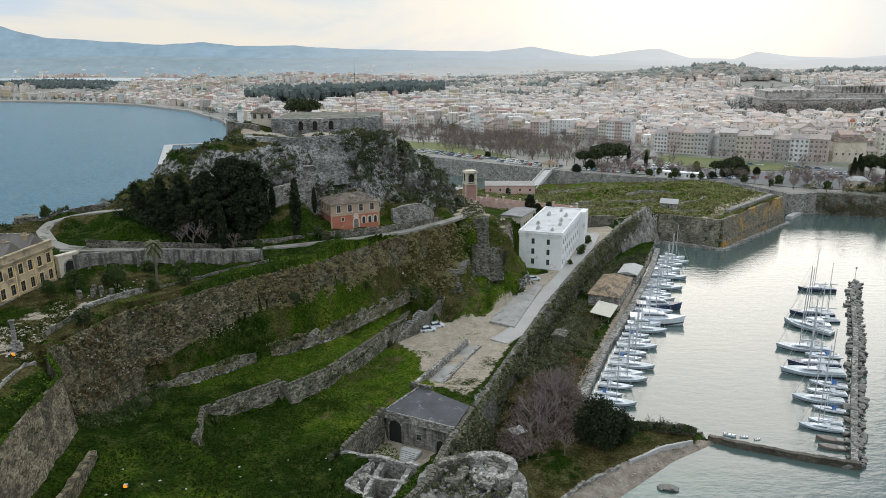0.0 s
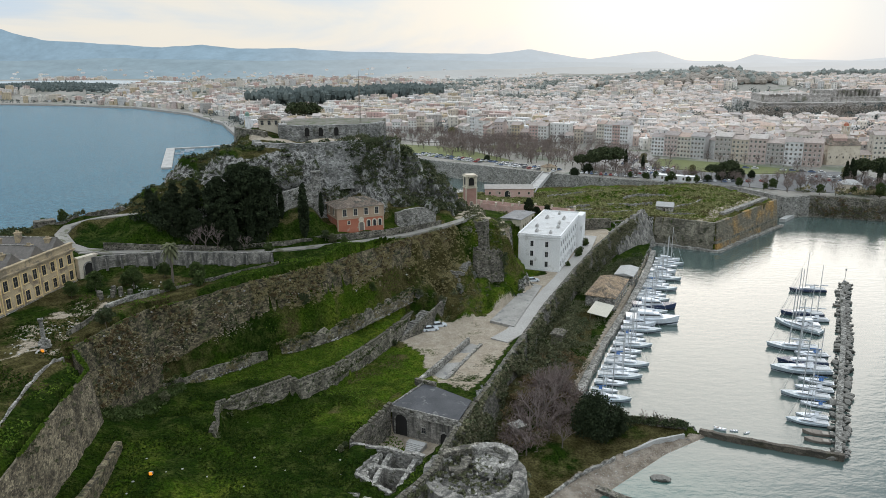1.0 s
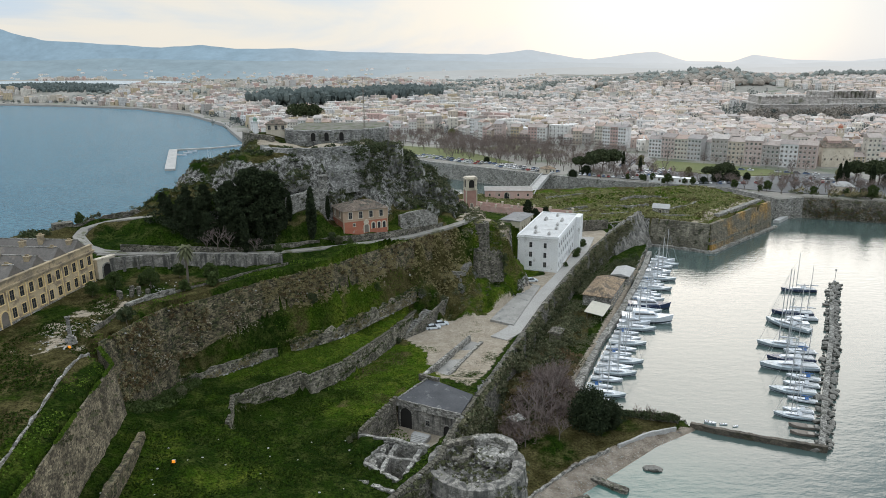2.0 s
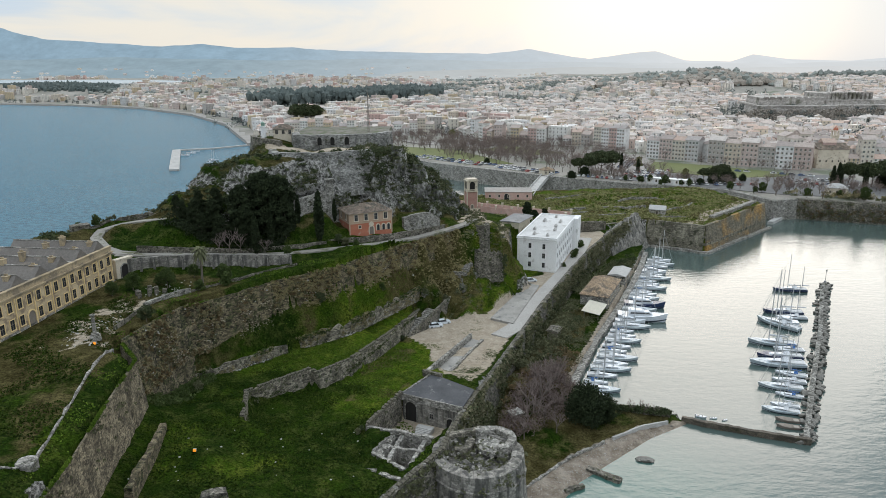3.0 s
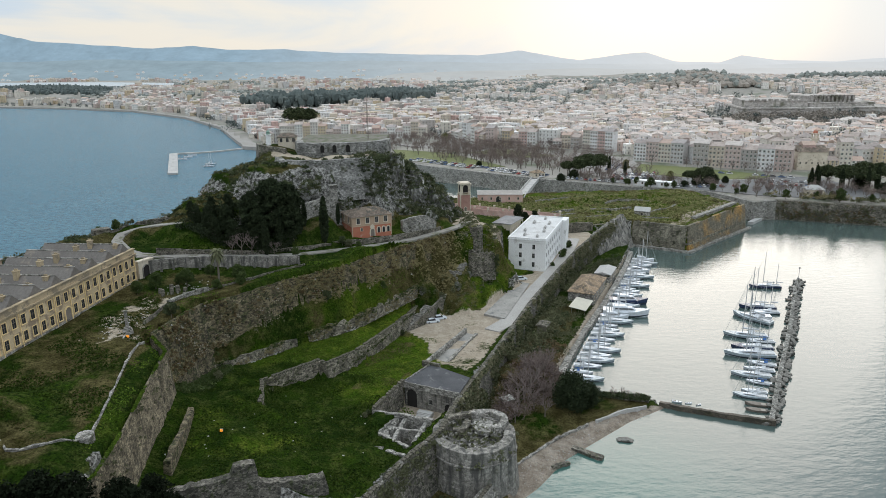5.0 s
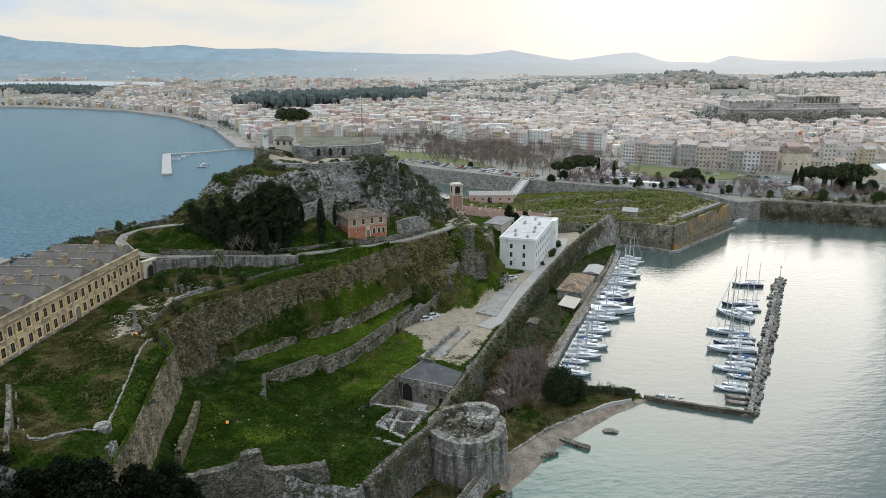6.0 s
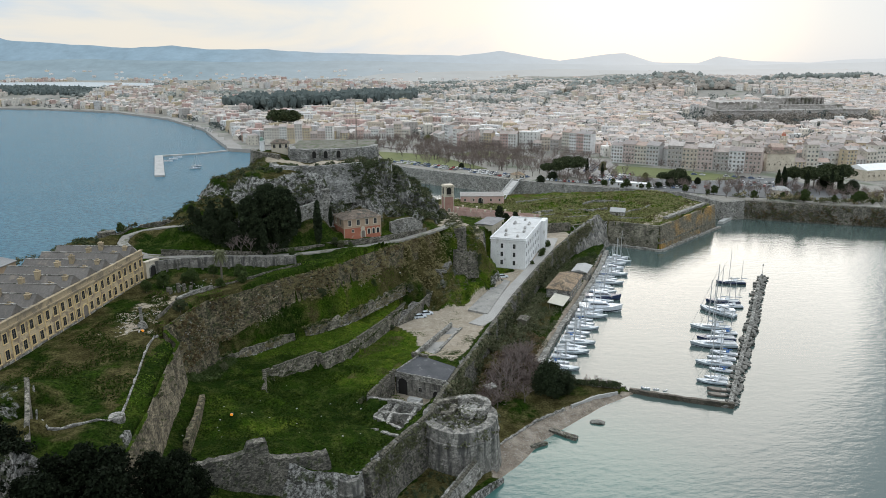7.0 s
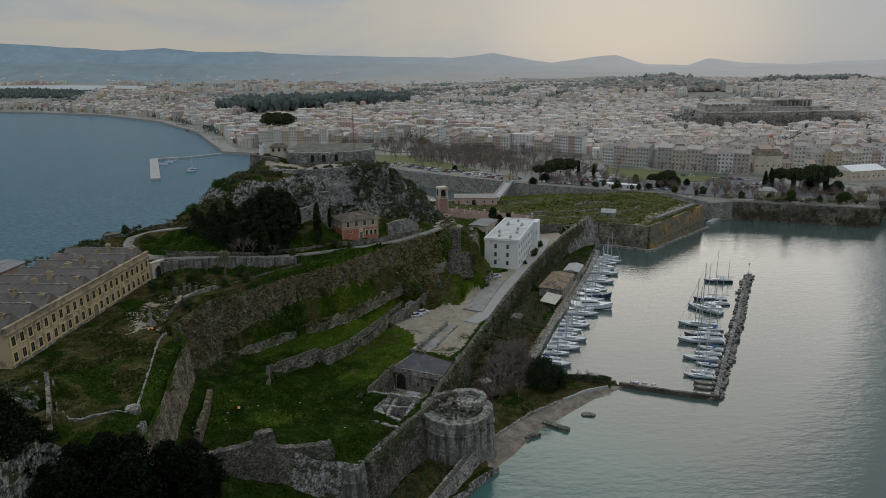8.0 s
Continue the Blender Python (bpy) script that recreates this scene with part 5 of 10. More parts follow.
def window_mesh(w, h, frame_w=0.14, glass=None, surround=None, bars=True, sill=True, deep=0.10):
    """A window: surround, dark pane set back, glazing bars and sill, in the plane y = 0, facing -y, foot at z = 0."""
    bm = bmesh.new()
    f = frame_w
    for x0, x1, z0, z1 in ((-w / 2 - f, -w / 2, -f, h + f), (w / 2, w / 2 + f, -f, h + f), (-w / 2, w / 2, h, h + f)):
        block(bm, x0, x1, -deep, 0.05, z0, z1)
    if sill:
        block(bm, -w / 2 - f - 0.05, w / 2 + f + 0.05, -deep - 0.1, 0.05, -f, 0)
    pane_bm, bar_bm = bmesh.new(), bmesh.new()
    block(pane_bm, -w / 2, w / 2, -0.02, 0.05, 0, h)
    if bars:
        block(bar_bm, -0.035, 0.035, -0.05, 0.04, 0.0, h)
        block(bar_bm, -w / 2, w / 2, -0.05, 0.04, h * 0.55, h * 0.55 + 0.06)
    out = []
    for name_, b_, mt in (("window", bm, surround or CREAM_PALE), ("pane", pane_bm, glass or DARK_GLASS), ("glazing_bar", bar_bm, TIMBER)):
        me = bpy.data.meshes.new(name_)
        b_.to_mesh(me)
        b_.free()
        me.materials.append(mt)
        out.append(me)
    FITTED[out[0].name] = out[1:] if bars else out[1:2]
    return out[0]


def arch_mesh(name, w, h, mats, deep=0.18, rim=0.25, n=10):
    """A round-headed opening: dark recess with a raised rim, facing -y."""
    bm = bmesh.new()
    r = w / 2
    outline = [(-r, 0)] + [(-r * math.cos(math.pi * i / n), h - r + r * math.sin(math.pi * i / n)) for i in range(n + 1)] + [(r, 0)]
    outer = [(-r - rim, 0)] + [(-(r + rim) * math.cos(math.pi * i / n), h - r + (r + rim) * math.sin(math.pi * i / n)) for i in range(n + 1)] + [(r + rim, 0)]
    bm.faces.new([bm.verts.new((x, -0.03, z)) for x, z in outline]).material_index = 0
    a = [bm.verts.new((x, -deep, z)) for x, z in outline]
    b = [bm.verts.new((x, -deep, z)) for x, z in outer]
    c = [bm.verts.new((x, 0.05, z)) for x, z in outer]
    e = [bm.verts.new((x, 0.05, z)) for x, z in outline]
    for p, q in ((a, b), (b, c), (e, a)):
        for i in range(len(p) - 1):
            bm.faces.new((p[i], p[i + 1], q[i + 1], q[i])).material_index = 1
    me = bpy.data.meshes.new(name)
    bm.to_mesh(me)
    bm.free()
    for q in mats:
        me.materials.append(q)
    return me


def put(name, me, parent, m, label=""):
    ob = new(name, me)
    ob.parent = parent
    ob.matrix_basis = m
    if label:
        tagged(ob, label)
    for fit in FITTED.get(me.name, ()):
        new(fit.name.split(".")[0], fit).parent = ob
    return ob


def bar(bm, p, q, r0, r1=None, n=5, mat_index=0):
    """A tapered round bar from p to q."""
    p, q = Vector(p), Vector(q)
    r1 = r0 if r1 is None else r1
    ax = (q - p).normalized()
    s = ax.orthogonal().normalized()
    t = ax.cross(s)
    loops = [[tuple(c + (s * math.cos(2 * math.pi * i / n) + t * math.sin(2 * math.pi * i / n)) * r) for i in range(n)] for c, r in ((p, r0), (q, r1))]
    return solid(bm, loops, mat_index)


ROOF_SLATE = material("brown_grey_roofing", (0.095, 0.086, 0.077), (0.17, 0.154, 0.137), 0.7, 0.9, 0.12, 3.0, 0.25, (0.2, 0.17, 0.14), 0.58)


DULL_CREAM = material("grimy_yellow_render", (0.27, 0.215, 0.135), (0.42, 0.335, 0.215), 0.9, 0.9, 0.3, 5.0, 0.22, (0.2, 0.165, 0.115), 0.5)


def barracks():
    """The long yellow barracks: front along +x, facing -y, with a row of ridged roofs behind the parapet."""
    L, D, H = 56.0, 21.0, 7.6
    home = tagged(new("barracks"), "long two-storey yellow barracks with peeling render and grey ridged roofs", "building")
    bm = bmesh.new()
    block(bm, 0, L, 0, D, -3, H)
    part("wall", bm, material("stained_ochre_render", (0.38, 0.295, 0.18), (0.54, 0.43, 0.275), 0.9, 0.9, 0.3, 5.0, 0.22, (0.24, 0.185, 0.125), 0.5), home)
    bm = bmesh.new()
    for z0, z1, o in ((H - 0.9, H - 0.55, 0.22), (H - 0.55, H - 0.3, 0.4), (H - 0.3, H + 0.75, 0.06), (H + 0.75, H + 0.95, 0.2)):
        block(bm, -o, L + o, -o, 0.55, z0, z1)
    part("cornice", bm, DULL_CREAM, home, "grimy yellow parapet and cornice")
    bm = bmesh.new()
    block(bm, -0.1, L + 0.1, -0.14, 0.0, -0.5, 0.55)
    part("plinth", bm, STONE_PALE, home)
    for i in range(12):
        x = 0.6 + i * (L - 1.2) / 11
        bm = bmesh.new()
        block(bm, x - 0.09, x + 0.09, -0.16, 0.0, 0, H - 0.9)
        part("pilaster", bm, CREAM, home)
    win, low = window_mesh(1.1, 1.9, 0.14, surround=CREAM), window_mesh(1.1, 1.9, 0.14, surround=CREAM)
    n = 22
    for i in range(n):
        x = 1.5 + i * (L - 3.0) / (n - 1)
        put("window", win, home, pose(x, 0, 4.35))
        if i == 11:
            put("door", arch_mesh("door", 1.9, 3.0, (TIMBER, CREAM)), home, pose(x, 0, 0), "brown arched door")
        else:
            put("window", low, home, pose(x, 0, 1.05))
    for i in range(6):
        put("window", win, home, pose(L, 2.5 + i * 3.0, 4.35, 0, 0, 90))
    n = 9
    for i in range(n):
        x0, x1 = i * L / n, (i + 1) * L / n
        bm = bmesh.new()
        xm = (x0 + x1) / 2
        solid(bm, [[(x0, y_, H - 0.2), (x1, y_, H - 0.2), (x1, y_, H - 0.1), (xm, y_, H + 2.7), (x0, y_, H - 0.1)] for y_ in (0.6, D - 0.4)])
        bmesh.ops.recalc_face_normals(bm, faces=bm.faces)
        part("roof", bm, ROOF_SLATE, home, "brown-grey ridged roof")
        bm = bmesh.new()
        block(bm, xm - 0.14, xm + 0.14, 0.6, D - 0.4, H + 2.62, H + 2.8)
        part("ridge_cap", bm, STONE_PALE, home)
        if i:
            bm = bmesh.new()
            block(bm, x0 - 0.18, x0 + 0.18, 0.6, D - 0.4, H - 0.1, H + 0.85)
            part("party_wall", bm, STONE_PALE, home, "pale coping wall between two roofs")
        for cy, ch in ((2.2, 2.6), (8.5, 3.6)):
            bm = bmesh.new()
            cx = xm + (0.3 if i % 2 else -0.6)
            block(bm, cx - 0.45, cx + 0.45, cy - 0.5, cy + 0.5, H - 0.2, H + ch)
            block(bm, cx - 0.55, cx + 0.55, cy - 0.6, cy + 0.6, H + ch, H + ch + 0.18)
            for s in (-0.22, 0.22):
                block(bm, cx - 0.13, cx + 0.13, cy + s - 0.13, cy + s + 0.13, H + ch + 0.18, H + ch + 0.55)
            part("chimney", bm, DULL_CREAM, home)
    bm = bmesh.new()
    block(bm, -0.3, 0.15, 0.55, D, H - 0.2, H + 0.6)
    block(bm, L - 0.15, L + 0.3, 0.55, D, H - 0.2, H + 0.6)
    block(bm, 0.15, L - 0.15, D - 0.4, D + 0.1, H - 0.2, H + 0.8)
    part("parapet", bm, STONE_PALE, home)
    return home


ang = math.degrees(math.atan2(123 - 68, -73 + 80))
yellow = barracks()
yellow.matrix_basis = pose(-80, 67.5, 32.3, 0, 0, ang)


def low_block(label, w, d, h, wall, roof, m, ridge_h=1.6, wins=0, hip=False):
    """A plain low building with a pitched roof."""
    home = tagged(new("building"), label, "building")
    bm = bmesh.new()
    block(bm, -w / 2, w / 2, -d / 2, d / 2, -2.5, h)
    part("wall", bm, wall, home)
    bm = bmesh.new()
    e = 0.35
    k = min(d / 2, w / 2 - 0.5) if hip else 0
    base = [(-w / 2 - e, -d / 2 - e, h), (w / 2 + e, -d / 2 - e, h), (w / 2 + e, d / 2 + e, h), (-w / 2 - e, d / 2 + e, h)]
    v = [bm.verts.new(p) for p in base] + [bm.verts.new((p[0], p[1], p[2] + 0.15)) for p in base]
    r = [bm.verts.new((-w / 2 - e + k, 0, h + ridge_h)), bm.verts.new((w / 2 + e - k, 0, h + ridge_h))]
    for f in ((v[3], v[2], v[1], v[0]), (v[0], v[1], v[5], v[4]), (v[1], v[2], v[6], v[5]), (v[2], v[3], v[7], v[6]), (v[3], v[0], v[4], v[7]), (v[4], v[5], r[1], r[0]), (v[6], v[7], r[0], r[1]), (v[5], v[6], r[1]), (v[7], v[4], r[0])):
        bm.faces.new(f)
    part("roof", bm, roof, home)
    if wins:
        me = window_mesh(0.9, 1.3, 0.12)
        for i in range(wins):
            put("window", me, home, pose(-w / 2 + (i + 0.5) * w / wins, -d / 2, h * 0.35))
    home.matrix_basis = m
    return home


low_block("low brown brick range behind the barracks with dark openings", 30, 8, 4.6, BRICK, LEAD, pose(-113, 112, 33, 0, 0, ang), 1.0, 6)
low_block("low grey range beside the barracks with a felt roof", 22, 9, 4.0, STONE_PALE, LEAD, pose(-112, 80, 32, 0, 0, ang), 0.8, 5)
gate = tagged(new("gateway"), "pale stone arched gateway beside the barracks", "gate")
bm = bmesh.new()
block(bm, 0, 4.4, 0, 1.0, -1, 4.4)
block(bm, -0.15, 4.55, -0.15, 1.15, 4.4, 4.75)
part("wall", bm, CREAM_PALE, gate)
put("arch", arch_mesh("arch", 2.0, 3.3, (DEEP, STONE_PALE)), gate, pose(2.2, 0, 0))
gate.matrix_basis = pose(-72.7, 124.0, 32.4, 0, 0, 62)

# retaining wall with buttresses behind the palm
stone_wall("pale streaked retaining wall below the road", [(-71.5, 127, 36.6), (-64, 131.5, 36.2), (-54, 134, 35.6), (-44, 135.5, 34.9), (-36, 137.5, 34.5)], lambda p: 31.5, TOWER_STONE, thick=0.9, batter=0.06, worn=0.05, seed=8)
for p in finer([(-71.5, 127, 36.3), (-64, 131.5, 35.9), (-54, 134, 35.3), (-44, 135.5, 34.6), (-36, 137.5, 34.2)], 2.6)[1:]:
    bm = bmesh.new()
    block(bm, -0.3, 0.3, -0.75, 0.4, -3.5, 0, 0.08)
    tagged(part("buttress", bm, TOWER_STONE), "narrow streaked stone buttress of the retaining wall", "buttress", "buttresses below the road").matrix_basis = pose(p[0] + 0.2, p[1] - 0.4, p[2], 0, 0, 18)
stone_wall("low stone parapet along the road", [(-72, 134, 38), (-60, 138.4, 36.2), (-48, 141.4, 35), (-38, 144.6, 34.9), (-29, 150.4, 34.4)], lambda p: p[2] - 2, STONE, thick=0.5, worn=0.1, seed=9)
stone_wall("old stone kerb at the terrace edge", [(x, y, ground_z(x, y) + 0.3) for x, y, z in finer([(-58, 88.5, 32.2), (-56.6, 79, 32.3), (-54, 66, 32.2), (-51.2, 52, 32.2), (-52.1, 49.5, 32.2), (-59.8, 46.2, 32.2), (-63, 49, 33), (-66, 55, 33.6)], 1.5)], lambda p: 30.5, STONE_PALE, thick=0.3, proud=0.15, worn=0.05, seed=10)
stone_wall("pale kerb of the terrace path", [(-60.5, 95, 32.4), (-60, 106, 32.4), (-56, 114.5, 32.2), (-49, 121.5, 32.3), (-41, 130, 32.5), (-34, 135.5, 32.7)], lambda p: 31, STONE, thick=0.3, proud=0.15, worn=0.08, seed=20)
stone_wall("sloping pale wall on the rocky near slope", [(-67, 55, 37.2), (-64.4, 49.5, 35.4), (-61, 42.5, 33)], lambda p: 30, STONE, thick=0.7, proud=0.3, worn=0.3, seed=19)
stone_wall("broken outwork wall below the bastion", [(-47.6, 81.5, 19.8), (-46.0, 73, 20.8), (-44.4, 60.5, 21.4)], lambda p: 15.5, STONE_BROWN, thick=1.0, batter=0.1, side=1, worn=0.3, seed=11)
stone_wall("crenellated rubble parapet with a raised end", [(-43, 52.5, 20.6), (-38.6, 54.2, 20.8), (-33.2, 56.8, 20.8), (-32.6, 57.0, 22.2), (-29.6, 58.2, 22.4), (-29.2, 58.4, 18.6), (-24, 60.4, 17.4), (-19.4, 62, 17), (-19, 62.2, 15)], lambda p: 6.0, STONE_GRIM, thick=1.6, batter=0.08, side=1, worn=0.25, step=0.9, seed=12)
# the hill's walls
stone_wall("massive citadel curtain wall on the rock", [(-49, 180, 55.6), (-46, 171.6, 55.6), (-42, 169.4, 55.6), (-33, 169.8, 55.6), (-24, 172.6, 55.6), (-18, 177.5, 55.5)], lambda p: 44, STONE_CITADEL, thick=2.0, batter=0.2, worn=0.15, seed=13)
stone_wall("inner citadel wall with dark doorways", [(-46, 200, 58.7), (-44, 192, 58.7), (-39, 189.5, 58.7), (-30, 190, 58.7), (-21, 193, 58.6), (-15, 199, 58.6), (-14, 206, 58.5)], lambda p: 55, STONE_CITADEL, thick=2.4, batter=0.06, worn=0.06, proud=0.4, seed=14)
stone_wall("stone ramp wall below the citadel", [(-45, 152, 43.5), (-38, 155.5, 44.5), (-31, 161, 46), (-28.5, 162, 46)], lambda p: 38, STONE_PALE, thick=1.0, worn=0.15, seed=15)
bm = bmesh.new()
block(bm, -1.1, 1.1, -1.0, 1.0, -3, 3.9, 0.12)
block(bm, -1.25, 1.25, -1.15, 1.15, 3.9, 4.15)
turret_ = part("watch_tower", bm, STONE_PALE)
tagged(turret_, "small square stone watch tower on the rock", "tower").matrix_basis = pose(-29.2, 162.6, 45, 0, 0, 20)
bm = bmesh.new()
solid(bm, [[(-46, 200, z), (-43.4, 192.5, z), (-39, 190, z), (-30, 190.5, z), (-21.5, 193.5, z), (-15.5, 199.5, z), (-15, 226, z), (-46, 226, z)] for z in (50, 58.2)])
tagged(part("platform", bm, material("trodden_earth", (0.085, 0.08, 0.06), (0.17, 0.16, 0.135), 0.9, 0.95, 0.4, 4.0, 0.2, (0.06, 0.075, 0.03), 0.5)), "bare earth gun platform of the citadel", "platform", kind="structure")
low_block("small cream keeper's house with a brown tile roof on the citadel", 6.4, 4.4, 2.4, CREAM_PALE, TILE, pose(-49.8, 203.5, 57.2, 0, 0, 8), 1.5, 3, True)
for x, y, a in ((-35.6, 189.35, 3), (-31.6, 189.55, 3), (-27.2, 190.5, 16)):
    door_ = tagged(new("doorway"), "dark square doorway in the citadel wall", "door", "citadel doorways")
    put("arch", arch_mesh("arch", 1.3, 2.5, (DEEP, STONE_PALE), 0.2, 0.2), door_, pose(0, 0, 0))
    door_.matrix_basis = pose(x, y - 0.55, 55.6, 0, 0, a)
lighthouse = tagged(new("lighthouse"), "small white lighthouse with a green lantern roof", "lighthouse")
bm = bmesh.new()
solid(bm, [[(r * math.cos(i * math.pi / 4), r * math.sin(i * math.pi / 4), z) for i in range(8)] for z, r in ((0, 1.2), (5.0, 1.0), (5.1, 1.4), (5.4, 1.4))])
part("tower", bm, WHITE_WALL, lighthouse)
bm = bmesh.new()
solid(bm, [[(r * math.cos(i * math.pi / 4), r * math.sin(i * math.pi / 4), z) for i in range(8)] for z, r in ((5.4, 0.8), (6.6, 0.8), (6.65, 1.0), (7.5, 0.12))])
part("lantern", bm, material("green_copper", (0.12, 0.2, 0.16), (0.18, 0.28, 0.22), 2, 0.5, 0.0), lighthouse)
lighthouse.matrix_basis = pose(-56.2, 202, ground_z(-56.2, 202) - 0.2) @ Matrix.Diagonal((0.8, 0.8, 0.72, 1))
stone_wall("stone outwork round the lighthouse", [(-60, 202, 57.8), (-57.5, 195, 57.7), (-53, 192, 57.5), (-48, 190, 57)], lambda p: 50, STONE, thick=1.4, batter=0.1, seed=16)
mast = tagged(new("flag_mast"), "tall dark lattice signal mast with a cross arm", "mast")
bm = bmesh.new()
for s in ((-0.3, -0.3), (0.3, -0.3), (0, 0.35)):
    bar(bm, (s[0], s[1], 0), (s[0] * 0.3, s[1] * 0.3, 13), 0.06, 0.05)
for k in range(12):
    bar(bm, (-0.3 + k * 0.017, -0.3, k * 1.05), (0.3 - k * 0.017, -0.3, k * 1.05 + 1.0), 0.035)
bar(bm, (0, 0, 12.5), (0, 0, 16), 0.05)
part("lattice", bm, TIMBER, mast)
bm = bmesh.new()
bar(bm, (-1.7, 0, 11.4), (1.7, 0, 11.4), 0.06)
part("cross_arm", bm, TIMBER, mast)
mast.matrix_basis = pose(-21.5, 204, 58.1)


def red_house():
    """Two storeys: red lower storey, brick upper storey, hipped clay roof; front along +x facing -y."""
    W, D, H = 12.4, 9.5, 6.3
    home = tagged(new("house"), "two-storey house with faded red walls and a tiled hip roof", "house")
    bm = bmesh.new()
    block(bm, 0, W, 0, D, -1.2, 3.4)
    part("wall", bm, RED_RENDER, home)
    bm = bmesh.new()
    block(bm, 0.02, W - 0.02, 0.02, D - 0.02, 3.4, H)
    part("wall", bm, BRICK, home, "brown brick upper storey")
    bm = bmesh.new()
    block(bm, -0.12, W + 0.12, -0.12, D + 0.12, 3.32, 3.52)
    block(bm, -0.25, W + 0.25, -0.25, D + 0.25, H - 0.22, H)
    for x in (0, W):
        block(bm, x - 0.15, x + 0.15, -0.1, 0.15, 0, H - 0.22)
    part("trim", bm, BRICK, home)
    bm = bmesh.new()
    e = 0.5
    v = [bm.verts.new(p) for p in ((-e, -e, H), (W + e, -e, H), (W + e, D + e, H), (-e, D + e, H), (D / 2, D / 2, H + 1.9), (W - D / 2 + 1.5, D / 2, H + 1.9))]
    for f in ((0, 1, 5, 4), (2, 3, 4, 5), (1, 2, 5), (3, 0, 4), (3, 2, 1, 0)):
        bm.faces.new([v[i] for i in f])
    part("roof", bm, TILE, home)
    win = window_mesh(0.95, 1.7, 0.18)
    for i in range(4):
        put("window", win, home, pose(1.9 + i * 2.9, 0, 4.15))
    for i in range(2):
        put("window", win, home, pose(0, D - 2.2 - i * 4.2, 4.15, 0, 0, -90))
    put("door", arch_mesh("door", 1.2, 2.3, (TIMBER, CREAM_PALE)), home, pose(6.3, 0, 0))
    for x in (8.3, 9.9, 11.4):
        put("window", arch_mesh("window", 0.8, 1.7, (DARK_GLASS, CREAM_PALE)), home, pose(x, 0, 0.9))
    ring = bmesh.new()
    pts = [(math.cos(2 * math.pi * i / 14), math.sin(2 * math.pi * i / 14)) for i in range(14)]
    solid(ring, [[(r * a, y_, r * b) for a, b in pts] for y_, r in ((0.05, 0.75), (-0.14, 0.7), (-0.14, 0.45), (-0.04, 0.42))])
    me = bpy.data.meshes.new("window")
    ring.to_mesh(me)
    ring.free()
    me.materials.append(CREAM_PALE)
    put("window", me, home, pose(6.3, 0, 2.85), "round window with pale surround")
    put("window", window_mesh(0.6, 0.8, 0.12), home, pose(2.9, 0, 2.0))
    return home


red = red_house()
red.matrix_basis = pose(-23.3, 157.1, 33.9, 0, 0, 25)
stone_wall("stone terrace wall below the red house", [(-30, 151, 34.6), (-25, 153, 34.4), (-18, 157.4, 34.0), (-12, 161.6, 33.6), (-4, 169.4, 33.0), (3, 177.4, 32.4)], lambda p: 31.5, STONE, thick=0.6, worn=0.1, seed=17)
stone_wall("pale ruined wall with a blocked arch by the red house", [(-9, 168.3, 36.8), (-5, 170.6, 37.4), (-1, 173.4, 36.8), (1.6, 176, 34.6)], lambda p: 31.5, STONE_PALE, thick=1.4, worn=0.3, seed=18)


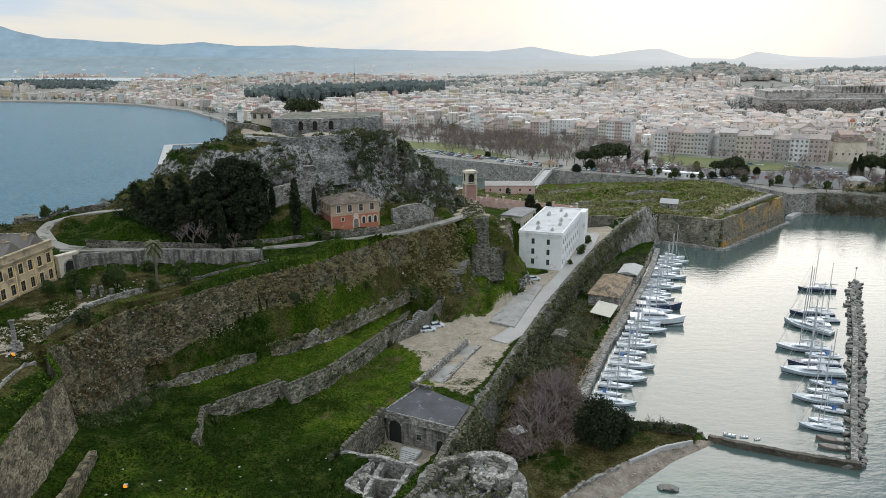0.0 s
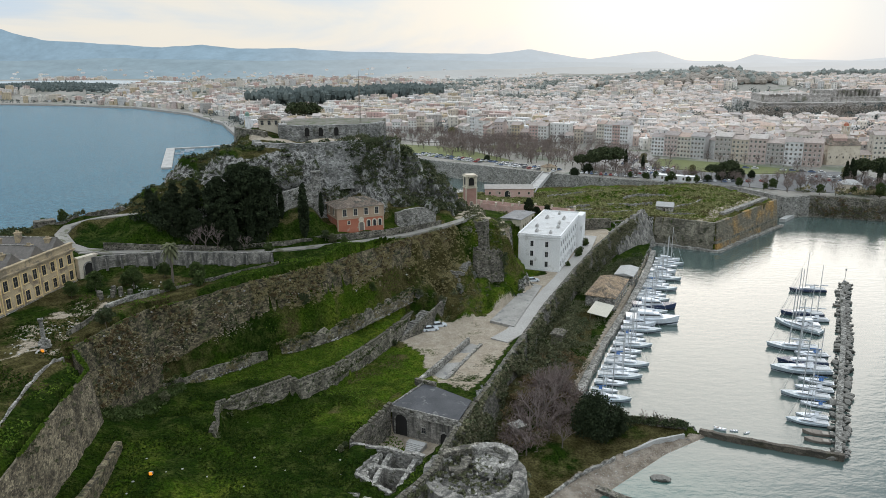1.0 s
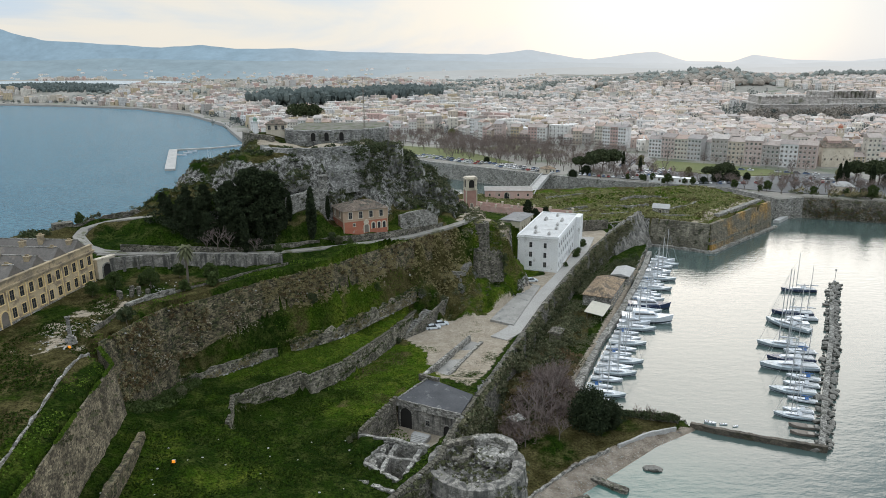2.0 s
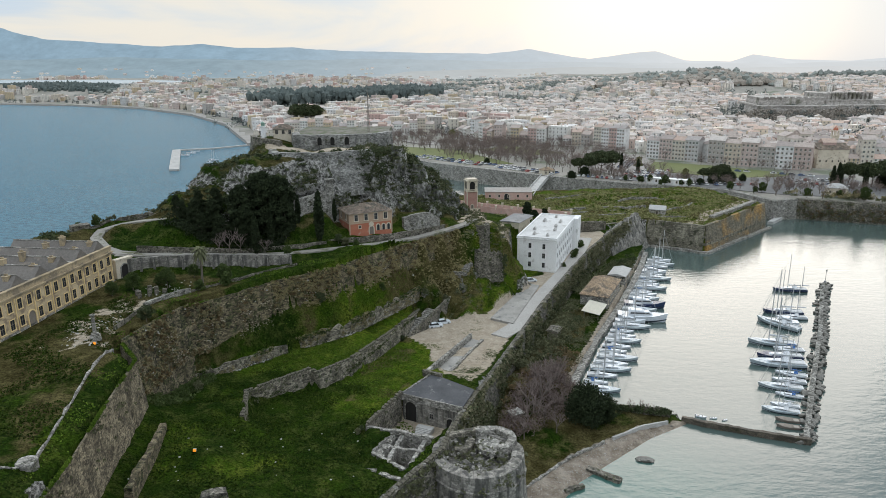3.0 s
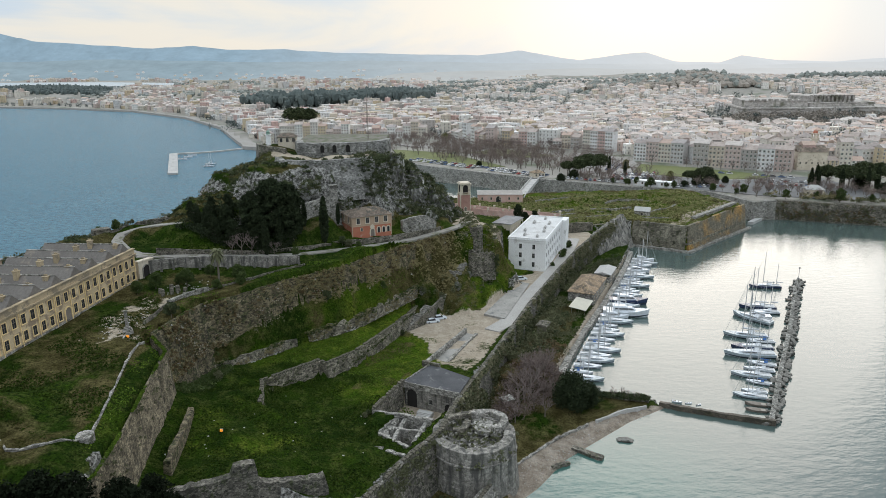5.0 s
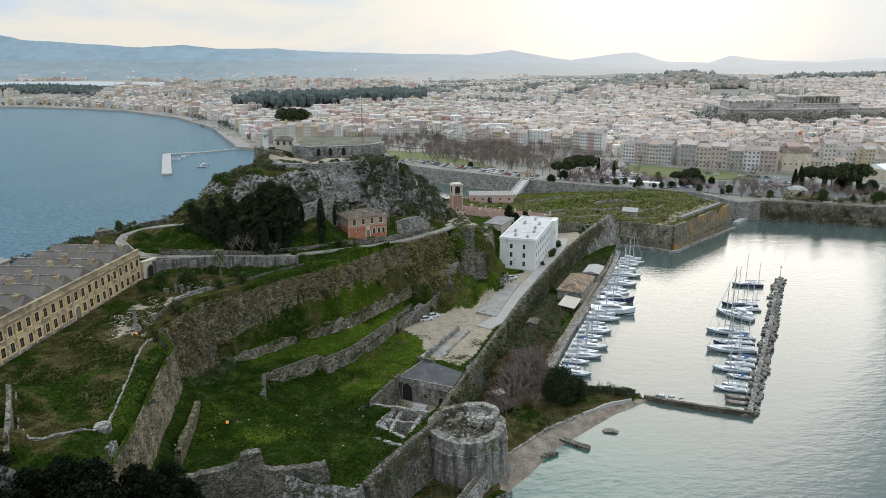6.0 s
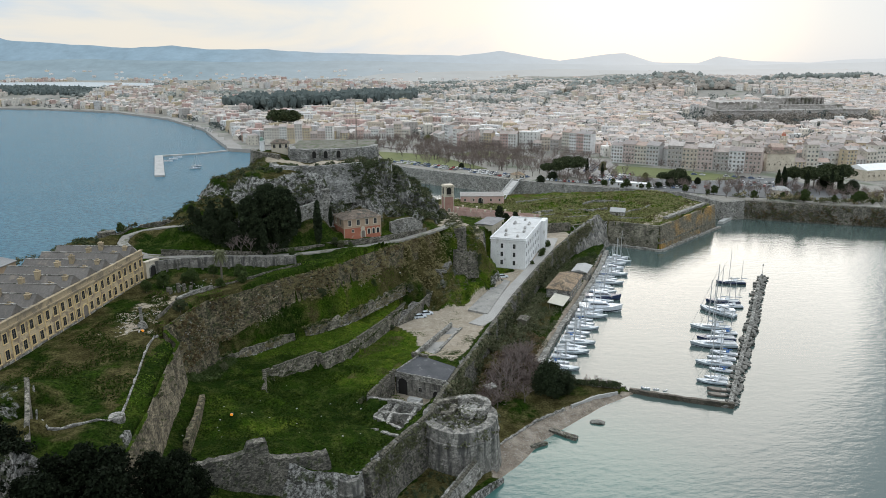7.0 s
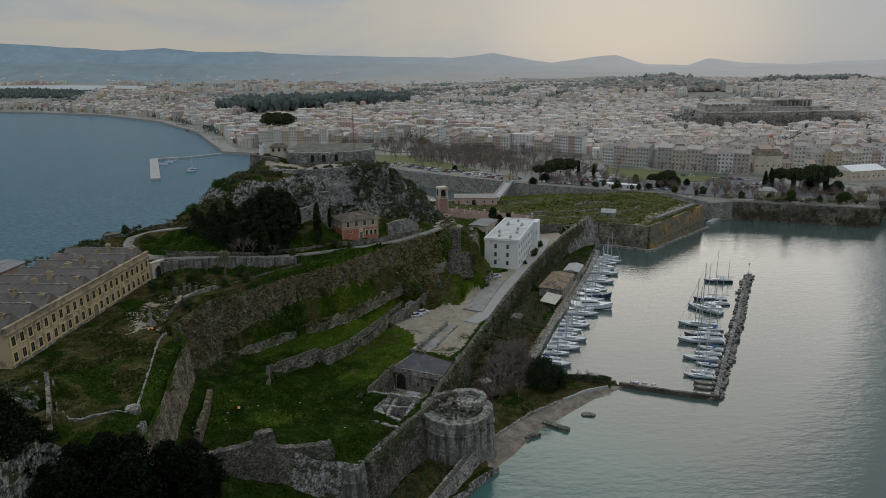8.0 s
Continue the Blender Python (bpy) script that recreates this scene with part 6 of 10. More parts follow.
def white_house():
    """Three-storey white block, long side along +x, its narrow front at x = 0 facing -x."""
    L, W, H = 40.0, 14.0, 12.0
    home = tagged(new("building"), "large white three-storey building with a flat white roof", "building")
    bm = bmesh.new()
    block(bm, 0, L, 0, W, -2, H)
    block(bm, L - 6.5, L + 0.5, -2.0, 0.0, -2, H + 0.6)
    part("wall", bm, WHITE_WALL, home)
    bm = bmesh.new()
    for z0, z1, o in ((0, 0.8, 0.12), (H - 1.1, H - 0.8, 0.18), (H - 0.35, H - 0.05, 0.35)):
        for x0, x1, y0, y1 in ((-o, L + o, -o, 0), (-o, L + o, W, W + o), (-o, 0, 0, W), (L, L + o, 0, W)):
            block(bm, x0, x1, y0, y1, z0, z1)
    for i in range(9):
        x = 0.3 + i * (L - 8) / 8
        block(bm, x - 0.28, x + 0.28, -0.12, 0.0, 0.8, H - 1.1)
    for yy in (0.3, W - 0.3):
        block(bm, -0.12, 0.0, yy - 0.28, yy + 0.28, 0.8, H - 1.1)
    part("cornice", bm, WHITE_WALL, home)
    bm = bmesh.new()
    for x0, x1, y0, y1 in ((-0.2, L + 0.2, -0.2, 0.25), (-0.2, L + 0.2, W - 0.25, W + 0.2), (-0.2, 0.25, 0.25, W - 0.25), (L - 0.25, L + 0.2, 0.25, W - 0.25)):
        block(bm, x0, x1, y0, y1, H, H + 0.55)
    part("parapet", bm, WHITE_WALL, home)
    bm = bmesh.new()
    block(bm, 0.25, L - 0.25, 0.25, W - 0.25, H, H + 0.12)
    part("roof", bm, material("limewashed_flat_roof", (0.42, 0.42, 0.41), (0.56, 0.56, 0.55), 0.6, 0.9, 0.2, 5.0, 0.2, (0.34, 0.33, 0.31), 0.58), home)
    for i, (x, y, s) in enumerate(((5, 9, 1.0), (4, 4, 0.7), (12, 10.5, 0.8), (13, 3.2, 1.1), (19, 4, 1.0), (27, 10, 1.5), (27, 3.8, 1.5), (35, 7, 0.9))):
        bm = bmesh.new()
        block(bm, x - s, x + s, y - 0.45, y + 0.45, H + 0.1, H + 0.9)
        for k in (-0.6, -0.2, 0.2, 0.6):
            block(bm, x + s * k - 0.13, x + s * k + 0.13, y - 0.15, y + 0.15, H + 0.9, H + 1.3)
        part("chimney", bm, CONCRETE, home)
    win = window_mesh(1.0, 1.8, 0.14, surround=WHITE_WALL, deep=0.06)
    for r in range(3):
        for yy in (4.4, 9.4):
            put("window", win, home, pose(0, yy, 1.5 + r * 3.4, 0, 0, -90))
        for i in range(8):
            put("window", win, home, pose(2.4 + i * (L - 8.5) / 8, 0, 1.5 + r * 3.4))
    for i in range(2):
        put("door", arch_mesh("door", 1.6, 2.6, (TIMBER, WHITE_WALL)), home, pose(8 + i * 15, -0.02, 0))
    return home


white = white_house()
white.matrix_basis = pose(42.8, 202.5, 8.5, 0, 0, 68.7)
low_block("tan rendered store with a flat grey roof", 15, 8, 6.5, CREAM_PALE, LEAD, pose(33.5, 240, 13.5, 0, 0, 62), 0.4, 0)


def clock_tower():
    """A square brick bell tower with open arches at the top."""
    home = tagged(new("bell_tower"), "square pink and cream bell tower with open arches", "tower")
    bm = bmesh.new()
    block(bm, -2.5, 2.5, -2.5, 2.5, -3, 8.6, 0.1)
    part("shaft", bm, material("pink_brick", (0.33, 0.18, 0.145), (0.44, 0.26, 0.215), 1.2, 0.9, 0.4, 7.0, 0.2, (0.4, 0.33, 0.28), 0.6), home)
    bm = bmesh.new()
    for z0, z1, o in ((-0.2, 0.5, 2.7), (8.5, 8.9, 2.8), (9.4, 9.7, 2.6), (13.6, 14.1, 2.9), (14.1, 14.6, 2.4)):
        block(bm, -o, o, -o, o, z0, z1)
    for sx_ in (-1, 1):
        for sy_ in (-1, 1):
            block(bm, sx_ * 2.0 - 0.55, sx_ * 2.0 + 0.55, sy_ * 2.0 - 0.55, sy_ * 2.0 + 0.55, 8.9, 13.6)
            block(bm, sx_ * 2.48 - 0.2, sx_ * 2.48 + 0.2, sy_ * 2.48 - 0.2, sy_ * 2.48 + 0.2, 0, 8.6)
    part("belfry", bm, CREAM_PALE, home, "cream belfry")
    for k in range(4):
        put("arch", arch_mesh("arch", 2.6, 3.9, (DEEP, CREAM_PALE), 0.1, 0.3), home, pose(0, 0, 0, 0, 0, k * 90) @ pose(0, -2.35, 9.5))
    put("door", arch_mesh("door", 1.2, 2.4, (TIMBER, CREAM_PALE)), home, pose(0, -2.5, 0))
    return home


tower_ = clock_tower()
tower_.matrix_basis = pose(18, 292, 13.4, 0, 0, 12)
gate_house = low_block("pink gatehouse with a flat pale roof and arched door", 25, 14, 4.2, PINK_RENDER, PAVING, pose(41, 338, 9.8, 0, 0, -4), 0.2, 5)
put("door", arch_mesh("door", 2.6, 3.4, (DARK_GLASS, CREAM_PALE)), gate_house, pose(-1, -7.0, 0))
bm = bmesh.new()
solid(bm, [[(x - 3, y, z - 1.2), (x + 3, y + 1, z - 1.2), (x + 3, y + 1, z + 1.1), (x + 2.6, y + 1, z + 1.1), (x + 2.6, y + 1, z), (x - 2.6, y, z), (x - 2.6, y, z + 1.1), (x - 3, y, z + 1.1)] for x, y, z in ((52, 338, 10.2), (62, 372, 10.2), (74, 412, 10.2))])
bmesh.ops.recalc_face_normals(bm, faces=bm.faces)
tagged(part("bridge", bm, CONCRETE), "pale footbridge over the moat with solid parapets", "bridge", kind="structure")
for k, ln in enumerate(([(-8, 300, 17.5), (10, 297, 15.5), (30, 292, 13.8), (52, 286, 12.6), (62, 283, 12)], [(-8, 307, 17.2), (12, 305, 15.2), (34, 300, 13.4), (56, 293, 12.2), (66, 290, 11.8)])):
    stone_wall("pinkish balustrade wall of the entrance road", ln, lambda p: p[2] - 4.5, PINK_RENDER, thick=0.5, worn=0.02, seed=30 + k)
    for i, p in enumerate(finer(ln, 6.5)):
        bm = bmesh.new()
        block(bm, p[0] - 0.45, p[0] + 0.45, p[1] - 0.45, p[1] + 0.45, p[2] - 1, p[2] + 0.8)
        block(bm, p[0] - 0.55, p[0] + 0.55, p[1] - 0.55, p[1] + 0.55, p[2] + 0.8, p[2] + 1.0)
        tagged(part("gate_post", bm, CREAM_PALE), "square cream post on the balustrade", "post", "posts along the entrance road")
# the far bastion
FACE = [(60, 264, 10), (97, 273, 11.6), (118, 258.3, 11.8), (142, 280.5, 12.4), (164.5, 301.5, 12.8), (150, 350, 12.6)]
OCHRE = material("ochre_stained_stone", (0.12, 0.108, 0.078), (0.2, 0.175, 0.125), 0.16, 0.95, 0.7, 10.0, 0.2, (0.34, 0.2, 0.06), 0.47, patch_soft=0.16, cells=1.2, cell_tones=(0.6, 1.45))
stone_wall("grey battered bastion wall rising from the water", FACE[:3], lambda p: -1, STONE_DARK, thick=1.5, batter=0.14, side=1, worn=0.05, seed=21)
stone_wall("ochre stained bastion wall rising from the water", FACE[2:5], lambda p: -1, OCHRE, thick=1.5, batter=0.14, side=1, worn=0.05, seed=22)
stone_wall("grey return wall of the bastion along the moat", FACE[4:], lambda p: -1, STONE, thick=1.5, batter=0.14, side=1, worn=0.05, seed=23)
for lift, out_ in ((0.62, 0.75), (0.36, 1.15)):
    stone_wall("worn string course along the bastion wall", [(x, y, z * lift) for x, y, z in FACE[1:5]], lambda p: p[2] - 0.1, STONE_DARK, thick=0.5, side=1, proud=out_ + 12.2 * 0.14 * (1 - lift) - 0.35, worn=0.06, seed=int(lift * 100))
stone_wall("rough stone footing along the bastion waterline", [(95, 269.5, 0.9), (118.5, 254.4, 0.9), (142, 276.5, 0.9), (168, 300, 0.9)], lambda p: -1, STONE_PALE, thick=2.0, proud=1.0, worn=0.3, seed=24)
stone_wall("grassy gun parapet of the bastion", [(126, 270, 13.6), (146, 288.5, 13.8), (160, 302, 13.9)], lambda p: 10, STONE_PALE, thick=2.4, worn=0.15, seed=25)
stone_wall("low wall of the ruined traverse", [(84, 302, 11.6), (96, 300, 11.8), (106, 304, 11.8)], lambda p: 8, STONE_PALE, thick=0.9, worn=0.3, seed=26)
for k, ln in enumerate(([(68, 286, 10.4), (80, 289, 10.6), (92, 290, 10.8)], [(66, 293, 10.6), (78, 296.5, 11), (90, 298, 11)], [(64, 300, 10.8), (76, 305, 11.2)], [(112, 292, 12), (124, 298, 12.6), (132, 308, 12.8)], [(60, 330, 11), (90, 336, 12), (118, 334, 12.8)], [(96, 318, 11.6), (104, 324, 12.2), (116, 322, 12.4), (120, 316, 12.4)])):
    stone_wall("low grey terrace wall in the bastion's grass", ln, lambda p: 8.4, STONE_PALE, thick=0.7, worn=0.25, seed=200 + k)
stone_wall("low wall on the bastion terrace", [(98, 281, 11.6), (112, 279, 11.8), (122, 276, 11.9)], lambda p: 9, STONE_PALE, thick=0.6, worn=0.2, seed=27)
stone_wall("grey scarp wall behind the white building", [(50, 262, 14), (64, 262, 13.4), (76, 265, 12.8)], lambda p: 8, STONE, thick=1.0, worn=0.1, seed=28)
low_block("small pale stone hut on the grassy bastion", 7.0, 5.5, 3.0, STONE_PALE, CONCRETE, pose(106.5, 287, 10.4, 0, 0, -25), 1.8, 1)
spur = stone_wall("steep ridged spur at the end of the sea wall", [(72, 249, 10.5), (82, 261, 12.6), (92, 272, 15.2), (94.5, 274, 11)], lambda p: 0.5, TOWER_STONE, thick=1.6, batter=0.45, side=1, worn=0.7, step=0.9, proud=0.6, seed=29)

# casemate, ramp and cells
case = tagged(new("casemate"), "stone casemate with a flat grey roof and arched doors", "casemate")
bm = bmesh.new()
solid(bm, [[(-7.2, 105.2, z), (5.0, 99.0, z), (7.8, 106.4, z), (-0.8, 114.0, z)] for z in (5.6, 12.3)])
part("wall", bm, TOWER_STONE, case)
bm = bmesh.new()
solid(bm, [[(-7.5, 105.1, z), (5.2, 98.6, z), (8.1, 106.5, z), (-0.9, 114.4, z)] for z in (12.3, 12.55)])
part("roof", bm, material("dark_roofing_felt", (0.04, 0.042, 0.046), (0.08, 0.082, 0.087), 0.8, 0.9, 0.2, 4.0, 0.2, (0.14, 0.14, 0.14), 0.6), case)
case_ang = math.degrees(math.atan2(-6.2, 12.2))
put("door", arch_mesh("door", 2.6, 4.4, (DEEP, STONE_PALE)), case, pose(-5.4, 104.29, 6.6, 0, 0, case_ang))
put("door", arch_mesh("door", 1.7, 2.6, (DEEP, STONE_PALE)), case, pose(2.8, 100.12, 6.6, 0, 0, case_ang))
put("window", window_mesh(0.8, 1.1, 0.16, surround=STONE_PALE), case, pose(-1.1, 102.1, 8.2, 0, 0, case_ang))
steps = tagged(new("steps"), "short flight of stone steps in the sunken yard", "steps")
for i in range(6):
    bm = bmesh.new()
    block(bm, -2.0 + i * 0.1, 1.6 - i * 0.1, -0.4 - i * 0.32, -0.08 - i * 0.32 if i else 0.9, 0, 0.95 - i * 0.17 + 0.02)
    part("step", bm, CONCRETE, steps)
steps.matrix_basis = pose(-2.4, 99.6, 6.6, 0, 0, case_ang)
stone_wall("thick yard wall of the casemate", [(-7.6, 104.6, 13), (-10.6, 98.5, 12.8), (-13.6, 92.3, 12.6)], lambda p: 6, STONE, thick=0.55, side=1, worn=0.05, proud=0.35, seed=40)
stone_wall("low cross wall of the yard", [(-13.6, 92.3, 12.4), (-9.5, 91.2, 12.2), (-5.5, 90.8, 12)], lambda p: 8, STONE_PALE, thick=0.7, side=1, worn=0.15, proud=0.3, seed=41)
for k, ln in enumerate(([(-8.4, 91.4, 11.8), (-12.2, 84, 11.9)], [(-12.2, 84, 12), (-5.8, 78.4, 12)], [(-8.4, 91.2, 12), (-0.8, 88.4, 12.2)], [(-10.4, 87.2, 11.4), (-2.6, 84.4, 11.6)], [(-6.6, 90.2, 11.5), (-9.0, 82.2, 11.3)], [(-2.2, 88.4, 11.6), (-5.0, 80.4, 11.4)], [(-10.5, 77.4, 12.4), (-18, 78.6, 12.9)], [(-10.5, 77.4, 12.2), (-6.4, 75.2, 12.2)])):
    stone_wall("broken stone cell wall", ln, lambda p: 7.2, STONE_PALE, thick=0.75, proud=0.35, worn=0.16, step=0.8, seed=50 + k)
rnd_slab = random.Random(31)
for i in range(9):
    bm = bmesh.new()
    w_, l_ = rnd_slab.uniform(0.5, 0.75), rnd_slab.uniform(0.6, 0.95)
    block(bm, -w_, w_, -l_, l_, -3.6, 0.0, 0.08)
    f = i / 8
    slab = tagged(part("stone_slab", bm, STONE_PALE), "worn pale stone block beside the ruined cells", "slab", "blocks beside the cells")
    slab.matrix_basis = pose(-8.3 - 2.6 * f + rnd_slab.uniform(-0.6, 0.6), 90.2 - 6.6 * f, 11.3 + rnd_slab.uniform(-0.35, 0.3), rnd_slab.uniform(-3, 3), 0, 20 + rnd_slab.uniform(-12, 12))
stone_wall("pale stone edging of the casemate roof", [(-7.5, 105.0, 12.8), (5.2, 98.5, 12.8)], lambda p: 12.3, STONE_PALE, thick=0.3, proud=0.15, worn=0.05, step=0.8, seed=45)
stone_wall("pale stone edging of the casemate roof", [(-0.9, 114.4, 12.8), (-7.5, 105.0, 12.8)], lambda p: 12.3, STONE_PALE, thick=0.3, proud=0.15, worn=0.05, step=0.8, seed=46)
stone_wall("square stone block at the head of the ramp", [(-2.9, 115.2, 13.3), (1.2, 112.8, 13.3)], lambda p: 9, STONE, thick=0.8, proud=0.4, worn=0.06, step=0.8, seed=47)
for a, z in (((-3.4, 116.4, 11.4), (9.6, 143.6, 10.2)), ((1.6, 118.5, 9.6), (12.4, 142, 9.2))):
    stone_wall("straight stone ramp wall on the forecourt", [a, z], lambda p: 7.6, STONE_PALE, thick=0.8, proud=0.4, worn=0.05, seed=int(a[2] * 10))
bm = bmesh.new()
solid(bm, [[(-2.6, 117.2, 8.2), (1.3, 118.4, 8.2), (12, 142.0, 8.2), (9.8, 143.4, 8.2)], [(-2.6, 117.2, 9.7), (1.3, 118.4, 9.6), (12, 142.0, 8.66), (9.8, 143.4, 8.66)]])
WORN_SLAB = material("worn_wet_concrete", (0.2, 0.192, 0.175), (0.32, 0.308, 0.282), 1.0, 0.8, 0.15, 4.0, 0.18, (0.14, 0.14, 0.138), 0.56)
tagged(part("ramp", bm, WORN_SLAB), "pale concrete ramp between two low walls", "ramp", kind="structure")
bm = bmesh.new()
solid(bm, [[(16.0, 157.5, z), (22.0, 153.2, z), (34.6, 186.6, z), (31.0, 189.6, z)] for z in (8.0, 9.15)])
tagged(part("platform", bm, WORN_SLAB), "raised concrete platform beside the forecourt road", "platform", kind="structure")
bm = bmesh.new()
for i in range(16):
    f = i / 15
    block(bm, -1.2, 1.2, i * 0.76, i * 0.76 + 0.8, -1.4, i * 0.27)
stairs = tagged(part("stairs", bm, STONE_PALE), "worn stone stairway up to the grass terrace", "stairs", kind="structure")
stairs.matrix_basis = pose(-8.8, 146.2, 8.8, 0, 0, -38.7)
stone_wall("stair side wall of rubble", [(-7.4, 145.0, 9.5), (0.3, 154.6, 13.5), (5.4, 166, 14.2)], lambda p: 8, STONE, thick=0.6, worn=0.1, seed=61)

# the round tower


def round_tower(label, cx, cy, r0, r1, z0, z1, lip, hollow, seed, mat=None):
    rnd_ = random.Random(seed)
    bm = bmesh.new()
    n = 40
    prof = [(z0 - 2, r0 + 0.5), (z0 + (z1 - z0) * 0.45, (r0 + r1) / 2), (z1 - 3.0, r1 + 0.05), (z1 - 2.9, r1 + 0.28), (z1 - 2.6, r1 + 0.26), (z1 - 2.55, r1), (z1, r1 - 0.3), (z1, r1 - lip), (z1 - hollow, r1 - lip - 0.2)]
    jit = [[rnd_.uniform(-0.14, 0.14) for _ in range(n)] for _ in prof]
    solid(bm, [[(cx + (r + jit[k][i]) * math.cos(2 * math.pi * i / n), cy + (r + jit[k][i]) * math.sin(2 * math.pi * i / n), z + jit[k][i] * (1.5 if k > 5 else 0.3)) for i in range(n)] for k, (z, r) in enumerate(prof)])
    bmesh.ops.recalc_face_normals(bm, faces=bm.faces)
    return tagged(part("round_tower", bm, mat or TOWER_STONE), label, "tower", kind="structure")


round_tower("stout round stone tower with worn pale walls and a broken top", 7.3, 83.4, 8.9, 8.5, 1.5, 11.9, 2.4, 1.7, 5)
round_tower("small round corner turret of rubble stone", -15.4, 60.8, 2.8, 2.5, 2.0, 12.6, 1.2, 0.3, 6)
stone_wall("curved stone breastwork on the round tower", [(10.2 + 3.9 * math.cos(radians(a)), 86.6 + 3.7 * math.sin(radians(a)), 13.0) for a in range(-75, 150, 15)], lambda p: 10.5, STONE_PALE, thick=1.5, side=1, worn=0.04, step=0.8, seed=7)
bm = bmesh.new()
solid(bm, [[(10.2 + 2.9 * math.cos(i * math.pi / 10), 86.2 + 2.8 * math.sin(i * math.pi / 10), z) for i in range(20)] for z in (10.8, 11.75)])
tagged(part("gun_floor", bm, STONE_PALE), "round paved gun floor on the tower", "floor", kind="structure")
# a dark window mesh stands for each shaded embrasure opening
for k, (x, y, a) in enumerate(((1.0, 78.4, 38), (2.6, 76.9, 28))):
    put("embrasure", window_mesh(1.1, 1.5, 0.2, surround=STONE_PALE), bpy.data.objects["round_tower"], pose(x, y, 9.5, 0, 0, a - 90))
for k, ln in enumerate(([(3.2, 84.4, 12.0), (5.6, 84.6, 12.2), (6.6, 87.6, 12.4)], [(2.2, 88.2, 12.7), (5.6, 89.6, 12.8), (9.0, 90.4, 12.8)])):
    stone_wall("ruined wall on the tower top", ln, lambda p: 10.2, STONE, thick=1.3, worn=0.15, step=0.7, seed=70 + k)
stone_wall("pale outer sea wall with large blocks at the water", [(-6, 50, 4.6), (1.4, 61, 4.8), (7, 70.5, 5.0), (12.4, 79, 5.4)], lambda p: -1, STONE_PALE, thick=1.6, batter=0.3, side=1, worn=0.25, step=1.0, seed=80)
stone_wall("low wall in the lower court", [(4, 68, 3.6), (7.5, 74.5, 3.8), (10, 75.5, 3.8)], lambda p: 1, STONE_PALE, thick=0.6, worn=0.2, seed=81)
# column on the terrace
mon = tagged(new("monument"), "pale stone column on a stepped plinth", "monument")
bm = bmesh.new()
block(bm, -0.9, 0.9, -0.9, 0.9, -0.5, 0.3)
block(bm, -0.6, 0.6, -0.6, 0.6, 0.3, 0.75)
part("plinth", bm, STONE_PALE, mon)
bm = bmesh.new()
block(bm, -0.32, 0.32, -0.32, 0.32, 0.75, 4.1, 0.05)
block(bm, -0.42, 0.42, -0.42, 0.42, 4.1, 4.3)
part("shaft", bm, STONE_PALE, mon)
mon.matrix_basis = pose(-61.8, 90.5, 32.2, 0, 0, 30)
lamp_glow = bpy.data.materials.new("lit_amber_glass")
lamp_glow.use_nodes = True
lamp_glow.node_tree.nodes["Principled BSDF"].inputs["Base Color"].default_value = (0.5, 0.2, 0.02, 1)
lamp_glow.node_tree.nodes["Principled BSDF"].inputs["Emission Color"].default_value = (1.0, 0.33, 0.02, 1)
lamp_glow.node_tree.nodes["Principled BSDF"].inputs["Emission Strength"].default_value = 0.9
for x, y in ((-61.0, 88.6), (-39.7, 74.1)):
    lampo = tagged(new("flood_lamp"), "small amber flood lamp standing in the grass", "lamp", "flood lamps")
    bm = bmesh.new()
    block(bm, -0.25, 0.25, -0.15, 0.15, 0.05, 0.45)
    block(bm, -0.05, 0.05, -0.05, 0.05, -0.3, 0.06)
    part("housing", bm, METAL, lampo)
    bm = bmesh.new()
    block(bm, -0.24, 0.24, -0.3, -0.155, 0.08, 0.5, 0.03)
    part("lens", bm, lamp_glow, lampo)
    lampo.matrix_basis = pose(x, y, ground_z(x, y) + 0.1)
bm = bmesh.new()
solid(bm, [[(-51.6 + r * math.cos(i * math.pi / 8), 51 + r * math.sin(i * math.pi / 8), z) for i in range(16)] for z, r in ((30.4, 1.35), (31.85, 1.35), (31.95, 1.2))])
tagged(part("stone_disc", bm, STONE_PALE), "round pale stone slab at the terrace corner", "slab")

# headland parapet, ruined stubs and rubble
stone_wall("rough parapet along the headland", [(-100, 126, 36.8), (-95, 136, 37.4), (-92, 145, 38.6), (-87, 152, 40.2), (-78, 154, 41.6), (-68, 155, 43.2)], lambda p: p[2] - 3, STONE, thick=0.6, worn=0.5, seed=101)
bm = bmesh.new()
block(bm, -2.4, 2.4, -1.6, 1.6, -3, 2.2, 0.2)
tagged(part("watch_post", bm, STONE), "squat square stone watch post on the headland", "tower").matrix_basis = pose(-92, 147.5, ground_z(-92, 147.5) - 0.3, 0, 0, 40)
for k, (x, y, h) in enumerate(((-62.5, 111.5, 1.6), (-61, 113, 1.4), (-60.2, 114.6, 1.8), (-63.8, 113.4, 1.2), (-62, 115.6, 1.5), (-59, 116, 1.0), (-58, 112.8, 0.8))):
    bm = bmesh.new()
    block(bm, -0.4, 0.4, -0.4, 0.4, -0.5, h, 0.06)
    tagged(part("ruined_pier", bm, STONE), "broken square stone pier on the terrace", "ruin", "ruined piers").matrix_basis = pose(x, y, ground_z(x, y), 2, 1, 30 + 5 * k)
stone_wall("low ruined foundation on the terrace", [(-60, 107, 32.9), (-56.5, 113.6, 32.9), (-54, 117, 32.8)], lambda p: 31, STONE_PALE, thick=0.6, worn=0.15, seed=102)

# coping stones, piece by piece
COPE = []
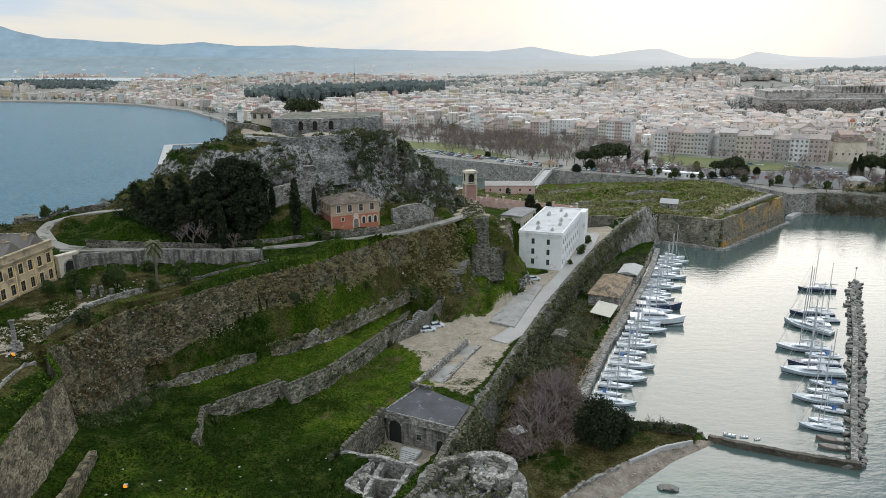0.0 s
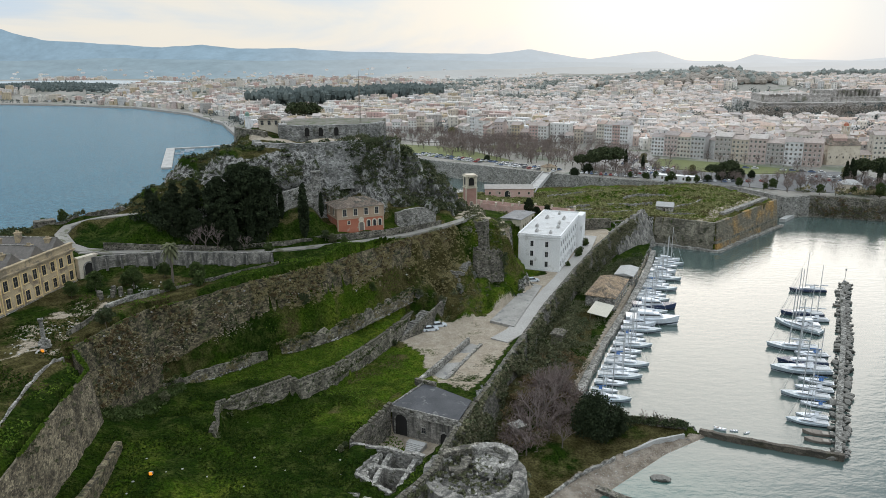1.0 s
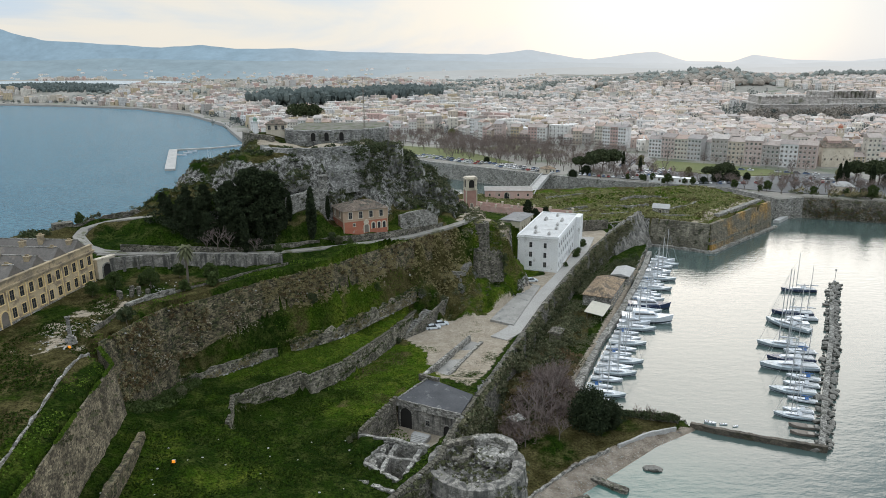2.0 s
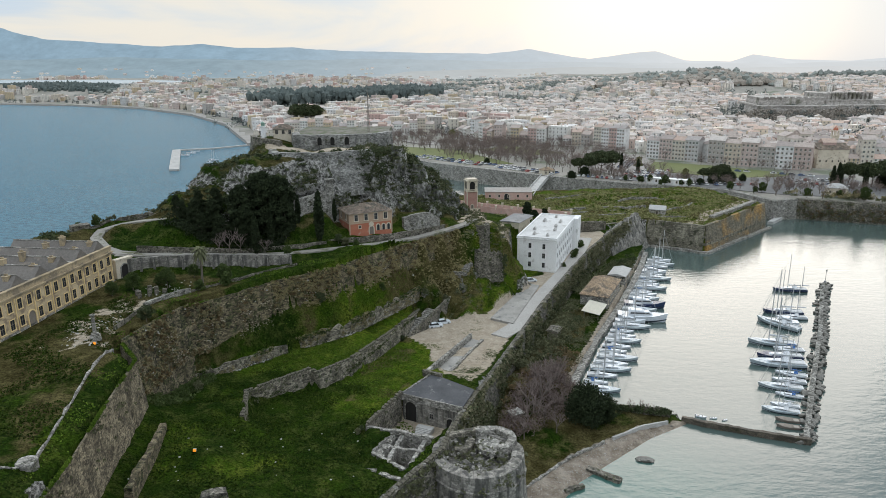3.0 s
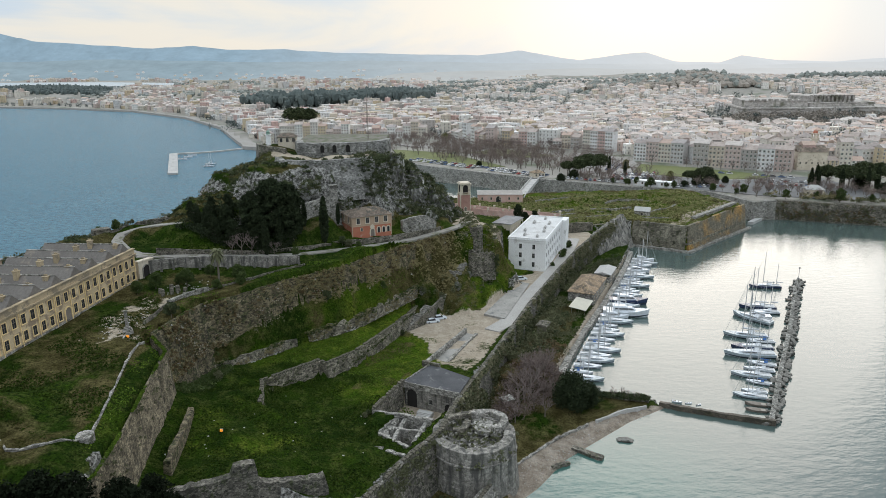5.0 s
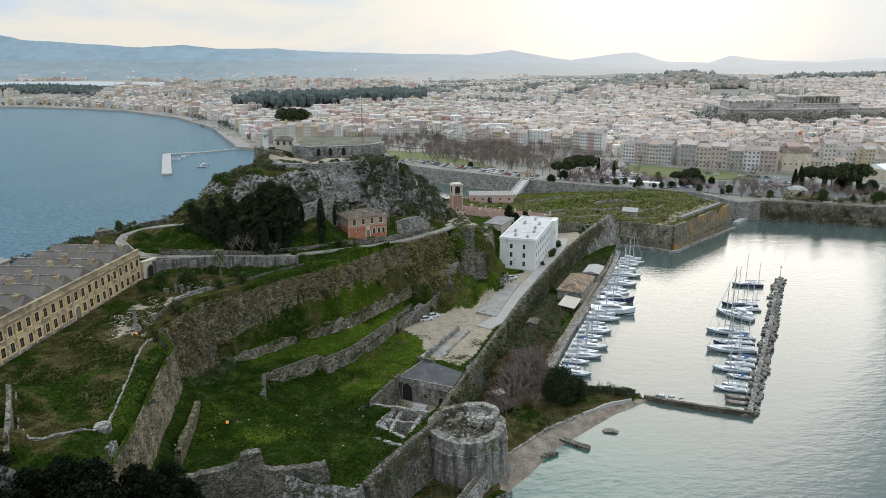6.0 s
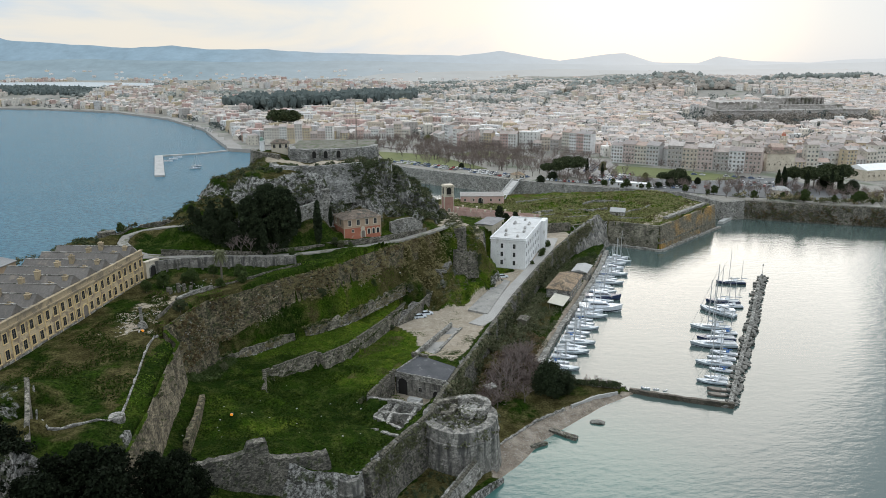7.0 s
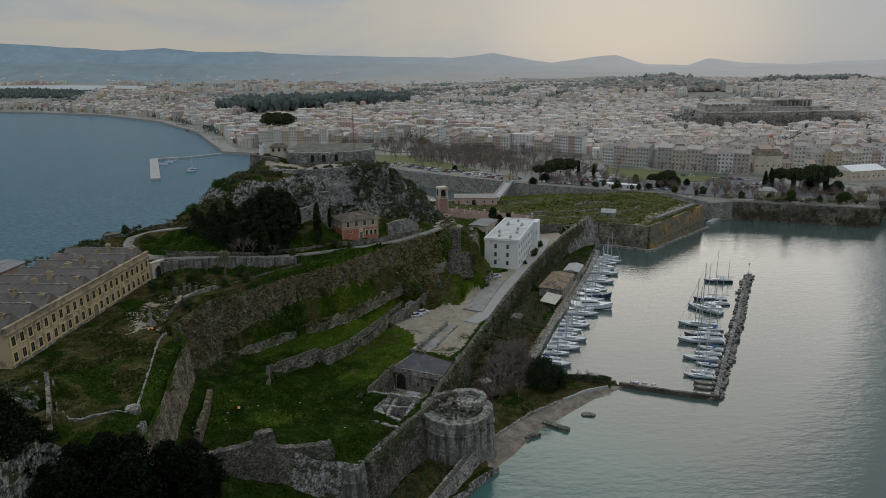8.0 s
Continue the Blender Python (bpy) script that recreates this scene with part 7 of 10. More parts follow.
for seed in range(4):
    rnd_ = random.Random(seed)
    bm = bmesh.new()
    block(bm, -0.45, 0.45, -0.4, 0.4, -0.25, 0.3, 0.06)
    for v in bm.verts:
        v.co += Vector((rnd_.uniform(-0.07, 0.07), rnd_.uniform(-0.07, 0.07), rnd_.uniform(-0.06, 0.06)))
    me = bpy.data.meshes.new("coping_stone")
    bm.to_mesh(me)
    bm.free()
    me.materials.append(STONE_RUBBLE)
    COPE.append(me)


def coping(owner, line, off, seed):
    rnd_ = random.Random(seed)
    pts_ = finer(line, 0.98)
    for i, p in enumerate(pts_[:-1]):
        if rnd_.random() < 0.12:
            continue
        q = pts_[i + 1]
        a_ = math.atan2(q[1] - p[1], q[0] - p[0])
        put("coping_stone", COPE[i % 4], owner, pose(p[0] + off * math.sin(a_), p[1] - off * math.cos(a_), p[2] + 0.1, 0, 0, math.degrees(a_) + rnd_.uniform(-5, 5)))


owners = {o["label"]: o for o in scene.objects if o.name.startswith("stone_wall")}
coping(owners["rough grey sea wall overgrown with ivy"], SEA_WALL[:6], 0.0, 1)
coping(owners["pale outer sea wall with large blocks at the water"], [(-6, 50, 4.6), (1.4, 61, 4.8), (7, 70.5, 5.0), (12.4, 79, 5.4)], 0.0, 2)
coping(owners["low zigzag rubble wall on the grass"], LOW_WALL[:7], 0.05, 3)
coping(owners["thick yard wall of the casemate"], [(-7.6, 104.6, 12.9), (-10.6, 98.5, 12.7), (-13.6, 92.3, 12.5)], 0.1, 4)


# lanes over the upper terrace
def lane(line, width, label, kerb=0.0, mat=None):
    """A made lane laid on the ground along a line, with an upstanding kerb on its lower side."""
    pts_ = finer(line, 1.5)
    zz = np.array([ground_z(p[0], p[1]) for p in pts_])
    k_ = np.ones(7) / 7
    zz = np.convolve(np.pad(zz, 3, mode="edge"), k_, mode="valid") + 0.3
    loops = []
    for i, p in enumerate(pts_):
        a, z = pts_[max(i - 1, 0)], pts_[min(i + 1, len(pts_) - 1)]
        ln = math.hypot(z[0] - a[0], z[1] - a[1]) or 1
        ox, oy = (z[1] - a[1]) / ln, -(z[0] - a[0]) / ln
        prof = [(-width / 2, -0.6), (-width / 2, 0.0), (width / 2, 0.0), (width / 2 + 0.01, kerb + 0.02), (width / 2 + 0.4, kerb + 0.02), (width / 2 + 0.41, -0.6)]
        loops.append([(p[0] + ox * o, p[1] + oy * o, zz[i] + h) for o, h in prof])
    bm_ = bmesh.new()
    solid(bm_, loops)
    bmesh.ops.recalc_face_normals(bm_, faces=bm_.faces)
    if kerb:
        edge = []
        for i, p in enumerate(pts_):
            a, z = pts_[max(i - 1, 0)], pts_[min(i + 1, len(pts_) - 1)]
            ln = math.hypot(z[0] - a[0], z[1] - a[1]) or 1
            edge.append((p[0] + (z[1] - a[1]) / ln * (width / 2 + 0.5), p[1] - (z[0] - a[0]) / ln * (width / 2 + 0.5), zz[i] + kerb + 0.35))
        stone_wall("low rubble parapet along the lower side of the lane", edge, lambda p: p[2] - 2.4, STONE, thick=0.5, batter=0.04, worn=0.12, proud=0.3, seed=62)
    return tagged(part("road", bm_, mat or LANE), label, "road", kind="structure")


LANE = material("worn_pale_lane", (0.16, 0.15, 0.13), (0.28, 0.265, 0.235), 0.7, 0.95, 0.5, 6.0, 0.25, (0.1, 0.1, 0.06), 0.54)
lane(flat(LANE_LINE), 2.1, "narrow pale lane below the red house")
lane([(17, 144.5), (22, 151), (30.5, 170), (42, 195), (51, 215), (58, 233), (64, 250)], 4.6, "smooth pale roadway along the sea wall", 0.0, material("smooth_pale_road", (0.27, 0.26, 0.24), (0.37, 0.355, 0.33), 0.25, 0.9, 0.15, 9.0, 0.22, (0.3, 0.28, 0.25), 0.58))
lane(flat(LOOP_LINE), 2.3, "pale gravel track round the headland lawn")


# crags and ruins on the rock
def crag_material():
    m = material("limestone_crag", (0.06, 0.058, 0.052), (0.38, 0.37, 0.345), 1.3, 0.95, 1.0, 4.0, 0.1, (0.045, 0.05, 0.028), 0.52)
    nt = m.node_tree
    b = nt.nodes["Principled BSDF"]
    old = b.inputs["Base Color"].links[0].from_socket
    g, sp, r, x = nt.nodes.new("ShaderNodeNewGeometry"), nt.nodes.new("ShaderNodeSeparateXYZ"), nt.nodes.new("ShaderNodeMapRange"), nt.nodes.new("ShaderNodeMix")
    nt.links.new(g.outputs["True Normal"], sp.inputs["Vector"])
    nt.links.new(sp.outputs["Z"], r.inputs["Value"])
    r.inputs["From Min"].default_value, r.inputs["From Max"].default_value = 0.45, 0.75
    x.data_type = "RGBA"
    x.inputs["B"].default_value = (0.05, 0.065, 0.022, 1)
    nt.links.new(r.outputs["Result"], x.inputs["Factor"])
    nt.links.new(old, x.inputs["A"])
    nt.links.new(x.outputs["Result"], b.inputs["Base Color"])
    return m


CRAG = crag_material()
CRAG_SPOTS = []


def crag(x, y, z, rx, ry, rz, seed):
    """A knot of weathered rock with ledges and clefts."""
    bm_ = bmesh.new()
    bmesh.ops.create_icosphere(bm_, subdivisions=4, radius=1)
    for v in bm_.verts:
        p = v.co.copy()
        n1_ = noise.fractal((p.x * 1.3 + seed, p.y * 1.3, p.z * 0.9), 1.0, 2.2, 5)
        n2_ = abs(noise.noise((p.x * 3.1, p.y * 3.1 + seed, p.z * 1.1)))
        v.co = p * (0.85 + 0.34 * n1_ - 0.3 * n2_)
        v.co.z = math.floor(v.co.z * 5 + 0.35 * n1_) / 5 * 0.35 + v.co.z * 0.65
        v.co = Vector((v.co.x * rx, v.co.y * ry, v.co.z * rz))
    m_ = pose(x, y, z, 0, 0, seed * 37)
    rr_ = random.Random(seed)
    CRAG_SPOTS.extend((m_ @ v.co)[:] for v in rr_.sample(list(bm_.verts), 130 if rx > 2.5 else 16) if v.co.z > -0.3 * rz)
    ob = tagged(part("rock", bm_, CRAG), "weathered grey limestone crag with green ledges", "rock", "crags of the fortress rock")
    ob.matrix_basis = pose(x, y, z, 0, 0, seed * 37)


for k, (x, y, dz, rx, ry, rz) in enumerate(((-12, 184, -1, 5, 4, 7), (-5, 189, -1, 5, 4.5, 7), (1, 196, -1, 5, 4, 7), (5, 205, -1, 4.5, 5, 6.5), (-8, 179, -0.5, 4.5, 3, 4.5), (-1, 184, -0.5, 4.5, 3, 4.5), (6, 192, -0.5, 3.6, 3, 4.5), (-18, 176.5, -1, 4, 3, 6), (9, 214, -1, 3.6, 4, 5), (-26, 169, -1, 4, 2.6, 4), (-36, 165, -1, 5, 2.6, 4), (10, 199, -0.5, 3, 3, 4), (3, 161.5, -0.4, 1.3, 1.1, 1.4), (-3, 157.6, -0.4, 1.2, 1.0, 1.3))):
    crag(x, y, ground_z(x, y) + dz, rx, ry, rz, k + 1)
for k, (x, y, z, rx, ry, rz) in enumerate(((16.2, 179.6, 18.2, 2.4, 2.2, 5.2), (19.4, 179.2, 17.8, 2.2, 2.0, 5.0), (18.8, 185.6, 25.0, 2.4, 2.4, 5.4), (21.2, 189.6, 21.6, 2.2, 2.4, 5.0), (11.6, 181.0, 25.4, 1.8, 1.5, 4.6), (12.4, 175.2, 16.0, 1.8, 1.3, 2.0), (6.0, 165.2, 13.6, 1.6, 1.3, 2.0), (8.2, 168.6, 14.6, 1.5, 1.2, 1.8))):
    crag(x, y, z, rx, ry, rz, 40 + k)
round_tower("ruined half-round masonry turret at the end of the lane", 15.2, 183.2, 2.9, 2.6, 22.5, 31.0, 0.8, 0.3, 9, STONE)
stone_wall("leaning masonry buttress beside the turret", [(18.0, 184.4, 30.4), (19.8, 187.0, 28.4), (21.4, 190.4, 25.0)], lambda p: 17, STONE_DARK, thick=1.0, batter=0.12, worn=0.35, step=0.8, seed=77)
stone_wall("worn stone ledge below the turret", [(12.2, 180.6, 24.0), (14.4, 178.6, 23.6), (18.0, 177.6, 23.4), (21.2, 178.4, 22.8)], lambda p: 15, STONE, thick=1.4, batter=0.16, worn=0.6, step=0.7, seed=78)
stair2 = tagged(new("stairs"), "rough stone steps climbing the scrubby slope", "stairs", kind="structure")
for i in range(26):
    f = i / 25
    x, y = 6.5 + 8.0 * f + 0.9 * math.sin(f * 7), 169.5 + 9.5 * f
    bm = bmesh.new()
    block(bm, -1.0, 1.0, -0.26, 0.26, -0.5, 0.4)
    part("step", bm, STONE_PALE, stair2).matrix_basis = pose(x, y, ground_z(x, y) + 0.15, 0, 0, -42 + 30 * math.sin(f * 7))


# ---- plants ----
nrng = np.random.default_rng(7)


def quads_mesh(name, centers, size, mat, flat_bias=0.0, long=1.0):
    """Many small leaf-like quads, one at each centre, turned at random."""
    c = np.asarray(centers, float)
    n = len(c)
    a = nrng.normal(size=(n, 3))
    if flat_bias:
        a[:, 2] *= 1 - flat_bias
    a /= np.linalg.norm(a, axis=1, keepdims=True)
    b = np.cross(a, nrng.normal(size=(n, 3)))
    b /= np.linalg.norm(b, axis=1, keepdims=True)
    s = (np.asarray(size) * nrng.uniform(0.6, 1.3, n))[:, None] * 0.5
    v = np.stack([c - a * s * long - b * s, c + a * s * long - b * s * 0.6, c + a * s * long * 0.9 + b * s, c - a * s * long * 0.8 + b * s * 0.8], 1).reshape(-1, 3)
    me = bpy.data.meshes.new(name)
    me.vertices.add(4 * n)
    me.vertices.foreach_set("co", v.astype(np.float32).ravel())
    me.loops.add(4 * n)
    me.loops.foreach_set("vertex_index", np.arange(4 * n, dtype=np.int32))
    me.polygons.add(n)
    me.polygons.foreach_set("loop_start", np.arange(0, 4 * n, 4, dtype=np.int32))
    me.polygons.foreach_set("loop_total", np.full(n, 4, np.int32))
    me.update(calc_edges=True)
    me.materials.append(mat)
    return me


def in_blobs(blobs, per):
    """Points crowded towards the outside of uneven ellipsoids."""
    out = []
    for (x, y, z, rx, ry, rz) in blobs:
        d = nrng.normal(size=(per, 3))
        d /= np.linalg.norm(d, axis=1, keepdims=True)
        r = nrng.uniform(0.25, 1.0, per) ** 0.45
        out.append(np.array([x, y, z]) + d * r[:, None] * [rx, ry, rz])
    return np.concatenate(out)


def trunk_mesh(h, r, lean=0.4, limbs=5, reach=2.0, seed=1, mat=None, up=0.5):
    rnd_ = random.Random(seed)
    bm = bmesh.new()
    p = Vector((0, 0, -0.6))
    joints = []
    for k in range(4):
        q = Vector((rnd_.uniform(-lean, lean) * (k + 1) * 0.4, rnd_.uniform(-lean, lean) * (k + 1) * 0.4, h * (k + 1) / 4))
        bar(bm, p, q, r * (1 - k * 0.2), r * (0.8 - k * 0.2), 6)
        joints.append(q)
        p = q
    for k in range(limbs):
        s = joints[rnd_.choice([1, 2, 2, 3])]
        a = 2 * math.pi * (k + rnd_.random() * 0.6) / limbs
        e = s + Vector((math.cos(a) * reach, math.sin(a) * reach, reach * up * rnd_.uniform(0.6, 1.4)))
        m_ = (s + e) / 2 + Vector((0, 0, reach * 0.12))
        bar(bm, s, m_, r * 0.42, r * 0.3, 5)
        bar(bm, m_, e, r * 0.3, r * 0.1, 5)
    me = bpy.data.meshes.new("trunk")
    bm.to_mesh(me)
    bm.free()
    me.materials.append(mat or BARK)
    return me


def tree(label, trunk, crown, m, group=""):
    t = tagged(new("tree"), label, "tree", group)
    for name, me in (("trunk", trunk), ("crown", crown)):
        ob = new(name, me)
        ob.parent = t
    t.matrix_basis = m
    return t


def crown_blobs(h0, h1, r, n, seed, flat_=0.7, squash=0.5):
    rnd_ = random.Random(seed)
    out = []
    for k in range(n):
        f = (k + 0.5) / n
        z = h0 + (h1 - h0) * f
        a = k * 2.4 + rnd_.random()
        rr = r * math.sqrt(max(0.05, 1 - (2 * f - 0.85) ** 2)) * rnd_.uniform(0.35, 0.75)
        s = r * rnd_.uniform(0.3, 0.52)
        out.append((math.cos(a) * rr, math.sin(a) * rr, z, s, s, s * flat_))
    return out


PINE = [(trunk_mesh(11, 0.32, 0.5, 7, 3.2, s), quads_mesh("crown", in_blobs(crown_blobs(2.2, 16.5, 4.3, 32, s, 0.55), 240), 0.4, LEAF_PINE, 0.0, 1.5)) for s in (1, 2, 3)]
BROAD = [(trunk_mesh(4, 0.22, 0.4, 6, 1.8, s), quads_mesh("crown", in_blobs(crown_blobs(1.8, 6.6, 3.0, 17, s), 220), 0.28, LEAF)) for s in (4, 5)]
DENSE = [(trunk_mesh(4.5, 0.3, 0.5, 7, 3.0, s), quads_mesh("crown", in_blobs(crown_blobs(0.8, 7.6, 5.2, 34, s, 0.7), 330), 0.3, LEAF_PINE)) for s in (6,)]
UMBRELLA = [(trunk_mesh(8, 0.35, 0.6, 8, 3.6, s, up=0.35), quads_mesh("crown", in_blobs([(b[0] * 1.2, b[1] * 1.2, 5.6 + b[2] * 0.5, b[3], b[4], b[5] * 0.9) for b in crown_blobs(1, 9, 5, 22, s)], 150), 0.5, LEAF_DARK)) for s in (8, 9)]
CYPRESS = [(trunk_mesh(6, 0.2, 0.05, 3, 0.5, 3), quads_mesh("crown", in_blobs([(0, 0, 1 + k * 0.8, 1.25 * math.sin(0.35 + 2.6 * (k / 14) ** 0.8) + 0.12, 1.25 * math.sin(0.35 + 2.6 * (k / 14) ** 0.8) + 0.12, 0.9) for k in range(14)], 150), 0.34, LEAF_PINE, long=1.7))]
SHRUB = [(trunk_mesh(0.8, 0.08, 0.1, 5, 0.5, s), quads_mesh("crown", in_blobs(crown_blobs(0.3, 2.0, 1.3, 9, s), 110), 0.2, mt)) for s, mt in ((21, LEAF), (22, LEAF_DARK), (23, LEAF_OLIVE))]
YELLOW = (trunk_mesh(4, 0.22, 0.4, 6, 1.8, 31), quads_mesh("crown", in_blobs(crown_blobs(1.5, 7, 3.2, 14, 31), 110), 0.4, LEAF_SPRING))


def bare_mesh(h, seed, depth=5):
    """Trunk and ever finer bare branches."""
    rnd_ = random.Random(seed)
    trunk, twigs = bmesh.new(), bmesh.new()

    def grow(p, d, ln, r, k):
        q = p + d * ln
        bar(trunk if k < 2 else twigs, p, q, r, r * 0.65, 5 if k < 2 else 3)
        if k >= depth:
            return
        for i in range(3 if k else 4):
            a = Vector((rnd_.uniform(-1, 1), rnd_.uniform(-1, 1), rnd_.uniform(-0.15, 0.9))).normalized()
            grow(q, (d * 0.75 + a * 0.75).normalized(), ln * rnd_.uniform(0.62, 0.82), r * 0.6, k + 1)

    grow(Vector((0, 0, -0.4)), Vector((0, 0, 1)), h * 0.28, h * 0.026, 0)
    out = []
    for name, bm, mt in (("trunk", trunk, BARK), ("crown", twigs, TWIG)):
        me = bpy.data.meshes.new(name)
        bm.to_mesh(me)
        bm.free()
        me.materials.append(mt)
        out.append(me)
    return out


BARE = [bare_mesh(8, s, 4) for s in (41, 42, 43)]
rnd = random.Random(5)


def plant(kind, label, spots, group="", ground_at=None, sc=(0.85, 1.15)):
    for spot in spots:
        x, y = spot[0], spot[1]
        s = spot[2] if len(spot) > 2 else rnd.uniform(*sc)
        z = (ground_at or ground_z)(x, y)
        tk, cr = rnd.choice(kind)
        tree(label, tk, cr, pose(x, y, z, 0, 0, rnd.uniform(0, 360)) @ Matrix.Diagonal((s, s, s * rnd.uniform(0.92, 1.08), 1)), group)


plant(PINE, "tall dark evergreen pine on the hillside", [(-65, 147, 0.34), (-68, 151, 0.3), (-61.5, 145.5, 0.42), (-57, 150, 0.42), (-51, 147, 0.62), (-46, 149, 0.86), (-41, 148, 0.84), (-48, 143, 0.62), (-40, 152, 0.8), (-54, 142, 0.5), (-45.5, 152, 0.92), (-43, 146.5, 0.9), (-50.5, 151, 0.55), (-62, 151, 0.38), (-56.5, 145, 0.52), (-49.5, 145, 0.78), (-42.5, 151, 0.7), (-38.6, 146.5, 0.66), (-59, 142.5, 0.4)], "hillside pines")
plant(CYPRESS, "slender dark cypress beside the road", [(-30.5, 150, 1.05), (-45, 140.5, 0.85), (-37, 149, 0.55), (-42, 144, 0.8), (-27.5, 158, 0.5), (-36.5, 153, 0.6)], "cypresses")
plant(BROAD, "round evergreen tree on the terrace", [(-66, 116.5, 0.62), (-59.5, 119, 0.68), (-48.6, 124.5, 0.6), (-69, 113, 0.5), (-56, 126, 0.5)], "terrace trees")
plant(SHRUB, "small green shrub beside the path", [(-37, 139.5), (-21, 150.5), (-25.8, 151.6), (-24, 152), (-62, 121), (-48, 100.5, 0.9), (-47, 121, 1.4), (-57, 101, 1.3), (-14, 146, 0.9), (-9, 142, 0.8), (-15.2, 91.6, 0.55), (-14.6, 92.6, 0.5), (-52, 118, 1.1), (-89, 150, 1.2), (-95, 152, 1.6), (-80, 160, 1.3), (-28, 131, 1.2)], "shrubs")
plant(SHRUB[:1], "clipped green bush by the forecourt wall", [(53, 221, 1.3), (55, 226, 1.1), (59, 236, 1.4), (47, 209, 0.8)], "forecourt bushes")
plant(DENSE, "broad dark evergreen tree beside the beach", [(33.4, 110.6, 1.0), (37.6, 112.6, 0.72)], "")
plant(PINE, "dark evergreen behind the white building", [(44, 262, 0.62), (49, 265, 0.55), (40, 256, 0.5)], "evergreens by the store")
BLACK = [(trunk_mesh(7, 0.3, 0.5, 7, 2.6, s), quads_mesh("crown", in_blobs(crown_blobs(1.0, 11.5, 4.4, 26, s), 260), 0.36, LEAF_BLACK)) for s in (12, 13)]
plant(BLACK, "evergreen tree on the near slope in shade-blackened leaves", [(-50, 36, 0.95), (-54.5, 36, 0.78), (-46.8, 36.5, 0.95), (-45, 31, 1.0), (-52, 29, 0.95), (-42, 49, 0.7), (-43.5, 43, 0.85), (-40, 39, 0.95), (-58, 34, 0.5), (-48, 21, 1.0), (-55.5, 28, 0.8), (-38.5, 47, 0.6)], "trees on the near slope")
plant([BARE[0], BARE[1], BARE[2]], "bare winter tree with fine grey branches", [(22, 113, 1.5), (26, 119, 1.4), (20, 108, 1.2), (29, 126, 1.2), (24, 116, 1.5), (28, 122, 1.3), (18.5, 103, 0.8), (24, 110, 1.0), (21, 116, 1.1), (27, 114, 0.9), (31, 122, 0.8), (24, 123, 1.0), (17, 107, 0.8), (28, 130, 0.8), (33, 137, 0.7), (26, 106, 0.8), (30, 117, 0.7), (-51.5, 139.8, 1.05), (-49, 140.6, 0.9), (-43, 141, 0.7), (-54, 139.6, 0.7), (45, 116.2, 0.5), (48, 115.4, 0.55), (50.5, 114.9, 0.45), (-86, 60, 0.6)], "bare trees")

palm = tagged(new("palm_tree"), "palm tree with a grey-green crown on the terrace", "tree")
bm = bmesh.new()
bar(bm, (0, 0, -0.5), (0.2, 0, 3.2), 0.3, 0.24, 8)
bar(bm, (0.2, 0, 3.2), (0.1, 0.1, 6.4), 0.24, 0.26, 8)
part("trunk", bm, BARK, palm)
bm = bmesh.new()
for k in range(34):
    a, up = k * 2.4, 1.3 - 2.0 * (k / 34)
    d = Vector((math.cos(a), math.sin(a), 0))
    side = Vector((-math.sin(a), math.cos(a), 0))
    p = Vector((0.1, 0.1, 6.4))
    prev = None
    for j in range(6):
        f = j / 5
        c = p + d * (2.1 * f * math.cos(up * 0.6)) + Vector((0, 0, 2.0 * f * math.sin(up) - 1.5 * f * f))
        w = 0.05 + 0.32 * math.sin(math.pi * min(1, f * 0.9 + 0.1))
        now = (bm.verts.new(c - side * w - Vector((0, 0, 0.1))), bm.verts.new(c), bm.verts.new(c + side * w - Vector((0, 0, 0.1))))
        if prev:
            bm.faces.new((prev[0], prev[1], now[1], now[0]))
            bm.faces.new((prev[1], prev[2], now[2], now[1]))
        prev = now
part("crown", bm, LEAF_OLIVE, palm)
palm.matrix_basis = pose(-52.6, 121.4, ground_z(-52.6, 121.4)) @ Matrix.Diagonal((0.95, 0.95, 1.3, 1))

# undergrowth: ivy on the walls, scrub on slopes and cliffs, tufts in the turf
def scatter(poly, n, keep=None):
    xs, ys = [p[0] for p in poly], [p[1] for p in poly]
    px_, py_ = nrng.uniform(min(xs), max(xs), n * 3), nrng.uniform(min(ys), max(ys), n * 3)
    ok_ = inside(poly, px_, py_)
    px_, py_ = px_[ok_][:n], py_[ok_][:n]
    u, v = (px_ - gx[0, 0]) / SPACING, (py_ - gy[0, 0]) / SPACING
    i, j = np.clip(u.astype(int), 0, nx - 2), np.clip(v.astype(int), 0, ny - 2)
    u, v = u - i, v - j
    z_ = (Z[i * ny + j] * (1 - u) + Z[(i + 1) * ny + j] * u) * (1 - v) + (Z[i * ny + j + 1] * (1 - u) + Z[(i + 1) * ny + j + 1] * u) * v
    return np.stack([px_, py_, z_], -1)


def clumps(c, radius, per):
    """Leaf positions in a low mound at each place."""
    r = (np.asarray(radius) * nrng.uniform(0.5, 1.4, len(c)))[:, None, None]
    d = nrng.normal(size=(len(c), per, 3))
    d /= np.linalg.norm(d, axis=2, keepdims=True)
    d[..., 2] = np.abs(d[..., 2]) * 0.9
    return (c[:, None, :] + d * r * nrng.uniform(0.4, 1.0, (len(c), per, 1))).reshape(-1, 3)


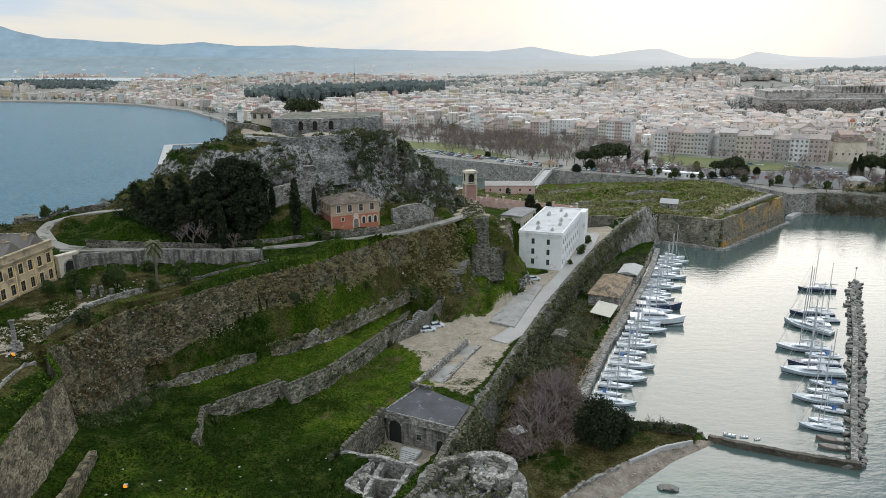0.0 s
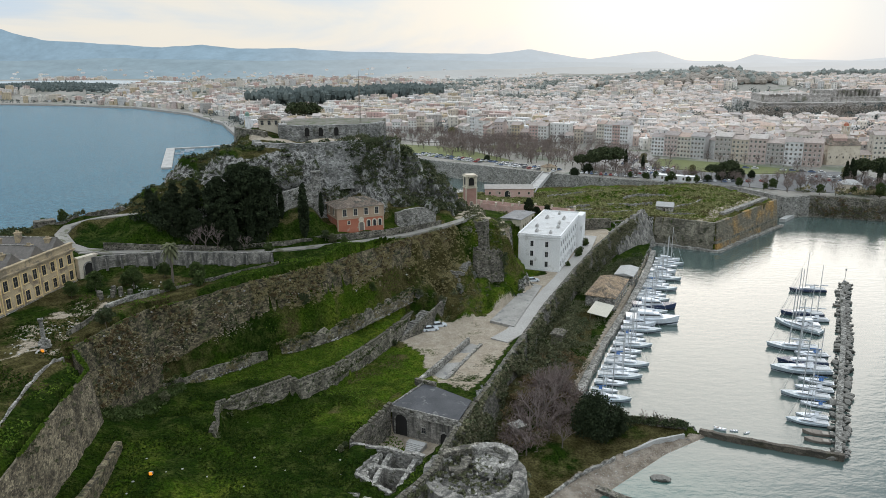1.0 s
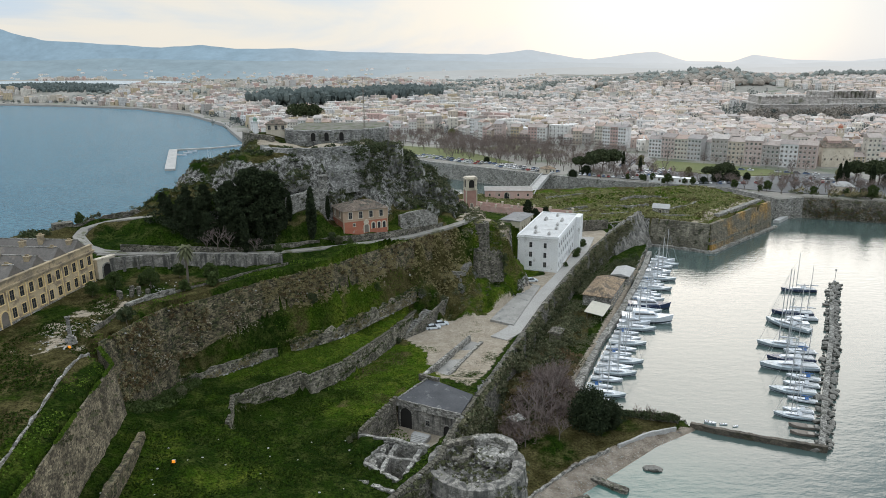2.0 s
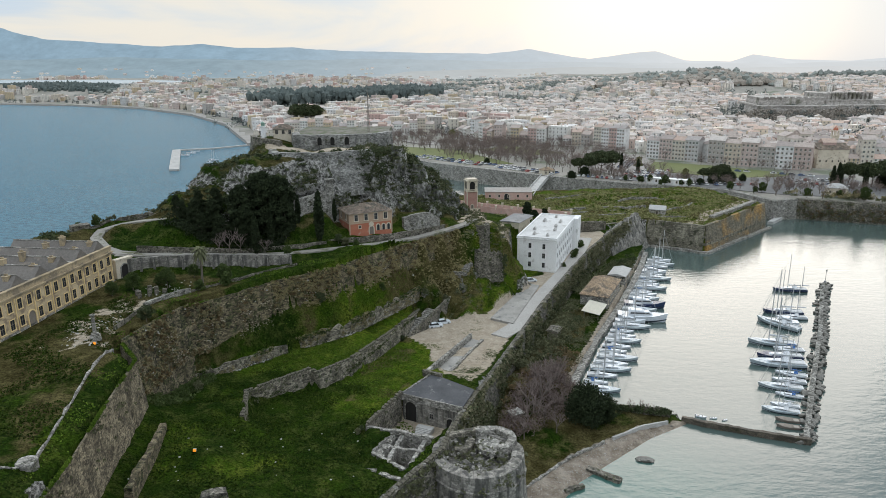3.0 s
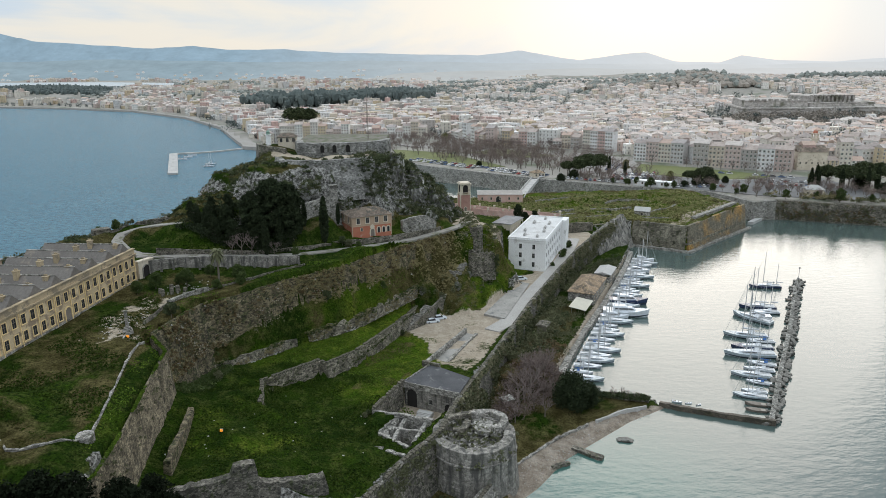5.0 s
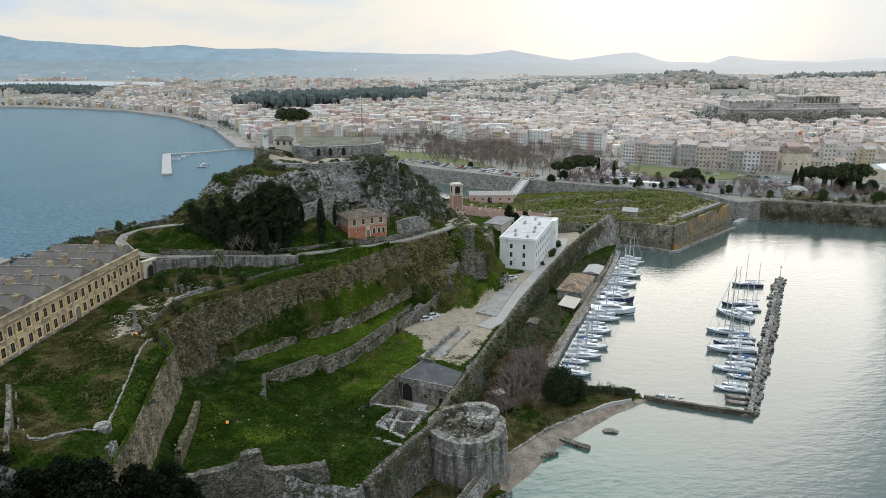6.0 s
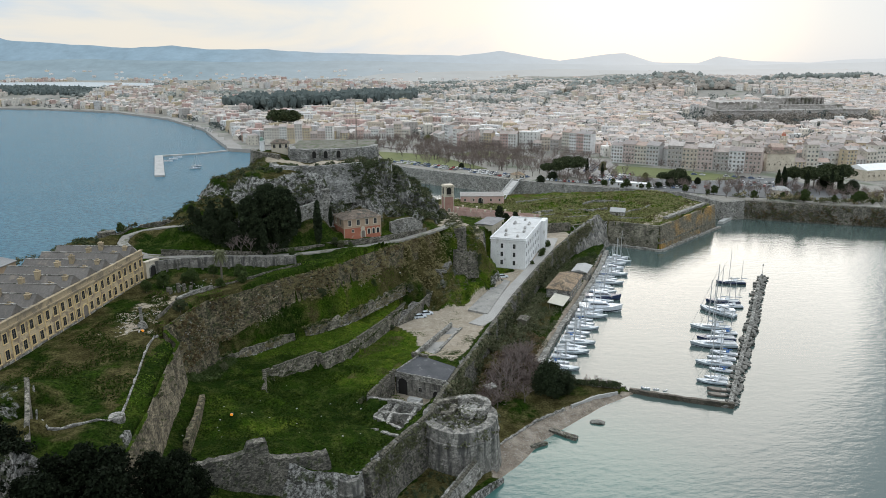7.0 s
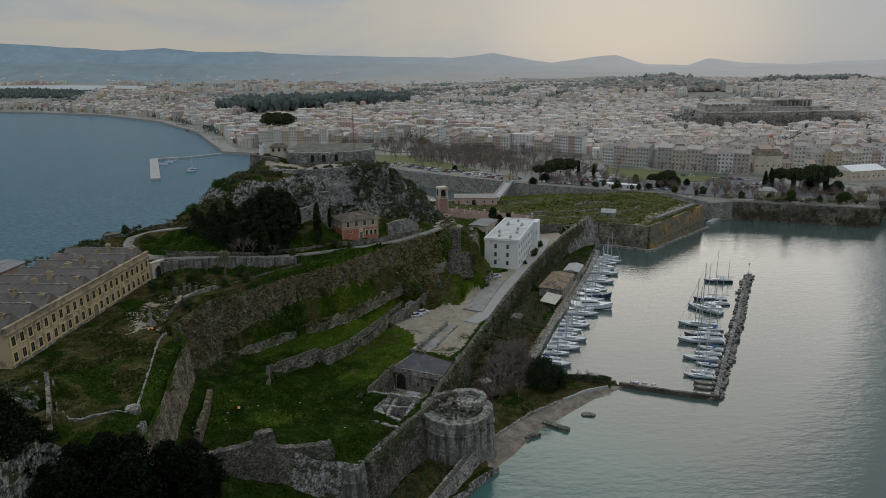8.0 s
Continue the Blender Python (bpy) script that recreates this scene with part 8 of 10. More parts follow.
def on_wall(line, foot, batter, n, proud=0.5, side=1, low=0.0, high=1.0):
    pts = finer(line, 0.7)
    out = []
    for _ in range(n):
        i = nrng.integers(1, len(pts))
        a, z = pts[i - 1], pts[i]
        ln = math.hypot(z[0] - a[0], z[1] - a[1]) or 1
        ox, oy = (z[1] - a[1]) / ln * side, -(z[0] - a[0]) / ln * side
        h = foot + (z[2] - foot) * nrng.uniform(low, high)
        o = proud + batter * (z[2] - h) + 0.1
        z = tuple(a[k] + (z[k] - a[k]) * nrng.random() for k in range(3))
        if noise.fractal((z[0] * 0.16, z[1] * 0.16, h * 0.2), 1.0, 2.0, 3) > -0.12:
            out.append((z[0] + ox * o, z[1] + oy * o, h))
    return np.array(out)


def undergrowth(name, label, centers, size, mat, long=1.0, flat_bias=0.0):
    ob = new(name, quads_mesh(name, centers, size, mat, flat_bias, long))
    return tagged(ob, label, "plants", kind="stuff")


undergrowth("ivy", "dark ivy and scrub hanging on the sea wall", clumps(on_wall(SEA_WALL[3:], 1.5, 0.22, 3200), 0.75, 14), 0.34, LEAF_OLIVE)
undergrowth("ivy", "dry weeds hanging from the crest of the sea wall", clumps(on_wall(SEA_WALL[3:], 1.5, 0.22, 2600, low=0.55, proud=0.4), 0.7, 18), 0.22, leaf_material("grey_straw_weeds", (0.11, 0.105, 0.06), (0.25, 0.235, 0.15)), 1.8)
undergrowth("ivy", "deep green ivy on the sea wall", clumps(on_wall(SEA_WALL[3:10], 1.0, 0.22, 800), 0.9, 14), 0.36, LEAF_DARK)
undergrowth("ivy", "sparse weeds on the old fortress walls", clumps(np.concatenate([on_wall(SEA_WALL[:4], 4, 0.22, 260, low=0.4), on_wall(LOW_WALL, 12, 0.05, 260), on_wall(BASTION, 18, 0.12, 120, side=-1, low=0.5)]), 0.4, 10), 0.24, LEAF_OLIVE)
BRUSH = leaf_material("brown_brushwood", (0.075, 0.052, 0.026), (0.19, 0.14, 0.075))
BRUSH_PALE = leaf_material("dry_olive_brushwood", (0.14, 0.12, 0.062), (0.31, 0.27, 0.15))
hw = np.concatenate([on_wall(HIGH_WALL[:4], 20, 0.24, 900, proud=0.5), on_wall(HIGH_WALL[3:], 24, 0.24, 420, proud=0.5), on_wall(HIGH_WALL[4:], 25, 0.24, 1000, proud=0.5)])
undergrowth("scrub", "brown and green brushwood on the high wall", clumps(hw[::2], 0.5, 14), 0.26, BRUSH)
undergrowth("scrub", "olive weeds rooted in the high wall", clumps(on_wall(HIGH_WALL[:6], 21, 0.24, 620, proud=0.5), 0.45, 14), 0.2, LEAF_OLIVE)
undergrowth("scrub", "dry olive brushwood on the high wall", clumps(hw[1::2], 0.5, 14), 0.24, BRUSH_PALE)
slope_poly = [(15, 98), (34, 127), (56, 184), (82, 236), (76, 244), (40, 178), (20, 132), (9, 110)]
sl = scatter(slope_poly, 560)
undergrowth("scrub", "tangled scrub between the sea wall and the quay", clumps(sl[:420] + [0, 0, 0.5], 1.5, 60), 0.26, LEAF_OLIVE)
undergrowth("scrub", "dark evergreen scrub between the sea wall and the quay", clumps(sl[420:] + [0, 0, 0.6], 1.7, 60), 0.28, LEAF_DARK)
undergrowth("scrub", "tall olive bushes below the sea wall", clumps(scatter([(22, 132), (30, 140), (38, 156), (44, 175), (53, 198), (72, 226), (66, 228), (50, 198), (40, 174), (28, 150), (19, 134)], 330) + [0, 0, 1.3], 2.2, 90), 0.28, LEAF_OLIVE)
undergrowth("scrub", "dark bushes along the landward side of the quay", clumps(np.concatenate([scatter([(29, 131), (34, 142), (42, 160), (47, 172), (44, 174), (34, 154), (25, 136)], 110), scatter([(60, 200), (74, 224), (84, 244), (79, 247), (66, 224), (56, 204)], 110)]) + [0, 0, 0.5], 1.3, 70), 0.26, LEAF_DARK)
undergrowth("scrub", "mauve-brown bare brushwood by the beach trees", clumps(scatter([(16, 100), (30, 112), (34, 124), (30, 134), (22, 126), (14, 108)], 150) + [0, 0, 1.4], 2.2, 70), 0.12, leaf_material("mauve_brushwood", (0.1, 0.075, 0.066), (0.2, 0.155, 0.135)), 5.0)
undergrowth("scrub", "bare brown brush on the slope above the beach", clumps(scatter([(15, 98), (34, 127), (40, 150), (30, 150), (12, 112)], 70) + [0, 0, 0.8], 1.6, 60), 0.2, BRUSH, 2.5)
hill_poly = [(-30, 172), (-10, 178), (4, 188), (12, 204), (6, 226), (-8, 214), (-18, 192)]
undergrowth("scrub", "grey-green scrub over the rock face", clumps(scatter(hill_poly, 700) + [0, 0, 0.3], 1.2, 40), 0.32, LEAF_OLIVE)
undergrowth("scrub", "dark evergreen scrub over the rock face", clumps(scatter([(-24, 176), (-10, 178), (4, 188), (12, 204), (6, 226), (-8, 214), (-16, 196)], 460) + [0, 0, 0.5], 1.6, 46), 0.32, LEAF_DARK)
undergrowth("scrub", "dark scrub on the crags", clumps(scatter([(-74, 152), (-46, 160), (-30, 168), (-12, 182), (8, 200), (0, 214), (-30, 182), (-62, 176)], 260) + [0, 0, 0.2], 1.0, 36), 0.38, LEAF_DARK)
# thicket added to deepen the shade beneath the pines
undergrowth("scrub", "thicket beneath the pines in shade-darkened leaves", clumps(scatter([(-70, 144), (-58, 141), (-40, 142), (-37, 150), (-44, 155), (-64, 154)], 330) + [0, 0, 0.6], 1.7, 44), 0.34, LEAF_PINE)
undergrowth("scrub", "dark shrubs hanging over the end of the curtain wall", clumps(nrng.uniform([-24, 171.6, 43], [-14, 179, 55.5], (150, 3)), 1.1, 44), 0.3, LEAF_DARK)
undergrowth("scrub", "sparse dark weeds in the lower court", clumps(scatter([(-12, 52), (10, 76), (3, 80), (-8, 64)], 130), 0.7, 22), 0.24, LEAF_DARK)
undergrowth("scrub", "dark olive shrubs rooted in the crags", clumps(np.array(CRAG_SPOTS[::2]), 1.0, 36), 0.3, LEAF_OLIVE)
undergrowth("scrub", "grey-green shrubs rooted in the crags", clumps(np.array(CRAG_SPOTS[1::2]), 1.0, 36), 0.3, LEAF_DARK)
undergrowth("scrub", "grey-green scrub over the seaward slope", clumps(scatter([(-84, 160), (-60, 168), (-52, 186), (-58, 206), (-80, 205), (-92, 180)], 420), 0.8, 34), 0.3, LEAF_OLIVE)
undergrowth("scrub", "low coastal scrub on the headland", clumps(scatter([(-116, 110), (-96, 118), (-90, 136), (-94, 152), (-84, 154), (-72, 155), (-70, 176), (-100, 180), (-122, 140)], 640), 0.9, 30), 0.32, LEAF_DARK)
undergrowth("scrub", "grey-green scrub along the edge of the headland", clumps(on_wall([(-112, 128, 36), (-103, 142, 37.4), (-94, 152, 39.4), (-86, 155, 40.8), (-72, 157, 43)], 35, 0.1, 420, proud=0.8), 1.0, 26), 0.3, LEAF_OLIVE)
# this added thicket stands in for the black shade on the near slope
undergrowth("scrub", "near-black thicket standing in for shade at the foot of the near hill", clumps(np.concatenate([scatter([(-78, 20), (-58, 34), (-57.5, 38.5), (-60.5, 42), (-67, 45), (-73, 50), (-82, 40)], 700), scatter([(-50, 22), (-40, 30), (-37, 46), (-44, 56), (-47, 52), (-46, 40), (-58, 36)], 500)]), 1.3, 40), 0.34, LEAF_BLACK)
undergrowth("scrub", "scrub on the rocky near slope", clumps(scatter([(-100, 64), (-72, 58), (-63, 42), (-46, 36), (-34, 48), (-36, 20), (-100, 15)], 900), 0.8, 34), 0.28, LEAF_DARK)
BRUSH_STRAW = leaf_material("straw_coloured_brushwood", (0.22, 0.19, 0.09), (0.36, 0.31, 0.165))
undergrowth("ivy", "olive creepers over the turret and its ledge", clumps(np.concatenate([nrng.uniform([11.6, 176.8, 14], [22, 178.4, 24], (60, 3)), nrng.uniform([16.6, 181.4, 22], [21.6, 186.5, 31], (110, 3))]), 0.6, 26), 0.2, LEAF_OLIVE)
undergrowth("ivy", "dark ivy on the corner of the rock ledge", clumps(nrng.uniform([20.4, 176.6, 14.5], [22.6, 179.6, 22.6], (70, 3)), 0.7, 30), 0.26, LEAF_DARK)
undergrowth("scrub", "brown brushwood on the slope below the lane", clumps(scatter([(-6, 160), (2, 162), (10, 170), (12, 178), (14, 177), (6, 179), (-4, 165)], 760), 0.5, 24), 0.15, BRUSH_STRAW)
undergrowth("scrub", "yellow-green brush on the steep bank beside the turret", clumps(scatter([(8, 177), (12, 178), (16, 182), (22, 183), (27, 192), (27, 206), (20, 200), (17, 186), (10, 182)], 420), 0.5, 24), 0.17, leaf_material("yellow_green_brush", (0.17, 0.165, 0.07), (0.34, 0.32, 0.155)))
undergrowth("scrub", "pale olive brush on the slope below the lane", clumps(np.concatenate([scatter([(-6, 158), (2, 161), (12, 170), (14, 178), (6, 179), (-5, 165)], 170), on_wall(HIGH_WALL[4:], 25, 0.24, 900, proud=0.6), on_wall(HIGH_FOOT[3:], 23.5, 0.0, 260)]), 0.6, 34), 0.15, BRUSH_STRAW)
undergrowth("scrub", "green scrub on the slope below the lane", clumps(scatter([(-6, 154), (4, 158.5), (14, 164), (24, 180), (14, 178), (4, 172)], 120), 0.6, 20), 0.24, LEAF_OLIVE)
undergrowth("scrub", "green creepers over the outcrop by the white building", clumps(scatter([(9, 178), (14, 180), (28, 198), (26, 214), (12, 200)], 160) + [0, 0, 0.2], 0.8, 26), 0.28, LEAF_OLIVE)
undergrowth("scrub", "dark thicket in the corner between bastion and high wall", clumps(scatter([(-57, 89), (-51, 88), (-48, 98), (-47, 108), (-51, 110), (-55, 103)], 300), 0.8, 30), 0.26, LEAF)
undergrowth("scrub", "scrub along the ruined terrace wall", clumps(np.concatenate([on_wall(RUIN_WALL, 15, 0.08, 620), on_wall(HIGH_FOOT, 20, 0.0, 160)]), 0.42, 14), 0.22, BRUSH_PALE)
undergrowth("scrub", "dark tufts along the ruined terrace wall", clumps(np.concatenate([on_wall(RUIN_WALL, 15.5, 0.08, 420, low=0.5), on_wall(LOW_WALL, 12.2, 0.05, 200, high=0.3)]), 0.4, 14), 0.22, LEAF)
GRASS = leaf_material("grass_blades", (0.026, 0.06, 0.005), (0.115, 0.17, 0.022))
turf = np.concatenate([scatter([(-50, 55), (-20, 62), (-12, 62), (2, 90), (-8, 106), (-2, 116), (-10, 142), (-30, 108), (-50, 96)], 18000), scatter([(-50, 103), (-38, 103), (-20, 118), (-4, 158), (-12, 152), (-36, 122)], 5200), scatter([(-56, 98), (-46, 118), (-24, 138), (-6, 164), (-10, 166), (-30, 140), (-60, 116)], 5000), scatter([(-78, 60), (-50, 46), (-52, 84), (-58, 96), (-66, 120)], 9000), scatter([(-52, 108), (-36, 123), (-22, 133.5), (-2, 162), (-6, 166), (-14, 153), (-25, 138), (-38, 127), (-54, 110)], 6000), on_wall(HIGH_WALL, 30, 0.2, 2600, proud=0.3, low=0.75), on_wall(BASTION, 29.5, 0.12, 5200, proud=0.35, side=-1, low=0.55), on_wall(LOW_WALL, 12, 0.05, 2200, proud=-0.4, low=0.94), on_wall(RUIN_WALL, 14, 0.08, 1800, proud=-0.3, low=0.78, high=0.9)])
tuft = np.sin(turf[:, 0] * 0.35 + 2.2 * np.sin(turf[:, 1] * 0.23)) + np.sin(turf[:, 1] * 0.41 + 1.9 * np.sin(turf[:, 0] * 0.19)) + nrng.uniform(-0.9, 0.9, len(turf))
turf = turf[tuft > -0.1]
# tufts of the mound and terrace take a colour darkened for shade
shaded_turf = (turf[:, 0] + 0.35 * (turf[:, 1] - 100) + 12 < 0) & (turf[:, 1] < 112) & ~((turf[:, 2] > 29) & (turf[:, 0] > -58 + 0.186 * (88.5 - turf[:, 1])))
# blades paler than the grass itself: haze put into their colour
undergrowth("grass", "yellowish rough grass on the far bastion, paled for haze", clumps(scatter([(62, 264), (97, 274), (118, 260), (160, 302), (148, 346), (22, 338), (30, 284)], 9000), 0.6, 4), 0.5, leaf_material("yellowed_grass", (0.15, 0.155, 0.06), (0.3, 0.29, 0.135)), 1.3)
undergrowth("grass", "uneven tufts of winter grass", clumps(turf[~shaded_turf], 0.25, 3), 0.19, GRASS, 1.3)
undergrowth("grass", "grass on the mound and terrace darkened for shade", clumps(turf[shaded_turf], 0.25, 3), 0.19, leaf_material("rank_grass", (0.009, 0.023, 0.002), (0.041, 0.064, 0.008)), 1.3)



def spread(points, low, high):
    return points + nrng.uniform(low, high, (len(points), 3))


PROM_LINE = [(440, 386, 9.9), (332, 343, 9.9), (276, 324, 9.9), (258, 306, 9.9), (238, 314, 9.9), (196, 332, 9.9)]
undergrowth("scrub", "olive bushes along the top of the town wall", clumps(spread(on_wall(PROM_LINE, 9.6, 0.0, 240, proud=-1.0), [-4, -2, 0.4], [4, 6, 1.6]), 1.7, 44), 0.5, LEAF_OLIVE)
undergrowth("scrub", "bare brown bushes along the top of the town wall", clumps(spread(on_wall(PROM_LINE, 9.6, 0.0, 300, proud=-1.0), [-4, 0, 0.4], [4, 9, 2.6]), 1.9, 44), 0.4, BRUSH_PALE, 2.0)
undergrowth("ivy", "grey-green creepers hanging on the town wall", clumps(on_wall([(420, 365, 9.8), (330, 331, 9.8), (275, 312, 9.8), (262, 292, 9.8), (235, 303, 9.8), (192, 321, 9.8)], 0.5, 0.0, 1500, side=-1, proud=0.8), 0.9, 14), 0.42, LEAF_OLIVE)
undergrowth("ivy", "brown creepers hanging on the town wall", clumps(on_wall([(330, 331, 9.8), (275, 312, 9.8), (262, 292, 9.8), (235, 303, 9.8), (192, 321, 9.8)], 0.5, 0.0, 900, side=-1, proud=0.8), 0.8, 14), 0.36, BRUSH)

# hedge on the mole
hedge = np.stack([np.linspace(39, 53.6, 60), np.linspace(118, 114.7, 60), np.full(60, 1.8)], -1)
undergrowth("ivy", "creepers over the round tower top and upper sea wall", clumps(np.concatenate([scatter([(1, 79), (6, 76), (13, 79), (14, 86), (8, 90), (2, 88)], 150) * [1, 1, 0] + [0, 0, 11.6], on_wall([(7.3 + 8.5 * math.cos(radians(a)), 83.4 + 8.5 * math.sin(radians(a)), 12) for a in range(200, 375, 12)], 8.4, 0.02, 110, proud=0.15, side=1), on_wall(SEA_WALL[:4], 6, 0.22, 420, low=0.5)]), 0.4, 14), 0.24, LEAF_OLIVE)
undergrowth("hedge", "dark clipped hedge along the mole", clumps(np.repeat(hedge, 3, 0) + nrng.uniform(-0.5, 0.5, (180, 3)), 0.9, 30), 0.28, LEAF_DARK)

# loose stones lying about
def rubble(label, centers, size, mat):
    base = [v.co.copy() for v in _ball.verts]
    tris = [[v.index for v in f.verts] for f in _ball.faces]
    verts_, faces_ = [], []
    for c in centers:
        s_ = size * nrng.uniform(0.4, 1.3)
        k0 = len(verts_)
        for v in base:
            j_ = nrng.uniform(0.7, 1.2)
            verts_.append((c[0] + v.x * s_ * j_, c[1] + v.y * s_ * j_, c[2] + v.z * s_ * 0.6 * j_))
        faces_ += [[k0 + i for i in t_] for t_ in tris]
    me_ = bpy.data.meshes.new("rubble")
    me_.from_pydata(verts_, [], faces_)
    me_.materials.append(mat)
    return tagged(new("rubble", me_), label, "stones", kind="stuff")


_ball = bmesh.new()
bmesh.ops.create_icosphere(_ball, subdivisions=1, radius=1)
_ball.verts.index_update()
CREAM_RUBBLE = material("cream_rubble", (0.24, 0.205, 0.145), (0.4, 0.35, 0.26), 2.0, 0.9, 0.3, 6.0)
PALE_RUBBLE = material("bleached_rubble", (0.27, 0.265, 0.245), (0.45, 0.44, 0.41), 2.0, 0.9, 0.3, 6.0)
rubble("bleached rubble scattered round the column", np.concatenate([scatter([(-66, 86), (-60, 88), (-60, 100), (-64, 104), (-68, 96)], 90), scatter([(-62, 112), (-54, 118), (-56, 124), (-64, 118)], 40)]), 0.2, PALE_RUBBLE)
rubble("loose stones in the grass", scatter([(-48, 60), (-16, 64), (-6, 90), (-14, 110), (-40, 104)], 36), 0.2, PALE_RUBBLE)
rubble("stones fallen from the terrace walls", np.concatenate([on_wall(RUIN_WALL, 14.9, 0.08, 160, high=0.15), on_wall(HIGH_WALL, 22, 0.24, 160, proud=0.45)]), 0.26, PALE_RUBBLE)
rubble("pale stones bared on the high wall", on_wall(HIGH_WALL[1:7], 21, 0.24, 1500, proud=0.5, high=0.62), 0.17, CREAM_RUBBLE)
rubble("broken stones on the tower and sea wall", np.concatenate([scatter([(1, 78), (14, 78), (14, 90), (2, 90)], 160) * [1, 1, 0] + [0, 0, 11.4], on_wall(SEA_WALL[:5], 12.2, 0.0, 160, proud=-0.2)]), 0.35, STONE_PALE)
rubble("pebbles and driftwood on the beach", scatter([(16, 80), (22, 81), (30, 90), (38, 97), (49, 106), (52, 111), (36, 103.5), (18, 89)], 900), 0.1, PALE_RUBBLE)
_ball.free()


# ---- the harbour ----
HULL_WHITE = material("white_gelcoat", (0.5, 0.53, 0.56), (0.62, 0.65, 0.68), 0.5, 0.25, 0.0, 2.0)
ANTIFOUL = material("dark_antifouling_paint", (0.02, 0.03, 0.04), (0.04, 0.05, 0.06), 1.0, 0.6, 0.0, 2.0)
HULL_BLUE = material("navy_gelcoat", (0.02, 0.03, 0.07), (0.03, 0.045, 0.1), 0.5, 0.25, 0.0, 2.0)
HULL_GREY = material("grey_blue_gelcoat", (0.3, 0.35, 0.38), (0.4, 0.45, 0.47), 0.5, 0.3, 0.0, 2.0)
DECK = material("deck_grey", (0.42, 0.43, 0.43), (0.56, 0.57, 0.57), 1.0, 0.6, 0.0, 3.0)
TEAK = material("teak_deck", (0.22, 0.2, 0.17), (0.32, 0.29, 0.25), 2.0, 0.6, 0.1, 6.0)
CANVAS_BLUE = material("blue_canvas", (0.03, 0.09, 0.25), (0.05, 0.14, 0.34), 1.0, 0.8, 0.1, 4.0)
CANVAS_WHITE = material("pale_canvas", (0.5, 0.52, 0.54), (0.62, 0.63, 0.64), 1.0, 0.8, 0.1, 4.0)
SPAR = material("silver_spar", (0.5, 0.5, 0.5), (0.6, 0.6, 0.6), 1.0, 0.35, 0.0, 2.0, metal=0.4)


def hull_bm(L, B, F, draught=0.5, sheer=0.25, full=0.55):
    """A hull lofted from stern (x = 0) to bow (x = L), B wide, freeboard F."""
    bm = bmesh.new()
    loops = []
    n = 11
    for k in range(n):
        f = k / (n - 1)
        w = B / 2 * (0.78 + 0.22 * min(1, f / 0.4)) * (1 if f < full else max(0.03, 1 - ((f - full) / (1 - full)) ** 1.9))
        top = F * (1 + sheer * (2 * f - 0.8) ** 2 * (1.2 if f > 0.4 else 0.4))
        x = L * f
        rake = 0.06 * L * (f ** 3)
        loops.append([(x, -w, top), (x - rake * 0.6, -w * 0.86, 0.05), (x - rake, -w * 0.35, -draught), (x - rake, w * 0.35, -draught), (x - rake * 0.6, w * 0.86, 0.05), (x, w, top)])
    solid(bm, loops)
    bmesh.ops.recalc_face_normals(bm, faces=bm.faces)
    return bm


def cabin_bm(x0, x1, w0, w1, z0, z1, slope=0.5):
    bm = bmesh.new()
    solid(bm, [[(x0, -w0, z0), (x0, w0, z0), (x0 + 0.1, w0 * 0.86, z1), (x0 + 0.1, -w0 * 0.86, z1)], [(x1, -w1, z0), (x1, w1, z0), (x1 - slope, w1 * 0.8, z1 - 0.12), (x1 - slope, -w1 * 0.8, z1 - 0.12)]])
    bmesh.ops.recalc_face_normals(bm, faces=bm.faces)
    return bm


